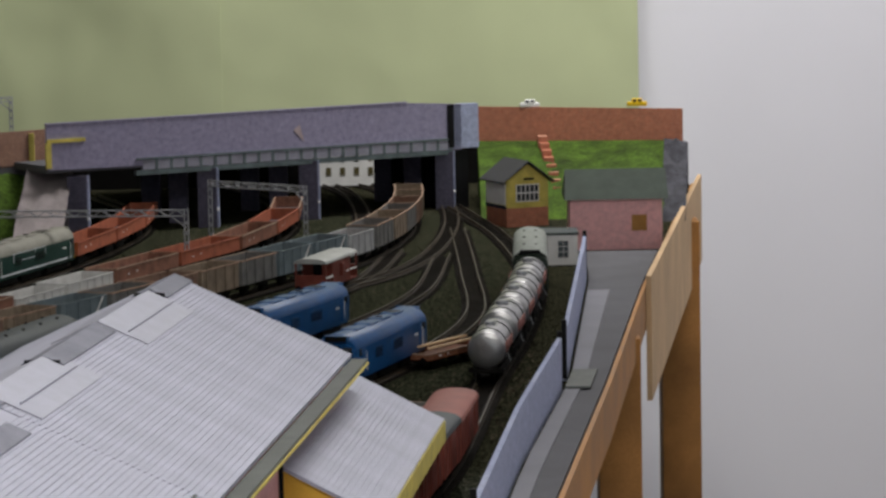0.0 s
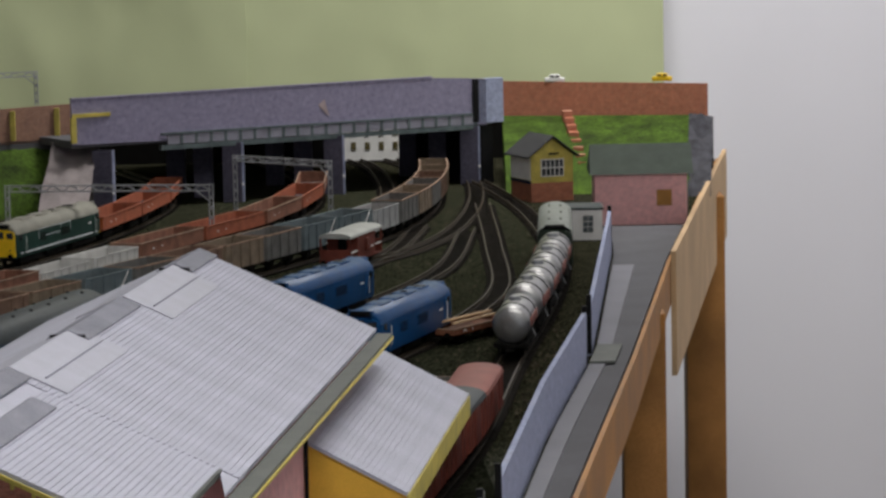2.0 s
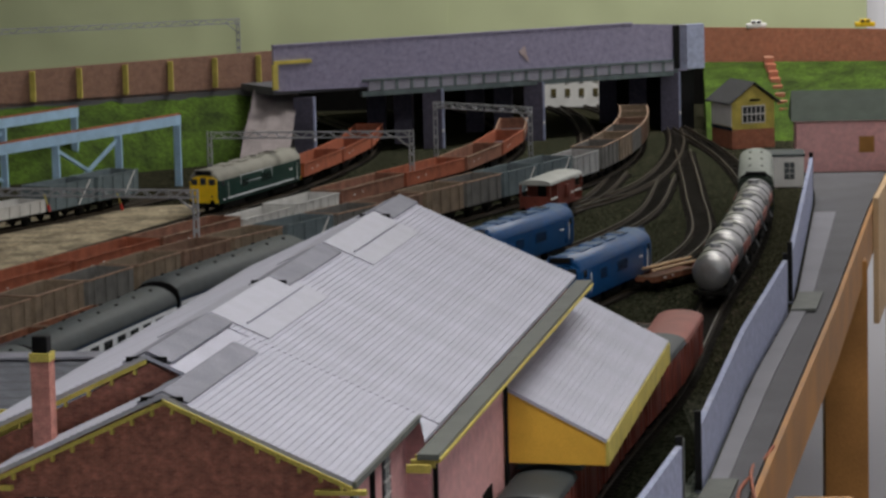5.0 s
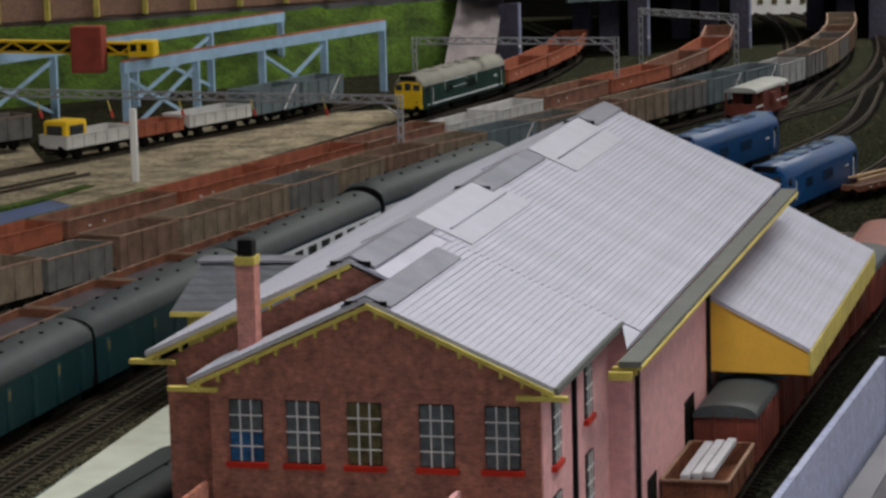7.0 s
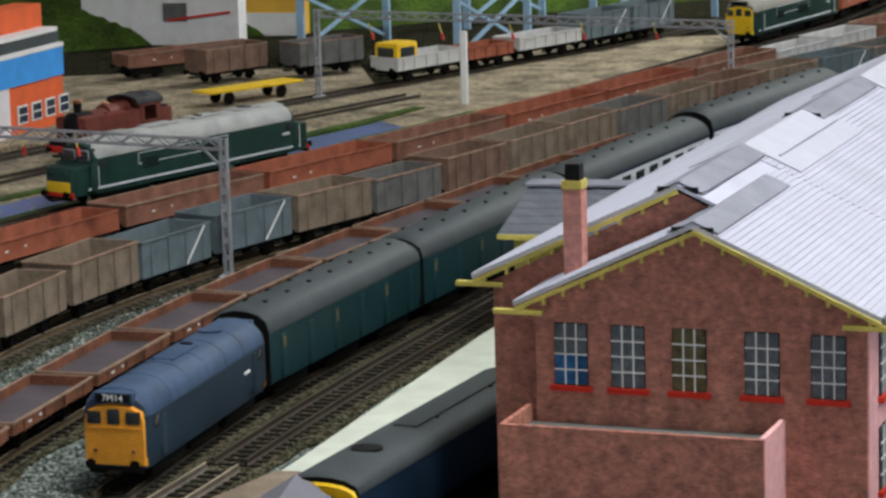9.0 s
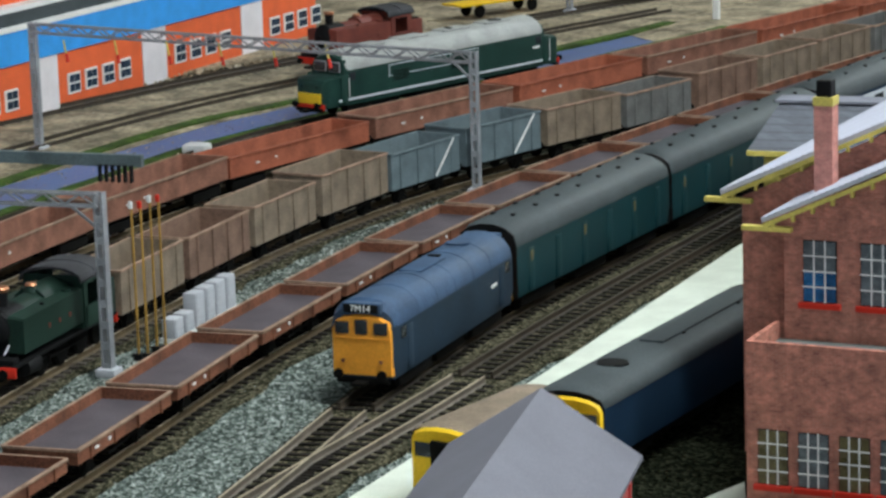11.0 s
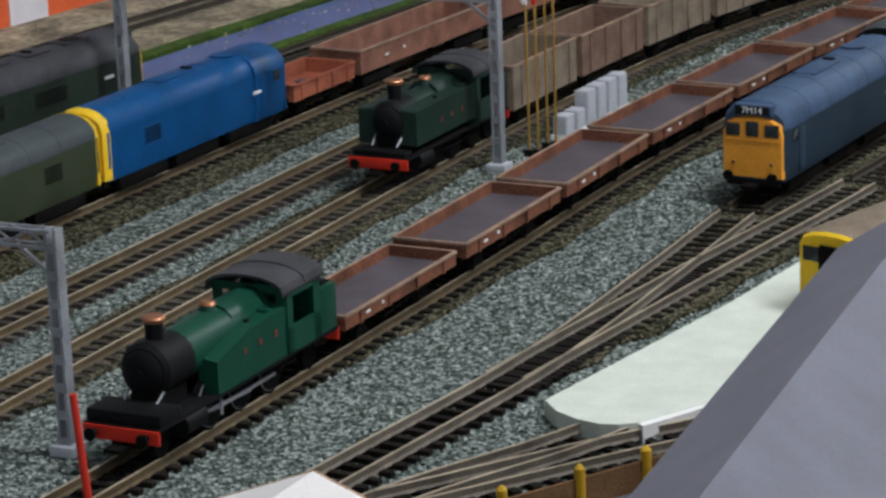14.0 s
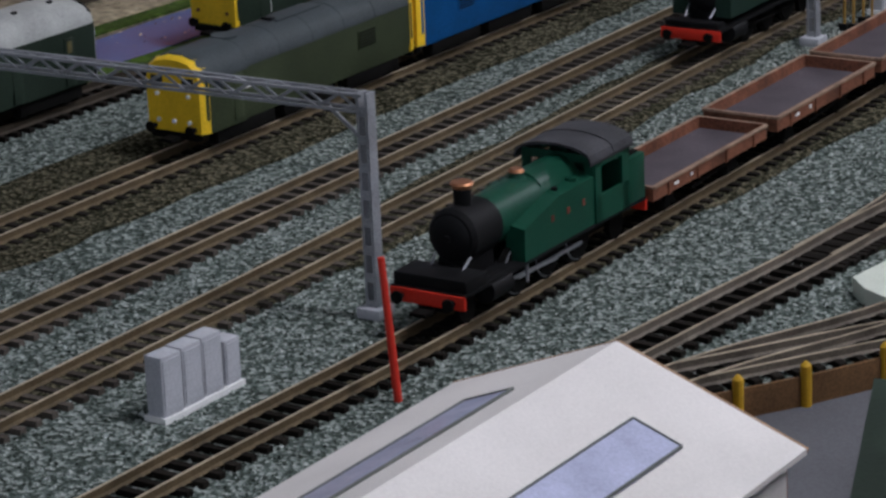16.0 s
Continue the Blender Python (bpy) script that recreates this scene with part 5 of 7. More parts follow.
open_t = open_wagon("brown open wagon loaded with pale steel bars", 0.09, 0.013, BROWNW, BROWNW, ribs=4, name="loaded_wagon")
for i in range(3):
    part("steel_bar", box(bm_new(), -0.006 + i * 0.006, 0.0, 0.0245 + 0.001 * i, 0.0045, 0.08, 0.0035, 0.0005), CONC, open_t)
pallet = open_wagon("low brown wagon loaded with pale timber battens", 0.1, 0.006, BROWNW, BROWNW, ribs=5, name="timber_wagon")
for i in range(5):
    part("batten", box(bm_new(), -0.011 + i * 0.0055, (i % 2) * 0.008, 0.0205 + 0.0012 * (i % 3), 0.0022, 0.085, 0.0016), PLY, pallet)
rake("tank", LINES["tank"].near_y(1.545), [(open_t, 0.09), *[(van_g, 0.082)] * 6], 0.01)
put(van_m, "tank", 2.2, 0.12)
pallet.matrix_basis = pose(-0.002, 2.79, 0.0, 0, 0, -32)
cf = part("cab_front", loft(bm_new(), [(-0.1232, scale_pts(arch(0.0345, 0.0115, 0.039, 0.046), 0.97, 1, 0.01)), (-0.1204, arch(0.0352, 0.011, 0.0395, 0.0478))]), DKGREEN, dmu_c, "green cab end with a dark roof panel")
for x in (-0.0085, 0.0085):
    part("windscreen", box(bm_new(), x, -0.1233, 0.0345, 0.0125, 0.0014, 0.0095, 0.0008), GLASS, cf)
part("warning_panel", box(bm_new(), 0.011, -0.1234, 0.0215, 0.008, 0.001, 0.007), YELLOWB, cf)
part("destination_panel", box(bm_new(), 0, -0.1206, 0.0492, 0.02, 0.006, 0.0036, 0.0008), DARK, cf)
low_d = open_wagon("low dark wagon with planked floor", 0.09, 0.005, GREYW, TAN, ribs=5, name="plank_wagon")
low_d.matrix_basis = pose(-0.035, 2.43, 0.0, 0, 0, -14)

# crane and works sidings
s = LINES["crane"].near_y(3.02)
w_red = open_wagon("small red empty open wagon", 0.075, 0.012, ORANGE, BROWNW, ribs=4, name="red_wagon")
s2 = rake("crane", s, [(low_w, 0.11), (w_red, 0.075), (low_w, 0.11), (m_blue, 0.088), (m_blue, 0.088)], 0.008)
cabin = thing("crane_cab", "small yellow cab standing on a white wagon", "crane cab")
part("body", box(bm_new(), 0, 0, 0.0135, 0.029, 0.034, 0.027, 0.0025), YELLOWB, cabin)
part("window", box(bm_new(), 0.0147, 0, 0.0175, 0.001, 0.022, 0.01, 0.0003), GLASS, cabin)
part("window", box(bm_new(), 0, -0.0172, 0.0175, 0.02, 0.001, 0.01, 0.0003), GLASS, cabin)
cabin.matrix_basis = LINES["crane"].stand(s + 0.005, 0.03, RAIL_TOP + 0.0133)
red_eng = steam_tank("small dull red tank engine on a siding", 0.13, MAROON, MAROON, pannier=True)
put(red_eng, "works", 2.47, 0.13)
trolley = thing("flat_trolley", "yellow flat trolley wagon with dark wheels", "trolley wagon")
part("deck", box(bm_new(), 0, 0, 0.0145, 0.032, 0.125, 0.0022, 0.0004), YELLOWB, trolley)
for y in (-0.035, 0.035):
    for x in (-0.011, 0.011):
        part("wheel", rod(bm_new(), (x - 0.001, y, 0.0066), (x + 0.001, y, 0.0066), 0.0066, seg=14), BLACK, trolley)
trolley.matrix_basis = pose(-0.969, 2.917, 0.0028, 0, 0, -32)
for x, y, a, k in ((-1.04, 3.06, -30, m_brown), (-1.11, 3.13, -40, bog_a), (-0.95, 3.12, -35, m_grey)):
    copy_thing(k, pose(x, y, 0.004, 0, 0, a))

# ---- goods shed: its own frame, turned six degrees ----
SH = pose(-0.231, 1.3324, 0, 0, 0, -6)


def shed_part(name, bm, material, parent, label="", smooth=False):
    return part(name, bm, material, parent, label, smooth)


shed = thing("goods_shed", "large red brick-paper goods shed with pale slate roofs and lemon bargeboards", "goods shed")
shed.matrix_basis = SH
W = 0.0025


def gable_wall(bm, u0, u1, um, ze, zr, v, th=W):
    pts = [(u0, 0.0), (u1, 0.0), (u1, ze), (um, zr), (u0, ze)]
    loft(bm, [(v, pts), (v + th, pts)])
    return bm


office = shed_part("office_front_wall", gable_wall(bm_new(), -0.078, 0.08, 0.0, 0.131, 0.167, 0.0), BRICK, shed)
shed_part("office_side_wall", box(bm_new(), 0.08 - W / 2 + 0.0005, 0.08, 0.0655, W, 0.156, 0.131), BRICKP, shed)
shed_part("office_side_wall", box(bm_new(), -0.078 + W / 2, 0.045, 0.0655, W, 0.085, 0.131), BRICK, shed)
shed_part("main_front_wall", gable_wall(bm_new(), -0.117, 0.0775, -0.021, 0.13, 0.176, 0.052), BRICK, shed)
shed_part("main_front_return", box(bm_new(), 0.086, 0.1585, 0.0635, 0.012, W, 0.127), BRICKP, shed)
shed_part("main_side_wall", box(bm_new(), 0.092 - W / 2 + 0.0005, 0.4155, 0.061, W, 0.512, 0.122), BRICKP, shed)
shed_part("main_side_wall", box(bm_new(), -0.117 + W / 2, 0.364, 0.061, W, 0.615, 0.122), BRICK, shed)
shed_part("main_back_wall", gable_wall(bm_new(), -0.117, 0.092, -0.021, 0.126, 0.176, 0.667), BRICK, shed)
# roofs: strips of slate, each course a little proud of the next below
def slate_slope(parent, u_r, z_r, u_e, z_e, v0, v1, rows, name="roof"):
    base = shed_part(name, slab(bm_new(), [(u_r, v0, z_r), (u_e, v0, z_e), (u_e, v1, z_e), (u_r, v1, z_r)] if u_e > u_r else [(u_r, v0, z_r), (u_r, v1, z_r), (u_e, v1, z_e), (u_e, v0, z_e)], 0.0018), SLATE, parent)
    n = Vector((z_r - z_e, 0, abs(u_e - u_r))).normalized()
    if u_e < u_r:
        n.x = -n.x
    return base, n


def slate_courses(parent, u_r, z_r, u_e, z_e, v0, v1, pitch=0.0034):
    """Lapped courses of slate: each strip lies on the one below, its lower edge proud."""
    d = Vector((u_e - u_r, 0, z_e - z_r))
    n = max(2, int(d.length / pitch))
    step = d / n
    up = Vector((-d.z, 0, d.x)).normalized()
    if up.z < 0:
        up = -up
    a, b = Vector((0, 0, 0)) + up * 0.0002, step * 1.04 + up * 0.0008
    bm = bm_new()
    loft(bm, [(v0, [(a.x, a.z), (b.x, b.z), (b.x - up.x * 0.001, b.z - up.z * 0.001), (a.x - up.x * 0.0002, a.z - up.z * 0.0002)]), (v1, [(a.x, a.z), (b.x, b.z), (b.x - up.x * 0.001, b.z - up.z * 0.001), (a.x - up.x * 0.0002, a.z - up.z * 0.0002)])])
    me = mesh_of("slate_course", bm, SLATE, False)
    for i in range(n):
        o = new("slate_course", me)
        o.parent, o.location = parent, (u_r + step.x * i, 0, z_r + step.z * i)


ro, nn = slate_slope(shed, 0.0, 0.1715, 0.0875, 0.1319, -0.004, 0.157, 8)
slate_courses(ro, 0.0, 0.1715, 0.0875, 0.1319, -0.004, 0.157)
rl, nn = slate_slope(shed, 0.0, 0.1715, -0.0875, 0.1315, -0.004, 0.054, 8)
slate_courses(rl, 0.0, 0.1715, -0.0875, 0.1315, -0.004, 0.054)
rm, nn = slate_slope(shed, -0.021, 0.181, 0.098, 0.1271, 0.1572, 0.6745, 8)
slate_courses(rm, -0.021, 0.181, 0.098, 0.1271, 0.1572, 0.6745)
shed_part("roof_corner", slab(bm_new(), [(0.0882, 0.1568, 0.1315), (0.098, 0.118, 0.1271), (0.098, 0.1568, 0.1271)], 0.0018), SLATE, shed)
slate_slope(shed, -0.021, 0.181, -0.0004, 0.1717, 0.046, 0.1568, 8)
rml, nn = slate_slope(shed, -0.021, 0.181, -0.126, 0.1334, 0.046, 0.6745, 8)
slate_courses(rml, -0.021, 0.181, -0.126, 0.1334, 0.046, 0.6745)
shed_part("gutter", box(bm_new(), 0.1035, 0.386, 0.1228, 0.011, 0.579, 0.003), GUTTER, shed, "grey gutter strip")
shed_part("gutter_trim", box(bm_new(), 0.1092, 0.386, 0.1213, 0.0012, 0.579, 0.0016), LEMON, shed)
for i in range(48):
    box_bm = box(bm_new(), 0.1, 0.09 + i * 0.0122, 0.1185, 0.012, 0.0024, 0.004)
    if i == 0:
        dent = mesh_of("dentil", box_bm, LEMON, False)
    else:
        box_bm.free()
    o = new("dentil", dent)
    o.parent, o.location = shed, (0, i * 0.0122, 0)
shed_part("gutter", beam(bm_new(), (0.0885, -0.004, 0.1305), (0.0885, 0.158, 0.1305), 0.002, 0.003), GUTTER, shed)


def barge(parent, u0, z0, u1, z1, v, n=9):
    bb = shed_part("bargeboard", beam(bm_new(), (u0, v, z0), (u1, v, z1), 0.0016, 0.002), LEMON, parent, "lemon yellow bargeboard")
    for i in range(n):
        f = (i + 0.5) / n
        shed_part("bracket", box(bm_new(), u0 + (u1 - u0) * f, v + 0.0005, z0 + (z1 - z0) * f - 0.0024, 0.0014, 0.0024, 0.0026), LEMON, bb)
    return bb


barge(shed, 0.0, 0.1685, 0.0875, 0.1289, -0.0045)
barge(shed, 0.0, 0.1675, -0.0865, 0.1285, -0.0045)
barge(shed, -0.021, 0.178, -0.125, 0.1305, 0.0455)
for u in (-0.085, 0.082):
    shed_part("kneeler", box(bm_new(), u, -0.0035, 0.1272, 0.024, 0.004, 0.0022), LEMON, shed)
shed_part("kneeler", box(bm_new(), -0.122, 0.0465, 0.1292, 0.024, 0.004, 0.0022), LEMON, shed)
# ridge covers and raised rooflight sheets
for um, zr, v0, v1 in ((0.0, 0.1732, -0.003, 0.132), (-0.021, 0.1829, 0.047, 0.165), (-0.021, 0.1829, 0.295, 0.43), (-0.021, 0.1829, 0.59, 0.676)):
    bm = slab(bm_new(), [(um, v0, zr), (um + 0.012, v0, zr - 0.0052), (um + 0.012, v1, zr - 0.0052), (um, v1, zr)], 0.001)
    slab(bm, [(um, v0, zr), (um, v1, zr), (um - 0.012, v1, zr - 0.0052), (um - 0.012, v0, zr - 0.0052)], 0.001)
    rc = shed_part("ridge_cover", bm, SLATED, shed, "dark slate ridge cover")
    shed_part("cover_end", box(bm_new(), um, v0 - 0.0005, zr - 0.0042, 0.02, 0.0008, 0.003), DARK, rc)
for v0, v1 in ((0.168, 0.312), (0.436, 0.586)):
    bm = slab(bm_new(), [(-0.021, v0, 0.1825), (0.009, v0, 0.1689), (0.009, v1, 0.1689), (-0.021, v1, 0.1825)], 0.0006)
    slab(bm, [(-0.021, v0, 0.1825), (-0.021, v1, 0.1825), (-0.05, v1, 0.1693), (-0.05, v0, 0.1693)], 0.0006)
    sk = shed_part("rooflight_sheet", bm, TRANSL, shed, "milky rooflight sheet")
    shed_part("glazing_bar", beam(bm_new(), (-0.004, v0 + 0.008, 0.1756), (-0.004, v1 - 0.008, 0.1756), 0.001, 0.001), SLATE, sk)
# chimney
CHU, CHZ = -0.067, 0.1595
st = shed_part("chimney", box(bm_new(), CHU, 0.03, CHZ, 0.009, 0.009, 0.05), BRICKC, shed)
shed_part("chimney_cap", box(bm_new(), CHU, 0.03, CHZ + 0.0235, 0.0098, 0.0098, 0.004), LEMON, st)
shed_part("chimney_pot", box(bm_new(), CHU, 0.03, CHZ + 0.029, 0.0075, 0.0075, 0.009, 0.0008), DARK, st)


def pane_window(parent, u, v, z, w, h, pane, rows=4, cols=3, side=False, sill=RED):
    """A multi-pane window: recessed panes, white bars, a painted sill. side: on a wall along v."""
    def put_box(name, du, dz, sx, sz, dep, th, material, par):
        if side:
            return part(name, box(bm_new(), u + dep, v + du, z + dz, th, sx, sz), material, par, smooth=False)
        return part(name, box(bm_new(), u + du, v - dep, z + dz, sx, th, sz), material, par, smooth=False)
    win = put_box("window", 0, 0, w, h, 0.0002, 0.0012, DARK, parent)
    for c in range(cols):
        for r in range(rows):
            put_box("pane", -w / 2 + w * (c + 0.5) / cols, -h / 2 + h * (r + 0.5) / rows, w / cols * 0.84, h / rows * 0.88, 0.0008, 0.0006, pane if r < 2 or pane is not PANEBLUE else PANEGREY, win)
    for c in range(1, cols):
        put_box("glazing_bar", -w / 2 + w * c / cols, 0, 0.0006, h, 0.0012, 0.0006, WHITE, win)
    for r in range(1, rows):
        put_box("glazing_bar", 0, -h / 2 + h * r / rows, w, 0.0006, 0.0012, 0.0006, WHITE, win)
    if sill:
        put_box("window_sill", 0, -h / 2 - 0.0016, w * 1.25, 0.0026, 0.001, 0.003, sill, win)
    return win


for u, pn in ((-0.0603, PANEBLUE), (-0.0325, PANEGREY), (-0.003, PANEOL), (0.0315, PANEGREY), (0.0625, PANEGREY)):
    pane_window(shed, u, 0.0, 0.1075, 0.0162, 0.0295, pn)
for v, z in ((0.03, 0.105), (0.105, 0.11), (0.105, 0.062), (0.03, 0.06)):
    pane_window(shed, 0.0805, v, z, 0.016, 0.03, PANEGREY, side=True)
shed_part("downpipe", rod(bm_new(), (0.0818, 0.068, 0.0), (0.0818, 0.068, 0.128), 0.0014, seg=8), DARK, shed)
shed_part("downpipe", rod(bm_new(), (0.0945, 0.164, 0.0), (0.0945, 0.164, 0.119), 0.0014, seg=8), DARK, shed)
shed_part("downpipe", rod(bm_new(), (0.0945, 0.39, 0.0), (0.0945, 0.39, 0.119), 0.0014, seg=8), DARK, shed)
shed_part("doorway", box(bm_new(), 0.0925, 0.21, 0.02, 0.0016, 0.024, 0.04), BLACK, shed, "dark doorway")
shed_part("doorway", box(bm_new(), 0.0925, 0.33, 0.028, 0.0016, 0.03, 0.056), BLACK, shed, "dark doorway")
shed_part("doorway", box(bm_new(), -0.098, 0.0852, 0.045, 0.016, 0.0016, 0.09), BLACK, shed, "dark doorway")
# low front block with a parapet
blk = shed_part("front_block_wall", box(bm_new(), -0.0205, -0.039, 0.041, 0.125, 0.0025, 0.082), BRICK, shed)
shed_part("front_block_wall", box(bm_new(), -0.0818, -0.0185, 0.041, 0.0025, 0.0385, 0.082), BRICK, shed)
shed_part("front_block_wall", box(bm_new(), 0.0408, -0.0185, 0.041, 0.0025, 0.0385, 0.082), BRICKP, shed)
shed_part("flat_roof", box(bm_new(), -0.0205, -0.0185, 0.073, 0.12, 0.037, 0.002), GUTTER, shed, "grey flat roof behind the parapet")
for i in range(6):
    pane_window(blk, -0.07 + i * 0.0195, -0.0402, 0.028, 0.0145, 0.026, PANEGREY if i % 2 else PANEOL)
# canopy
can = shed_part("canopy_roof", slab(bm_new(), [(0.0925, 0.4, 0.1015), (0.152, 0.4, 0.0705), (0.152, 0.748, 0.0705), (0.0925, 0.748, 0.1015)], 0.0018), SLATE, shed, "pale slate canopy roof")
slate_courses(can, 0.0925, 0.1015, 0.152, 0.0705, 0.4, 0.748)
pts = [(0.094, 0.0995), (0.1515, 0.0695), (0.1515, 0.0555), (0.094, 0.0565)]
shed_part("canopy_end", loft(bm_new(), [(0.4005, pts), (0.4025, pts)]), OCHRE, shed, "ochre canopy end panel")
shed_part("canopy_end", loft(bm_new(), [(0.7445, pts), (0.7465, pts)]), OCHRE, shed, "ochre canopy end panel")
shed_part("canopy_valance", box(bm_new(), 0.1522, 0.574, 0.0625, 0.0018, 0.348, 0.014), LEMON, shed, "lemon canopy valance")

# ---- other buildings ----
grey = thing("engine_store", "red building with plain grey felt roof beside the dock", "building")
Y0, Y1 = 0.818, 1.212


def gx(x, y):
    """The building stands askew: its long sides drift east towards the front."""
    return x + 0.12 * (Y1 - y)


for xa, za, xb, zb in ((-0.388, 0.079, -0.3425, 0.051), (-0.388, 0.079, -0.432, 0.051)):
    part("roof_slope", slab(bm_new(), [(gx(xa, Y1), Y1, za), (gx(xa, Y0), Y0, za), (gx(xb, Y0), Y0, zb), (gx(xb, Y1), Y1, zb)], 0.002), FELT, grey, smooth=False)
REDWALL = mat("red_card_wall", (0.5, 0.08, 0.07), 0.7, var=0.15)
for x in (-0.347, -0.4275):
    part("side_wall", slab(bm_new(), [(gx(x, 1.2), 1.2, 0.0), (gx(x, 0.83), 0.83, 0.0), (gx(x, 0.83), 0.83, 0.0485), (gx(x, 1.2), 1.2, 0.0485)], 0.002, (-1, 0, 0)), REDWALL, grey, smooth=False)
for v in (1.2, 0.826):
    bm = bm_new()
    g = [(gx(x, v), z) for x, z in ((-0.4285, 0.0), (-0.346, 0.0), (-0.346, 0.0485), (-0.388, 0.0755), (-0.4285, 0.0485))]
    loft(bm, [(v - 0.001, g), (v + 0.001, g)])
    part("gable_wall", bm, REDWALL if v > 1 else GUTTER, grey, smooth=False)
for i in range(5):
    y = 1.17 - i * 0.062
    part("window", box(bm_new(), gx(-0.3462, y), y, 0.026, 0.0024, 0.011, 0.03), DARK, grey, smooth=False)
box_g = thing("green_store", "dark green flat-topped store box", "box")
part("body", prism(bm_new(), [(-0.3715, 0.797), (-0.337, 0.71), (-0.262, 0.728), (-0.298, 0.812)], 0.0, 0.081), DKGREEN, box_g, smooth=False)
part("lid", prism(bm_new(), [(-0.373, 0.7985), (-0.338, 0.708), (-0.26, 0.727), (-0.297, 0.8145)], 0.081, 0.085), DKGREEN, box_g, smooth=False)
part("cap", rod(bm_new(), (-0.331, 0.795, 0.085), (-0.331, 0.795, 0.0885), 0.0065, 0.005, 14), DARK, box_g)

wht = thing("white_shed", "white card building with two glazed rooflights", "building")
part("roof_slope", slab(bm_new(), [(-0.474, 0.814, 0.076), (-0.474, 0.4, 0.076), (-0.404, 0.4, 0.05), (-0.404, 0.814, 0.05)], 0.002), WHITECARD, wht, smooth=False)
part("roof_slope", slab(bm_new(), [(-0.474, 0.814, 0.076), (-0.54, 0.814, 0.05), (-0.54, 0.4, 0.05), (-0.474, 0.4, 0.076)], 0.002), WHITECARD, wht, smooth=False)
g = [(-0.536, 0.0), (-0.408, 0.0), (-0.408, 0.0485), (-0.474, 0.0735), (-0.536, 0.0495)]
bm = bm_new()
loft(bm, [(0.805, g), (0.808, g)])
part("gable_wall", bm, mat("brown_card", (0.34, 0.16, 0.09), 0.8), wht, smooth=False)
for x in (-0.536, -0.408):
    part("side_wall", box(bm_new(), x, 0.603, 0.024, 0.002, 0.405, 0.048), WHITECARD, wht, smooth=False)
for xa, za in ((-0.404, 0.05), (-0.54, 0.05)):
    part("bare_edge", beam(bm_new(), (-0.474, 0.8146, 0.0752), (xa, 0.8146, za - 0.0008), 0.001, 0.0018), mat("bare_card_edge", (0.36, 0.22, 0.13), 0.85), wht, "bare brown card edge", smooth=False)
SKYGLASS = mat("rooflight_pane", (0.42, 0.44, 0.58), 0.15, var=0.15)
for (xa, za), (xb, zb), y0, y1 in (((-0.446, 0.0663), (-0.4285, 0.0598), 0.5, 0.775), ((-0.489, 0.0701), (-0.508, 0.0626), 0.5, 0.772)):
    q = [(xa, y1, za + 0.0006), (xa, y0, za + 0.0006), (xb, y0, zb + 0.0006), (xb, y1, zb + 0.0006)]
    rl2 = part("rooflight", slab(bm_new(), q, 0.001), SKYGLASS, wht, "pale glazed rooflight", smooth=False)
    for a, b in ((q[0], q[1]), (q[1], q[2]), (q[2], q[3]), (q[3], q[0])):
        part("rooflight_frame", beam(bm_new(), a, b, 0.0007, 0.001), GUTTER, rl2, smooth=False)

dockr = thing("loading_dock", "low lilac-grey flat-topped loading dock beside the store", "dock")
part("wall", prism(bm_new(), [(-0.332, 1.1725), (-0.258, 1.183), (-0.235, 0.962), (-0.305, 0.962)], 0.0, 0.018), BRICKO, dockr, smooth=False)
part("top", prism(bm_new(), [(-0.3345, 1.1745), (-0.256, 1.1855), (-0.233, 0.96), (-0.308, 0.96)], 0.018, 0.0205), mat("lilac_grey_card", (0.27, 0.25, 0.3), 0.8, var=0.2), dockr, smooth=False)
hut = thing("platform_building", "small lemon building with slate-paper pitched roof", "building")
part("wall", box(bm_new(), -0.402, 1.93, 0.0365, 0.066, 0.19, 0.073), LEMON, hut, smooth=False)
part("door", box(bm_new(), -0.4355, 1.86, 0.02, 0.0015, 0.014, 0.038), RED, hut, smooth=False)
TILEP = brick_mat("slate_tile_print", (0.15, 0.16, 0.185), (0.085, 0.09, 0.105), (0.06, 0.06, 0.07), bw=0.009, bh=0.0022, var=0.15)
part("roof_slope", slab(bm_new(), [(-0.443, 1.922, 0.0885), (-0.441, 1.815, 0.074), (-0.36, 1.815, 0.074), (-0.362, 1.922, 0.0885)], 0.002), TILEP, hut, "slate-paper roof", smooth=False)
part("roof_slope", slab(bm_new(), [(-0.443, 1.922, 0.0885), (-0.362, 1.922, 0.0885), (-0.362, 2.03, 0.074), (-0.443, 2.03, 0.074)], 0.002), TILEP, hut, smooth=False)
part("ridge_cover", beam(bm_new(), (-0.445, 1.922, 0.0895), (-0.36, 1.922, 0.0895), 0.022, 0.0015), SLATED, hut, smooth=False)
part("eave_board", box(bm_new(), -0.401, 1.8145, 0.0725, 0.08, 0.002, 0.003), LEMON, hut, smooth=False)

pk = thing("lineside_hut", "pink brick-paper hut with dark grey pitched roof", "hut")
part("wall", box(bm_new(), 0.2185, 3.79, 0.0335, 0.116, 0.085, 0.067), BRICKP, pk, smooth=False)
bm = bm_new()
e = [bm.verts.new(c) for c in ((0.154, 3.742, 0.064), (0.284, 3.742, 0.064), (0.284, 3.84, 0.064), (0.154, 3.84, 0.064))]
r = [bm.verts.new(c) for c in ((0.156, 3.79, 0.099), (0.284, 3.79, 0.099))]
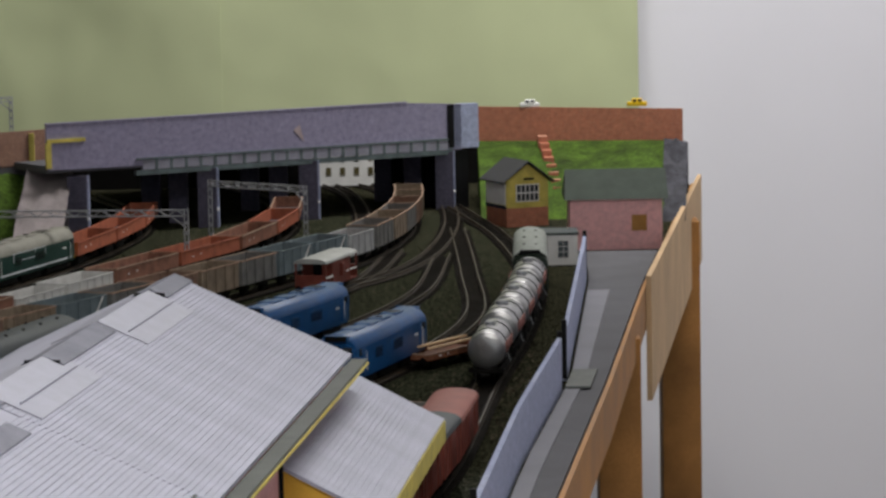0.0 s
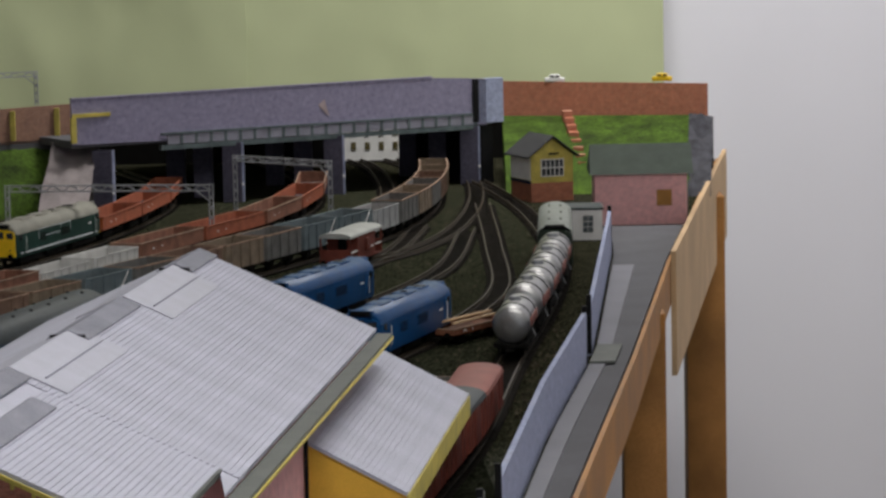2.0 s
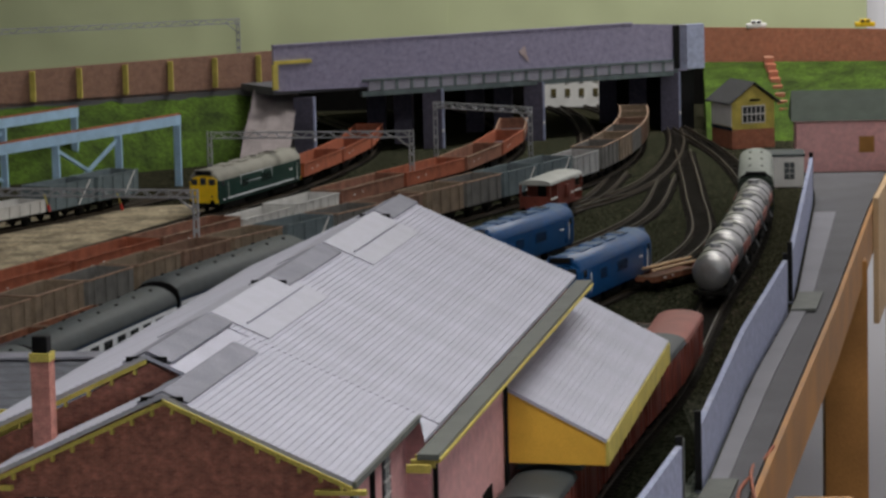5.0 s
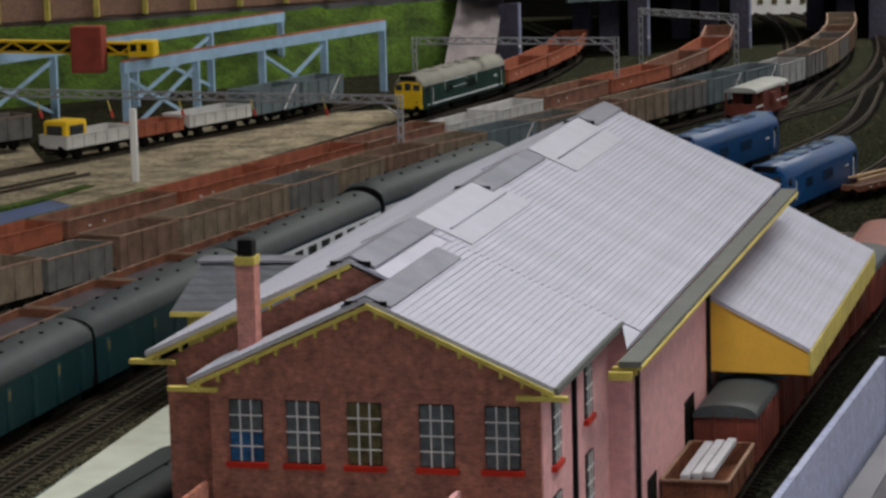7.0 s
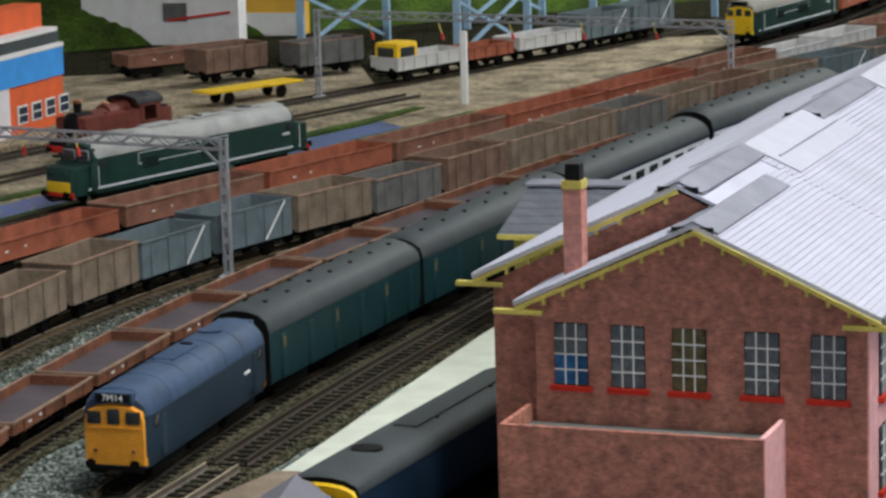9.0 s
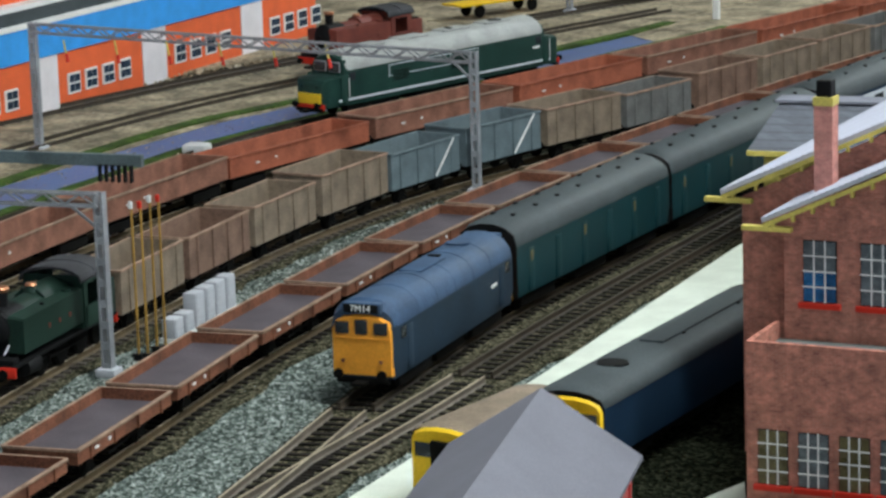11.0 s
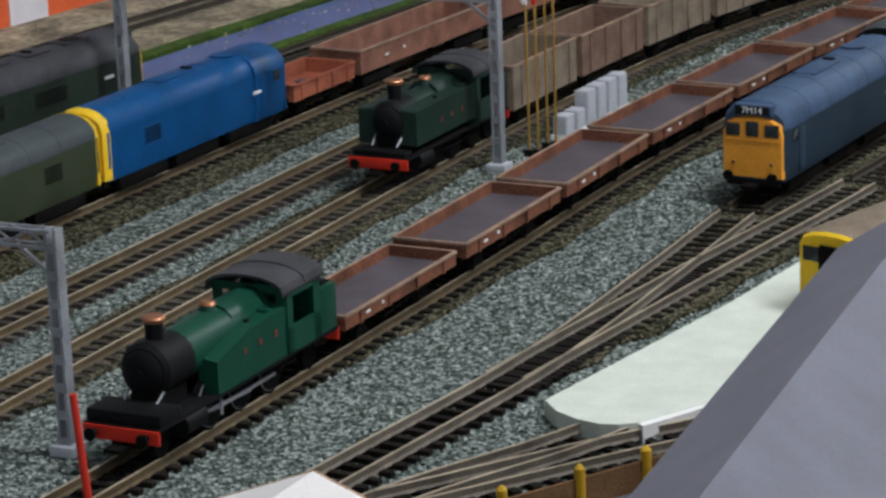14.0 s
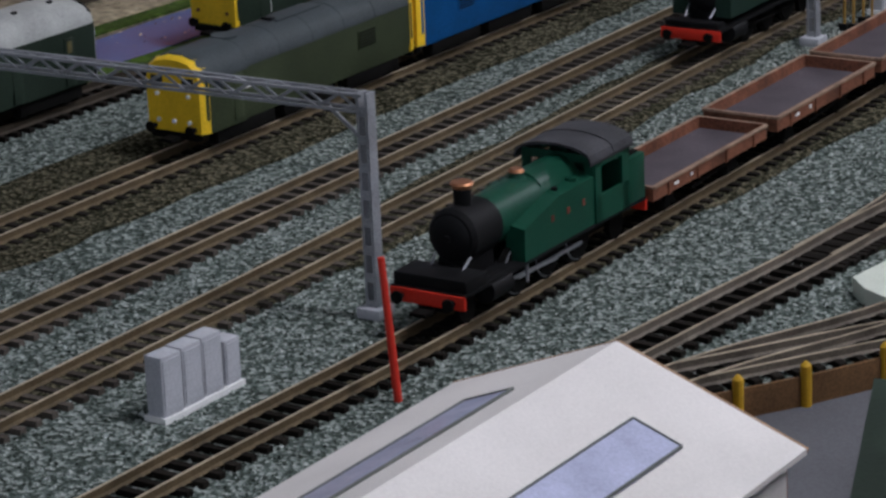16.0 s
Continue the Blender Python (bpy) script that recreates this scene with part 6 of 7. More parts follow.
for fc in ((e[0], e[1], r[1], r[0]), (e[1], e[2], r[1]), (e[2], e[3], r[0], r[1]), (e[3], e[0], r[0]), (e[3], e[2], e[1], e[0])):
    bm.faces.new(fc)
part("roof", bm, mat("dark_green_felt", (0.06, 0.075, 0.062), 0.85), pk, smooth=False)
part("window", box(bm_new(), 0.2475, 3.747, 0.034, 0.019, 0.002, 0.02), mat("brown_shutter", (0.4, 0.2, 0.06), 0.7), pk, "brown boarded window", smooth=False)

sb = thing("signal_box", "yellow and white signal box with dark roof on a brick base", "signal box")
part("brick_base", box(bm_new(), 0.118, 4.08, 0.013, 0.062, 0.07, 0.026), BRICKO, sb, smooth=False)
part("upper_wall", box(bm_new(), 0.118, 4.08, 0.0445, 0.062, 0.07, 0.037), LEMON, sb, smooth=False)
g = [(0.087, 0.0628), (0.149, 0.0628), (0.118, 0.086)]
bm = bm_new()
loft(bm, [(4.0452, g), (4.1148, g)])
part("gable_wall", bm, LEMON, sb, smooth=False)
part("roof_slope", slab(bm_new(), [(0.118, 4.038, 0.09), (0.118, 4.122, 0.09), (0.08, 4.122, 0.062), (0.08, 4.038, 0.062)], 0.002), ROOFD, sb, smooth=False)
part("roof_slope", slab(bm_new(), [(0.118, 4.038, 0.09), (0.156, 4.038, 0.062), (0.156, 4.122, 0.062), (0.118, 4.122, 0.09)], 0.002), ROOFD, sb, smooth=False)
part("side_panel", box(bm_new(), 0.0865, 4.08, 0.045, 0.0015, 0.066, 0.03), WHITE, sb, smooth=False)
part("waist_band", box(bm_new(), 0.0865, 4.08, 0.027, 0.002, 0.07, 0.004), COACHB, sb, smooth=False)
win = part("window", box(bm_new(), 0.118, 4.0445, 0.046, 0.034, 0.0015, 0.024), WHITE, sb, smooth=False)
for i in range(5):
    for j in range(2):
        part("pane", box(bm_new(), 0.118 + (i - 2) * 0.0065, 4.0434, 0.0405 + j * 0.0115, 0.0048, 0.001, 0.0096), GLASS, win, smooth=False)
part("name_board", box(bm_new(), 0.12, 4.0438, 0.065, 0.015, 0.001, 0.0028), DARK, sb, "dark name board", smooth=False)
turn = Vector((0.09, 4.045, 0))
sb.matrix_basis = Matrix.Translation(turn) @ Matrix.Rotation(math.radians(22), 4, "Z") @ Matrix.Translation(-turn)
st2 = thing("stone_store", "small white store with two windows in front of the signal box", "store")
part("wall", box(bm_new(), 0.135, 3.62, 0.0185, 0.055, 0.06, 0.037), WHITE, st2, smooth=False)
for x in (0.12, 0.145):
    pane_window(st2, x, 3.5895, 0.0195, 0.012, 0.02, PANEGREY, rows=3, cols=2, sill=None)
part("roof", box(bm_new(), 0.135, 3.62, 0.038, 0.058, 0.063, 0.0025), ROOFG, st2, smooth=False)

# ---- bridge ----
PALEPANEL = mat("dim_girder_panel", (0.3, 0.3, 0.36), 0.8)
PIERP = brick_mat("brick_paper_slate", (0.1, 0.095, 0.135), (0.06, 0.06, 0.09), (0.14, 0.13, 0.17), var=0.35)
br = thing("road_bridge", "lilac brick-paper road bridge on square piers", "bridge")
BL, BR = Vector((-0.525, 3.98)), Vector((0.03, 4.33))
bd = (BR - BL).normalized()
bn = Vector((-bd.y, bd.x))


def bridge_pt(f, off, z):
    p = BL + (BR - BL) * f + bn * off
    return (p.x, p.y, z)


def bridge_slab(f0, f1, off0, off1, z0, z1):
    bm = bm_new()
    a = [bridge_pt(f0, off0, 0), bridge_pt(f1, off0, 0), bridge_pt(f1, off1, 0), bridge_pt(f0, off1, 0)]
    prism(bm, [(p[0], p[1]) for p in a], z0, z1)
    return bm


# the deck runs on unseen behind the parapets to darken the ground below
part("deck", bridge_slab(0, 1, 0.004, 0.55, 0.09, 0.1), TARMAC, br, smooth=False)
par = bm_new()
lo0, lo1, hi0, hi1 = 0.0945, 0.086, 0.155, 0.152
slab(par, [bridge_pt(0, 0, lo0), bridge_pt(1, 0, lo1), bridge_pt(1, 0, hi1), bridge_pt(0.86, 0, 0.1575), bridge_pt(0, 0, hi0)], 0.004, (bn.x, bn.y, 0))
pp = part("parapet", par, BRICKL, br, "lilac brick-paper parapet", smooth=False)
part("coping", beam(bm_new(), bridge_pt(0, 0.002, 0.1562), bridge_pt(0.86, 0.002, 0.1585), 0.006, 0.0022), BRICKL, pp, smooth=False)
part("torn_patch", slab(bm_new(), [bridge_pt(0.575, -0.0008, 0.128), bridge_pt(0.6, -0.0008, 0.112), bridge_pt(0.59, -0.0008, 0.136)], 0.0005, (bn.x, bn.y, 0)), mat("bare_card", (0.45, 0.36, 0.36), 0.85), pp, smooth=False)
part("yellow_rail", bridge_slab(0.0, 0.085, -0.0025, -0.0002, 0.131, 0.136), LEMON, pp, "yellow strip across the parapet", smooth=False)
part("yellow_post", bridge_slab(-0.004, 0.008, -0.0035, -0.0002, 0.097, 0.131), LEMON, pp, "yellow post", smooth=False)
bp2 = bm_new()
slab(bp2, [bridge_pt(0, 0.2, 0.09), bridge_pt(1, 0.2, 0.09), bridge_pt(1, 0.2, 0.125), bridge_pt(0, 0.2, 0.125)], 0.004, (bn.x, bn.y, 0))
part("parapet", bp2, BRICKL, br, smooth=False)
gd = part("girder", bridge_slab(0.2, 0.975, -0.0014, 0.006, 0.08, 0.0865), STEELD, br, "dark girder below the parapet", smooth=False)
part("girder_flange", bridge_slab(0.2, 0.975, -0.0024, -0.0002, 0.1005, 0.1035), STEELD, gd, smooth=False)
for i in range(22):
    f = 0.215 + i * 0.0345
    bm = bridge_slab(f, f + 0.0285, -0.0012, 0.0, 0.0875, 0.0998)
    part("girder_panel", bm, PALEPANEL, gd, smooth=False)
    part("girder_stiffener", bridge_slab(f + 0.0285, f + 0.0345, -0.002, 0.0, 0.0865, 0.1005), STEELD, gd, smooth=False)
for f in (0.075, 0.375, 0.62, 0.965):
    for off in (0.012, 0.1, 0.185):
        bm = bm_new()
        c = bridge_pt(f, off, 0)
        box(bm, c[0], c[1], 0.042, 0.026, 0.024, 0.084)
        pr = part("pier", bm, PIERP, br, "dark slate-blue pier", smooth=False)
        if off < 0.05:
            part("pier_strip", box(bm_new(), c[0] + 0.014, c[1] - 0.003, 0.042, 0.003, 0.012, 0.084), BRICKB, pr, smooth=False)
            part("pier_lamp", rod(bm_new(), (c[0] + 0.014, c[1] - 0.0085, 0.026), (c[0] + 0.014, c[1] - 0.0115, 0.026), 0.0022, 0.0012, 10), WHITE, pr, "small white lamp")
part("end_post", bridge_slab(0.964, 0.978, -0.003, 0.006, 0.09, 0.152), DARK, br, smooth=False)
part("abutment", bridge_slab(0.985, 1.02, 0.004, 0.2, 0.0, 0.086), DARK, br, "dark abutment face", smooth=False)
part("end_pilaster", bridge_slab(0.979, 1.045, 0.0, 0.012, 0.088, 0.152), BRICKB, br, "pale blue end pilaster", smooth=False)
# added black board: its colour stands in for the shade under the bridge
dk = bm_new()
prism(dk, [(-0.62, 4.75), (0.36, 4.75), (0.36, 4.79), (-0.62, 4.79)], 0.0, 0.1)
setting("dark_backing", dk, BLACK, "black board added to stand in for deep shade under the bridge", "backing board")
far = thing("terrace", "white printed building seen under the bridge", "building")
part("wall", box(bm_new(), -0.135, 4.72, 0.034, 0.16, 0.02, 0.062), WHITE, far, smooth=False)
for i in range(7):
    for j in range(2):
        part("window", box(bm_new(), -0.2 + i * 0.022, 4.7095, 0.026 + j * 0.022, 0.008, 0.001, 0.012), PANEOL, far, smooth=False)

# bank and wall to the east of the bridge
ew = thing("retaining_wall", "orange brick-paper wall with a lumpy grass bank below", "wall")
part("brick_wall", slab(bm_new(), [(0.05, 4.52, 0.08), (0.362, 4.472, 0.082), (0.362, 4.472, 0.13), (0.05, 4.52, 0.136)], 0.004, (0.1, 1, 0)), BRICKO, ew, smooth=False)


def hill(x0, x1, yf, yb, zt, n, material, label, lumpy=0.006, name="grass_bank"):
    """A lumpy slope that rises from front to back between two ends."""
    bm, m = bm_new(), 14
    vs = []
    for i in range(n + 1):
        f = i / n
        col = []
        for j in range(m + 1):
            g = j / m
            x = x0[0] + (x1[0] - x0[0]) * f
            y = (yf[0] * (1 - f) + yf[1] * f) * (1 - g) + (yb[0] * (1 - f) + yb[1] * f) * g
            xx = x + (x0[1] * (1 - f) + x1[1] * f) * g
            z = (zt[0] * (1 - f) + zt[1] * f) * (g ** 0.8)
            d = lumpy * (noise.noise((x * 30, y * 30, 1.7)) + 0.6 * noise.noise((x * 80, y * 80, 4.1))) * (0 < j < m)
            col.append(bm.verts.new((xx, y - abs(d), z + d)))
        vs.append(col)
    for i in range(n):
        for j in range(m):
            bm.faces.new((vs[i][j], vs[i + 1][j], vs[i + 1][j + 1], vs[i][j + 1]))
    lo = [bm.verts.new((vs[i][m].co.x, vs[i][m].co.y, 0)) for i in range(n + 1)]
    for i in range(n):
        bm.faces.new((vs[i][m], vs[i + 1][m], lo[i + 1], lo[i]))
    return setting(name, bm, material, label, "grass bank", smooth=True)


hill((0.055, 0.0), (0.312, 0.03), (4.18, 4.1), (4.515, 4.465), (0.084, 0.084), 40, GRASS, "bright green lumpy grass bank below the brick wall")
st = thing("bank_steps", "narrow orange brick-paper steps down the grass bank", "steps")
for k in range(9):
    part("step", box(bm_new(), 0.152 + 0.002 * k, 4.48 - 0.03 * k, 0.0845 - 0.0082 * k, 0.014, 0.034, 0.016), BRICKO, st, smooth=False)
hill((0.302, 0.03), (0.334, 0.034), (4.09, 4.09), (4.45, 4.45), (0.088, 0.082), 8, mat("dark_rock", (0.055, 0.055, 0.065), 0.9, var=0.5), "dark broken rock at the end of the bank", 0.014, "rock_bank")
hill((-1.9, 0.0), (-0.52, 0.0), (2.85, 4.03), (3.1, 4.13), (0.085, 0.092), 80, GRASS, "long bright green grass bank below the road wall", 0.005)
hill((-0.56, 0.0), (-0.5, 0.0), (3.86, 3.93), (4.06, 4.04), (0.1, 0.09), 10, ROCK, "grey rock facing beside the bridge", 0.01, "rock_bank")
for x, c in ((0.135, WHITE), (0.295, YELLOWB)):
    v = thing("model_car", "tiny white car on the wall" if c is WHITE else "tiny yellow car on the wall", "car")
    y = 4.52 - 0.154 * (x - 0.05)
    part("body", box(bm_new(), x, y + 0.006, 0.1375, 0.03, 0.012, 0.007, 0.002), c, v)
    part("cabin", box(bm_new(), x, y + 0.006, 0.1425, 0.016, 0.011, 0.006, 0.002), c, v)
    for dx in (-0.004, 0.004):
        part("window", box(bm_new(), x + dx, y - 0.0001, 0.143, 0.005, 0.001, 0.003), GLASS, v)

# road wall with yellow posts west of the bridge
rw = thing("road_wall", "brown brick-paper road wall with yellow posts", "wall")
RA, RB = Vector((-1.9, 3.12)), Vector((-0.54, 4.1))


def road_pt(f, off=0.0):
    d = (RB - RA).normalized()
    p = RA + (RB - RA) * f + Vector((-d.y, d.x)) * off
    return p


a, b = road_pt(0), road_pt(1)
part("panel", slab(bm_new(), [(a.x, a.y, 0.085), (b.x, b.y, 0.092), (b.x, b.y, 0.142), (a.x, a.y, 0.12)], 0.004, (-0.58, 0.81, 0)), brick_mat("brick_paper_brown", (0.3, 0.17, 0.12), (0.22, 0.12, 0.09), (0.34, 0.24, 0.2)), rw, smooth=False)
for i in range(25):
    p = road_pt(0.02 + i * 0.0402, -0.003)
    z = 0.086 + 0.007 * i / 25
    part("post", box(bm_new(), p.x, p.y, z + 0.02 + 0.005 * i / 25, 0.007, 0.005, 0.04, 0.0006), LEMON, rw, "yellow post", smooth=False)
c0, c1 = road_pt(0, 0.1), road_pt(1, 0.1)
setting("road", prism(bm_new(), [tuple(a), tuple(b), tuple(c1), tuple(c0)], 0.08, 0.095), TARMAC, "grey road on the embankment")
vn = thing("model_van", "small dark van on the embankment road", "van")
p = road_pt(0.72, 0.03)
part("body", box(bm_new(), p.x, p.y, 0.117, 0.05, 0.022, 0.02, 0.003), DARK, vn)
part("cab", box(bm_new(), p.x + 0.02, p.y, 0.131, 0.018, 0.02, 0.01, 0.003), DARK, vn)
part("bonnet", box(bm_new(), p.x - 0.03, p.y, 0.111, 0.016, 0.02, 0.01, 0.003), DARK, vn)
for dx in (-0.016, 0.016):
    part("wheel", rod(bm_new(), (p.x + dx, p.y - 0.012, 0.103), (p.x + dx, p.y + 0.012, 0.103), 0.006), BLACK, vn)

# ---- platform and road on the east side ----
bm = prism(bm_new(), [(-0.5194, 1.0905), (-0.4985, 1.25), (-0.4775, 1.5), (-0.4535, 1.82), (-0.42, 2.15), (-0.395, 2.14), (-0.425, 1.72), (-0.46, 1.45), (-0.468, 1.27), (-0.42, 1.24), (-0.415, 1.19), (-0.4528, 1.1142), (-0.4611, 1.0969), (-0.4708, 1.0778), (-0.4776, 1.0729), (-0.4856, 1.0706), (-0.497, 1.0731), (-0.509, 1.0794)], 0.0, 0.008)
setting("platform", bm, CREAM, "cream card platform between the tracks", "platform")
setting("platform_edging", slab(bm_new(), [(-0.4705, 1.0765, 0.0082), (-0.424, 1.17, 0.0082), (-0.4225, 1.169, 0.0082), (-0.467, 1.0735, 0.0082)], 0.008), WHITE, "white card edging strip of the platform", "edging")
bm = prism(bm_new(), [(-0.36, 1.215), (-0.3, 1.215), (-0.3035, 1.2377), (-0.3128, 1.281), (-0.3275, 1.3356), (-0.3376, 1.311), (-0.3551, 1.247)], 0.0, 0.004)
setting("dock_paving", bm, CREAM, "cream card paving by the shed", "paving")


def road_x(y):
    return float(np.interp(y, [0.8, 1.64, 1.81, 1.89, 2.26, 2.62, 2.7, 3.44, 3.72], [-0.15, -0.02, 0.0065, 0.0185, 0.057, 0.1035, 0.112, 0.166, 0.172]))


ys = [0.8 + 0.1 * i for i in range(30)]
setting("road_east", prism(bm_new(), [(road_x(y) + 0.003, y) for y in ys] + [(edge_x(y) - 0.002, y) for y in reversed(ys)], 0.0, 0.004), TARMAC, "grey printed roadway along the baseboard edge", "road")
setting("pavement_east", prism(bm_new(), [(road_x(y) + 0.004, y) for y in ys[:-4]] + [(road_x(y) * 0.55 + edge_x(y) * 0.45, y) for y in reversed(ys[:-4])], 0.004, 0.0055), PAVE, "pale paving strip beside the road wall", "pavement")
for y0, y1, z in ((0.9, 1.808, 0.044), (1.89, 2.62, 0.044), (2.68, 3.45, 0.046)):
    wl = thing("road_wall_panel", "pale blue brick-paper wall panel along the road", "wall panel", "road wall panels")
    n = 14
    bm = bm_new()
    top = [(road_x(y0 + (y1 - y0) * i / n), y0 + (y1 - y0) * i / n) for i in range(n + 1)]
    rows = []
    for i, (x, y) in enumerate(top):
        zz = z + 0.004 * i / n
        rows.append([bm.verts.new(c) for c in ((x, y, 0.0), (x, y, zz), (x - 0.004, y, zz), (x - 0.004, y, 0.0))])
    for r, q in zip(rows, rows[1:]):
        for i in range(4):
            bm.faces.new((r[i], r[(i + 1) % 4], q[(i + 1) % 4], q[i]))
    bm.faces.new(rows[0])
    bm.faces.new(rows[-1])
    part("panel", bm, BRICKB, wl, smooth=False)
    for yy in (y0, y1):
        part("gate_post", box(bm_new(), road_x(yy) - 0.002, yy, (z + 0.012) / 2, 0.0046, 0.003, z + 0.008, 0.0005), DARK, wl, smooth=False)
    part("gate_return", slab(bm_new(), [(road_x(y1) - 0.004, y1 + 0.002, 0.0), (road_x(y1) - 0.004, y1 + 0.002, z - 0.003), (road_x(y1) + 0.0015, y1 + 0.058, z - 0.003), (road_x(y1) + 0.0015, y1 + 0.058, 0.0)], 0.0015, (-1, 0, 0)), GUTTER, wl, "grey-green return board", smooth=False)
for ya, yb in ((1.81, 1.9), (2.6, 2.7)):
    setting("dark_crossing", prism(bm_new(), [(road_x(ya) + 0.004, ya), (edge_x(ya) - 0.012, ya), (edge_x(yb) - 0.012, yb), (road_x(yb) + 0.004, yb)], 0.0055, 0.0075), GUTTER, "darker patch across the road", "road patch")


def cable(name, pts, r, material, label):
    cu = bpy.data.curves.new(name, "CURVE")
    cu.dimensions, cu.bevel_depth, cu.bevel_resolution = "3D", r, 2
    sp = cu.splines.new("POLY")
    pth = [Vector(q) for q in pts]
    sp.points.add(len(pth) - 1)
    for k, q in enumerate(pth):
        sp.points[k].co = (*q, 1)
    cu.materials.append(material)
    tmp = bpy.data.objects.new(name, cu)
    scene.collection.objects.link(tmp)
    bpy.context.view_layer.update()
    me = bpy.data.meshes.new_from_object(tmp.evaluated_get(bpy.context.evaluated_depsgraph_get()))
    bpy.data.objects.remove(tmp)
    return tagged(new(name, me), label, "cable")


for k in range(2):
    cable("orange_cable", [(edge_x(1.55 + 0.02 * i) + 0.004 + 0.012 * math.sin(i * 0.22 + k), 1.55 + 0.02 * i, 0.006 + 0.004 * math.sin(i * 0.5 + k)) for i in range(24)], 0.0012, ORANGE, "thin orange cable lying along the board edge")

# ---- overhead gantries ----
def gantry(x0, y0, x1, y1, z, label, far_post=True, deep=0.008):
    """A lattice beam between two channel posts on concrete feet."""
    t = thing("line_gantry", label, "gantry", "overhead line gantries")
    a, b = Vector((x0, y0)), Vector((x1, y1))
    d = (b - a).normalized()
    for q in ([a, b] if far_post else [a]):
        p = part("post", box(box(bm_new(), q.x - 0.0022, q.y, z / 2, 0.0012, 0.006, z), q.x + 0.0022, q.y, z / 2, 0.0012, 0.006, z), STEEL, t, smooth=False)
        k = int(z / 0.012)
        for i in range(k):
            part("batten_plate", box(bm_new(), q.x, q.y - 0.0025, 0.006 + i * 0.012, 0.0056, 0.0008, 0.004), STEEL, p, smooth=False)
        part("foot", box(bm_new(), q.x, q.y, 0.0025, 0.012, 0.012, 0.005, 0.0012), CONC, p)
    ln = (b - a).length
    bms = bm_new()
    for zz in (z - 0.001, z - deep):
        for off in (-0.0028, 0.0028):
            nn = Vector((-d.y, d.x)) * off
            beam(bms, (a.x + nn.x, a.y + nn.y, zz), (b.x + nn.x, b.y + nn.y, zz), 0.0012, 0.0012)
    chord = part("beam", bms, STEEL, t, smooth=False)
    n = max(6, int(ln / 0.011))
    for off in (-0.0028, 0.0028):
        nn = Vector((-d.y, d.x)) * off
        lat = bm_new()
        for i in range(n):
            p, q = a + (b - a) * (i / n), a + (b - a) * ((i + 1) / n)
            z0, z1 = (z - 0.001, z - deep) if i % 2 else (z - deep, z - 0.001)
            beam(lat, (p.x + nn.x, p.y + nn.y, z0), (q.x + nn.x, q.y + nn.y, z1), 0.0008, 0.0009)
        part("lattice", lat, STEEL, chord, smooth=False)
    top = bm_new()
    for i in range(n):
        p, q = a + (b - a) * (i / n), a + (b - a) * ((i + 1) / n)
        nn = Vector((-d.y, d.x)) * 0.0028 * (1 if i % 2 else -1)
        beam(top, (p.x + nn.x, p.y + nn.y, z - 0.001), (q.x - nn.x, q.y - nn.y, z - 0.001), 0.0008, 0.0008)
    part("top_lattice", top, STEEL, chord, smooth=False)
    part("knee_brace", beam(bm_new(), (a.x, a.y, z - 0.022), (a.x + d.x * 0.018, a.y + d.y * 0.018, z - deep), 0.0014, 0.0014), STEEL, t, smooth=False)
    return t


def droppers(t, x0, x1, y, z, n, material=LEMON):
    for i in range(n):
        x = x0 + (x1 - x0) * (i + 0.5) / n
        part("insulator_arm", rod(bm_new(), (x, y, z), (x + 0.006, y - 0.006, z - 0.016), 0.0007, seg=6), material, t)
        part("insulator", rod(bm_new(), (x + 0.004, y - 0.004, z - 0.01), (x + 0.006, y - 0.006, z - 0.016), 0.0014, seg=8), RED, t)


ge = gantry(-0.686, 0.977, -1.0, 0.966, 0.098, "grey lattice gantry with slotted posts over the main lines")
gd2 = gantry(-0.7235, 1.468, -0.97, 1.466, 0.105, "grey lattice gantry carrying a deep grey-green girder")
bm = box(bm_new(), -0.86, 1.55, 0.107, 0.25, 0.004, 0.007)
part("deep_girder", bm, STEELD, gd2, "grey-green plate girder", smooth=False)
for i in range(6):
    part("signal_bracket", box(bm_new(), -0.74 - 0.004 * i, 1.545, 0.1, 0.0012, 0.003, 0.01), DARK, gd2, smooth=False)
gc = gantry(-0.6865, 2.005, -1.09, 2.11, 0.104, "grey lattice gantry with red insulators on yellow arms")
droppers(gc, -0.8, -1.06, 2.06, 0.098, 6)
gb = gantry(-0.4545, 2.84, -0.9, 2.94, 0.094, "grey lattice gantry by the sandy ground")
droppers(gb, -0.5, -0.86, 2.87, 0.088, 5)
ga = gantry(-0.3035, 3.53, -0.55, 3.56, 0.082, "plain grey gantry near the bridge")
gx = gantry(-0.172, 3.75, -0.3, 3.86, 0.088, "grey gantry in front of the bridge piers")
gy = gantry(-0.66, 4.6, -1.2, 4.35, 0.16, "grey gantry standing beyond the embankment road")

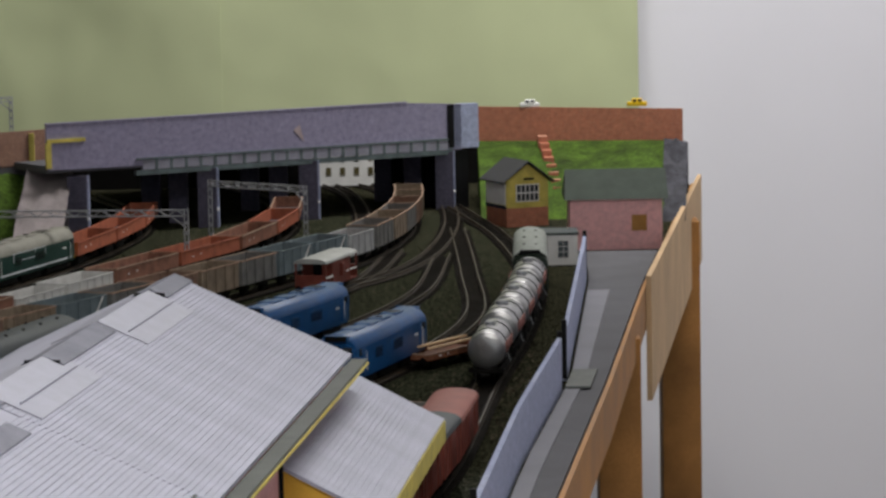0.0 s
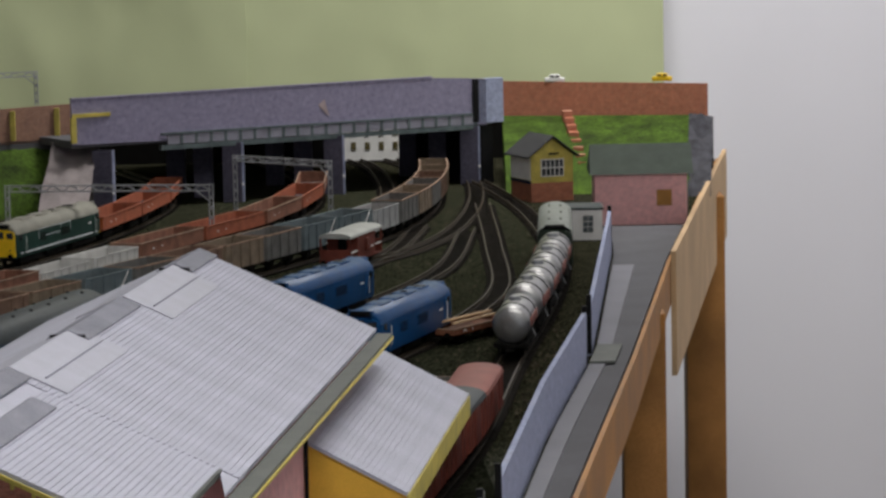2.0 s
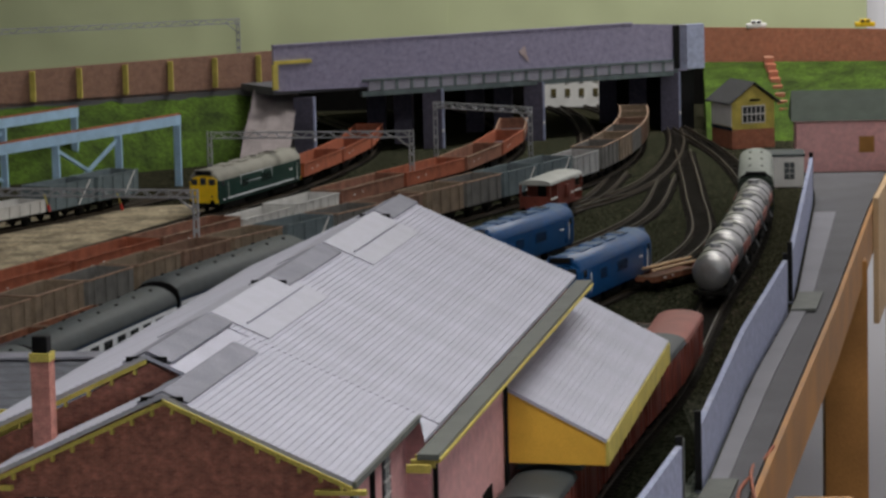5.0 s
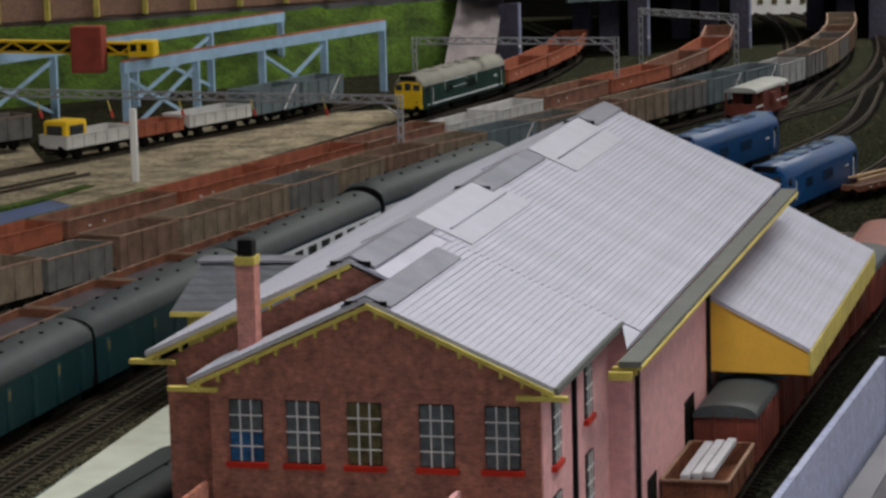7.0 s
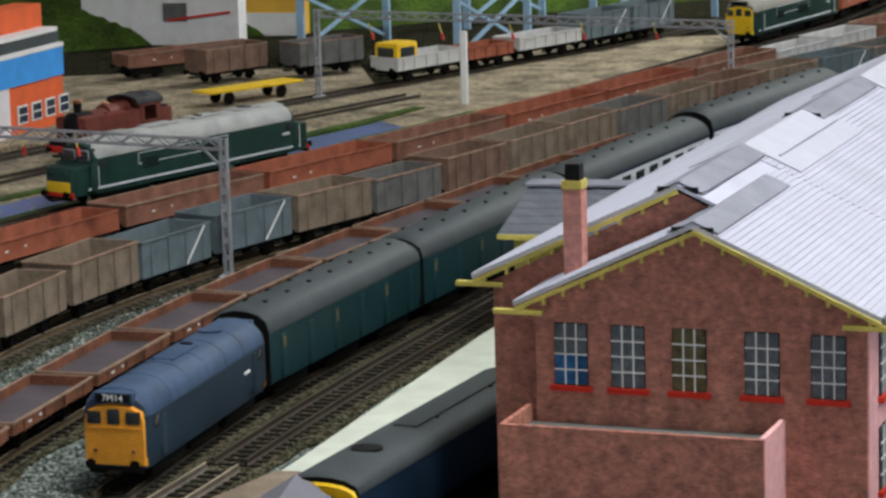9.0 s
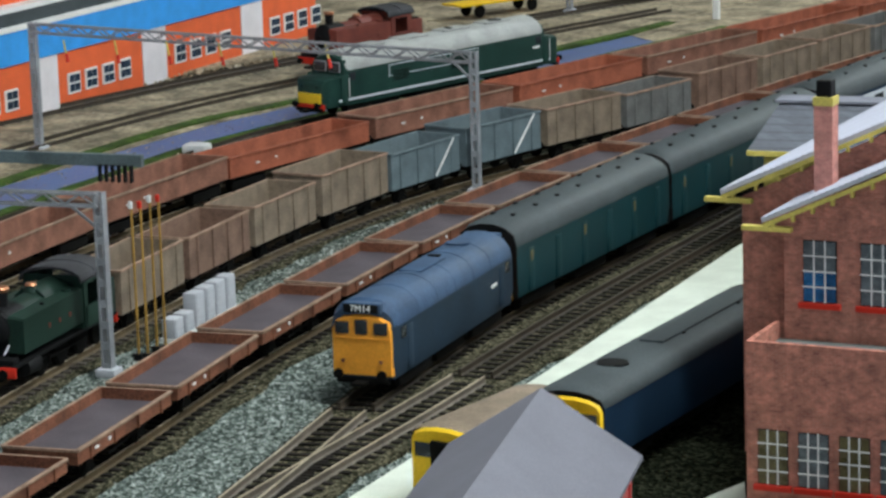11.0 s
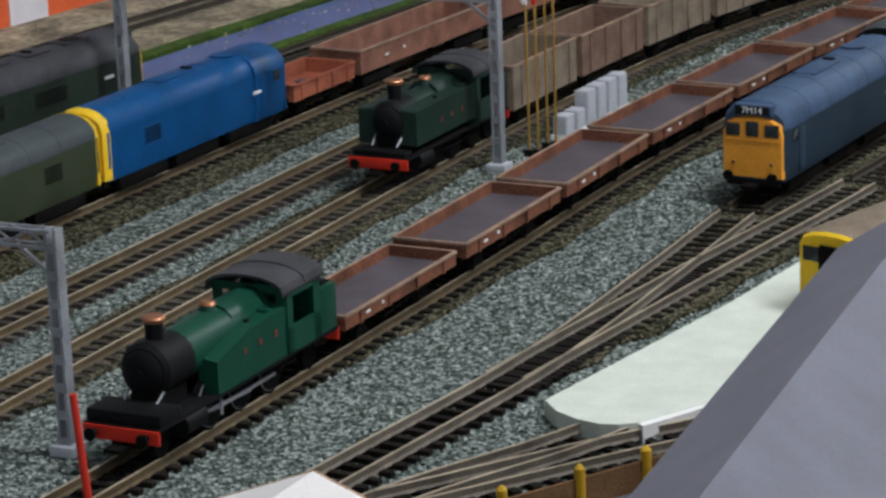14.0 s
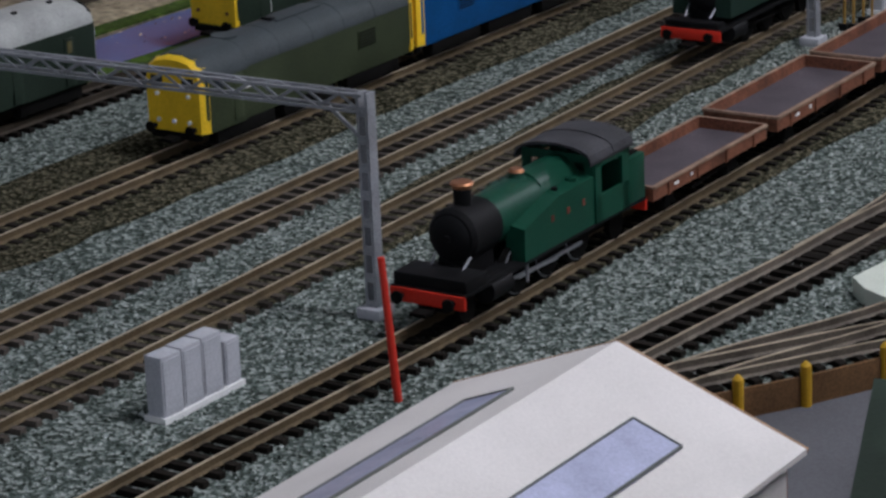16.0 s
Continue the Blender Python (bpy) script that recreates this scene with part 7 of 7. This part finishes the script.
# ---- blue gantry crane ----
cr = thing("gantry_crane", "pale blue gantry crane runway with yellow travelling crab", "crane")
for (ax, ay), (bx, by) in (((-0.612, 3.717), (-0.828, 3.23)), ((-0.77, 3.86), (-1.03, 3.288))):
    a, b = Vector((ax, ay)), Vector((bx, by))
    rn = part("runway_beam", beam(bm_new(), (ax, ay, 0.083), (bx, by, 0.083), 0.006, 0.012), SKYBLUE, cr, smooth=False)
    part("rail", beam(bm_new(), (ax, ay, 0.0902), (bx, by, 0.0902), 0.004, 0.002), ORANGE, rn, smooth=False)
    for i in range(5):
        p = a + (b - a) * (0.01 + i * 0.245)
        part("leg", box(bm_new(), p.x, p.y, 0.0385, 0.008, 0.008, 0.077), SKYBLUE, cr, smooth=False)
        if i < 4 and i % 2:
            q = a + (b - a) * (0.01 + (i + 1) * 0.245)
            part("cross_brace", beam(bm_new(), (p.x, p.y, 0.008), (q.x, q.y, 0.072), 0.003, 0.004), SKYBLUE, cr, smooth=False)
            part("cross_brace", beam(bm_new(), (q.x, q.y, 0.008), (p.x, p.y, 0.072), 0.003, 0.004), SKYBLUE, cr, smooth=False)
cg = part("crab_girder", beam(beam(bm_new(), (-0.82, 3.268, 0.107), (-1.03, 3.325, 0.107), 0.016, 0.0022), (-0.82, 3.268, 0.095), (-1.03, 3.325, 0.095), 0.016, 0.0022), YELLOWB, cr, "yellow lattice crab girder", smooth=False)
part("girder_web", beam(bm_new(), (-0.82, 3.268, 0.101), (-1.03, 3.325, 0.101), 0.006, 0.01), DARK, cg, smooth=False)
for i in range(11):
    f0, f1 = i / 11, (i + 1) / 11
    za, zb = (0.0955, 0.1065) if i % 2 else (0.1065, 0.0955)
    part("lattice_bar", beam(bm_new(), (-0.82 - 0.21 * f0, 3.2595 + 0.057 * f0, za), (-0.82 - 0.21 * f1, 3.2595 + 0.057 * f1, zb), 0.0016, 0.002), YELLOWB, cg, smooth=False)
ec = part("end_carriage", box(bm_new(), -0.812, 3.266, 0.101, 0.03, 0.026, 0.018, 0.002), YELLOWB, cg, "yellow end carriage", smooth=False)
for dx in (-0.008, 0.004):
    part("window", box(bm_new(), -0.812 + dx, 3.2526, 0.103, 0.007, 0.0012, 0.008), DARK, ec, smooth=False)
part("crab_cab", box(bm_new(), -0.872, 3.256, 0.102, 0.036, 0.026, 0.052, 0.002), VANRED, cg, "dull red hoist cab", smooth=False)

# ---- printed works facade and white building to the west ----
fc = thing("works_facade", "printed orange and white works facade with blue roof band", "building")
FA, FB = Vector((-1.235, 1.7)), Vector((-1.11, 2.76))


def fac_box(f0, f1, z0, z1, out, th, material, name, label=""):
    a, b = FA + (FB - FA) * f0, FA + (FB - FA) * f1
    d = (FB - FA).normalized()
    n = Vector((d.y, -d.x))
    bm = prism(bm_new(), [tuple(a + n * out), tuple(b + n * out), tuple(b + n * (out - th)), tuple(a + n * (out - th))], z0, z1)
    return part(name, bm, material, fc, label, smooth=False)


fac_box(0, 1, 0.0, 0.05, 0.0, 0.03, FLATORANGE, "wall")
fac_box(0, 1, 0.05, 0.078, 0.002, 0.04, FLATBLUE, "blue_band", "bright blue roof band")
fac_box(0, 1, 0.078, 0.082, 0.003, 0.04, WHITE, "roof_trim")
fac_box(0, 1, 0.082, 0.093, -0.002, 0.04, ROOFG, "roof_strip")
fac_box(0, 1, 0.093, 0.097, -0.003, 0.03, WHITE, "roof_trim")
fac_box(-0.25, 1, 0.097, 0.12, -0.02, 0.03, FLATORANGE, "upper_wall")
for i in range(6):
    f = 0.02 + i * 0.168
    fac_box(f, f + 0.038, 0.0, 0.05, 0.001, 0.002, FLATWHITE, "white_pier")
    for k in range(4):
        g0 = f + 0.052 + k * 0.026
        w0 = fac_box(g0, g0 + 0.018, 0.012, 0.03, 0.0012, 0.002, WHITE, "window")
        for q in range(2):
            for r in range(2):
                fac_box(g0 + 0.002 + q * 0.0078, g0 + 0.0085 + q * 0.0078, 0.0138 + r * 0.008, 0.0202 + r * 0.008, 0.0018, 0.001, COACHB, "pane")
wb = thing("white_works", "white printed building with grey panels", "building")
part("wall", box(bm_new(), -1.24, 3.42, 0.065, 0.2, 0.03, 0.13), WHITE, wb, smooth=False)
for i in range(3):
    part("grey_panel", box(bm_new(), -1.27 + i * 0.05, 3.404, 0.085 - 0.045 * (i % 2), 0.03, 0.002, 0.022), GREYW, wb, smooth=False)
part("red_line", beam(bm_new(), (-1.23, 3.4035, 0.03), (-1.15, 3.4035, 0.04), 0.002, 0.003), RED, wb, smooth=False)
ob2 = thing("ochre_works", "ochre building with a white lower wall", "building")
part("wall", box(bm_new(), -1.128, 3.52, 0.036, 0.074, 0.03, 0.072), OCHRE, ob2, smooth=False)
part("lower_wall", box(bm_new(), -1.128, 3.503, 0.014, 0.072, 0.004, 0.028), WHITE, ob2, smooth=False)
og = thing("orange_works", "orange-red corrugated works building beyond the siding", "building")
part("wall", box(bm_new(), -1.36, 1.75, 0.06, 0.2, 0.5, 0.12), FLATORANGE, og, smooth=False)
for i in range(6):
    part("window", box(bm_new(), -1.259, 1.56 + i * 0.07, 0.06, 0.002, 0.02, 0.02), DARK, og, smooth=False)

# ---- lineside things ----
def cabinets(x, y, rot, hs, label, pitch=0.0155):
    for i, (w, h) in enumerate(hs):
        t = thing("relay_cabinet", label, "relay cabinet", "relay cabinets")
        part("body", box(bm_new(), 0, 0, h / 2 + 0.002, 0.0085, w, h, 0.0006), CONC, t)
        part("plinth", box(bm_new(), 0, 0, 0.0012, 0.011, w + 0.0016, 0.0024), WHITE, t)
        part("door", box(bm_new(), 0.0044, 0, h / 2 + 0.002, 0.0005, w * 0.84, h * 0.86), CONC, t)
        t.matrix_basis = pose(x, y + i * pitch, 0.0, 0, 0, rot + (i % 2) * 2)


cabinets(-0.6925, 0.842, -4, ((0.0118, 0.025), (0.0118, 0.025), (0.0118, 0.025), (0.0095, 0.019)), "pale grey relay cabinet on a small plinth", 0.0128)
cabinets(-0.722, 1.552, -3, ((0.011, 0.012), (0.011, 0.012), (0.0115, 0.0205), (0.0115, 0.0205), (0.0115, 0.0205), (0.0115, 0.0205)), "pale grey relay cabinet beside the gantry")
rp = thing("red_post", "thin red painted post leaning beside the track", "post")
part("shaft", rod(bm_new(), (-0.622, 0.898, 0.0), (-0.6253, 0.8957, 0.0592), 0.0017, 0.0014, 10), REDPOST, rp)
wp = thing("white_post", "square white concrete post on the sandy ground", "post")
part("shaft", box(bm_new(), -0.735, 2.902, 0.038, 0.0065, 0.0065, 0.076, 0.0008), WHITE, wp)
for i, (x, y) in enumerate(((-0.7222, 1.505), (-0.7175, 1.507), (-0.7195, 1.524), (-0.7155, 1.527))):
    p = thing("brass_mast", "thin brass signal mast beside the gantry", "mast", "brass masts")
    part("shaft", rod(bm_new(), (x, y, 0.0), (x, y, 0.089), 0.00075, seg=8), BRASSW, p)
    part("head_lamp", box(bm_new(), x, y - 0.001, 0.0905, 0.0022, 0.0022, 0.0042, 0.0005), RED if i % 2 else WHITE, p, "small signal head")
    part("foot", box(bm_new(), x, y, 0.002, 0.005, 0.005, 0.004), DARK, p)
fe = thing("siding_fence", "low brown fence with rounded yellow posts", "fence")
FP = [(-0.5097, 0.9123), (-0.4935, 0.9369), (-0.4773, 0.9615), (-0.4595, 0.9941), (-0.4438, 1.0229), (-0.4312, 1.0459)]
for p, q in zip(FP, FP[1:]):
    part("panel", slab(bm_new(), [(p[0], p[1], 0.0), (q[0], q[1], 0.0), (q[0], q[1], 0.0135), (p[0], p[1], 0.0135)], 0.0015, (-0.6, 0.6, 0)), mat("brown_fence_board", (0.16, 0.09, 0.04), 0.85, var=0.4), fe, smooth=False)
for x, y in FP[:-1]:
    part("post", rod(rod(bm_new(), (x, y, 0.0), (x, y, 0.0178), 0.0022, seg=10), (x, y, 0.0178), (x, y, 0.0195), 0.0022, 0.0008, 10), mat("mustard_post", (0.55, 0.33, 0.02), 0.6), fe)
setting("yard_paving", prism(bm_new(), [(-0.5, 0.93), (-0.44, 1.03), (-0.4, 1.12), (-0.33, 1.2), (-0.2, 1.2), (-0.2, 0.5), (-0.5, 0.5)], 0.0, 0.0015), TARMAC, "dark grey yard paving behind the fence", "paving")
lit = thing("white_debris", "small white plastic scrap by the water", "scrap")
part("body", box(bm_new(), -0.9544, 2.1131, 0.006, 0.02, 0.016, 0.009, 0.003), WHITE, lit)
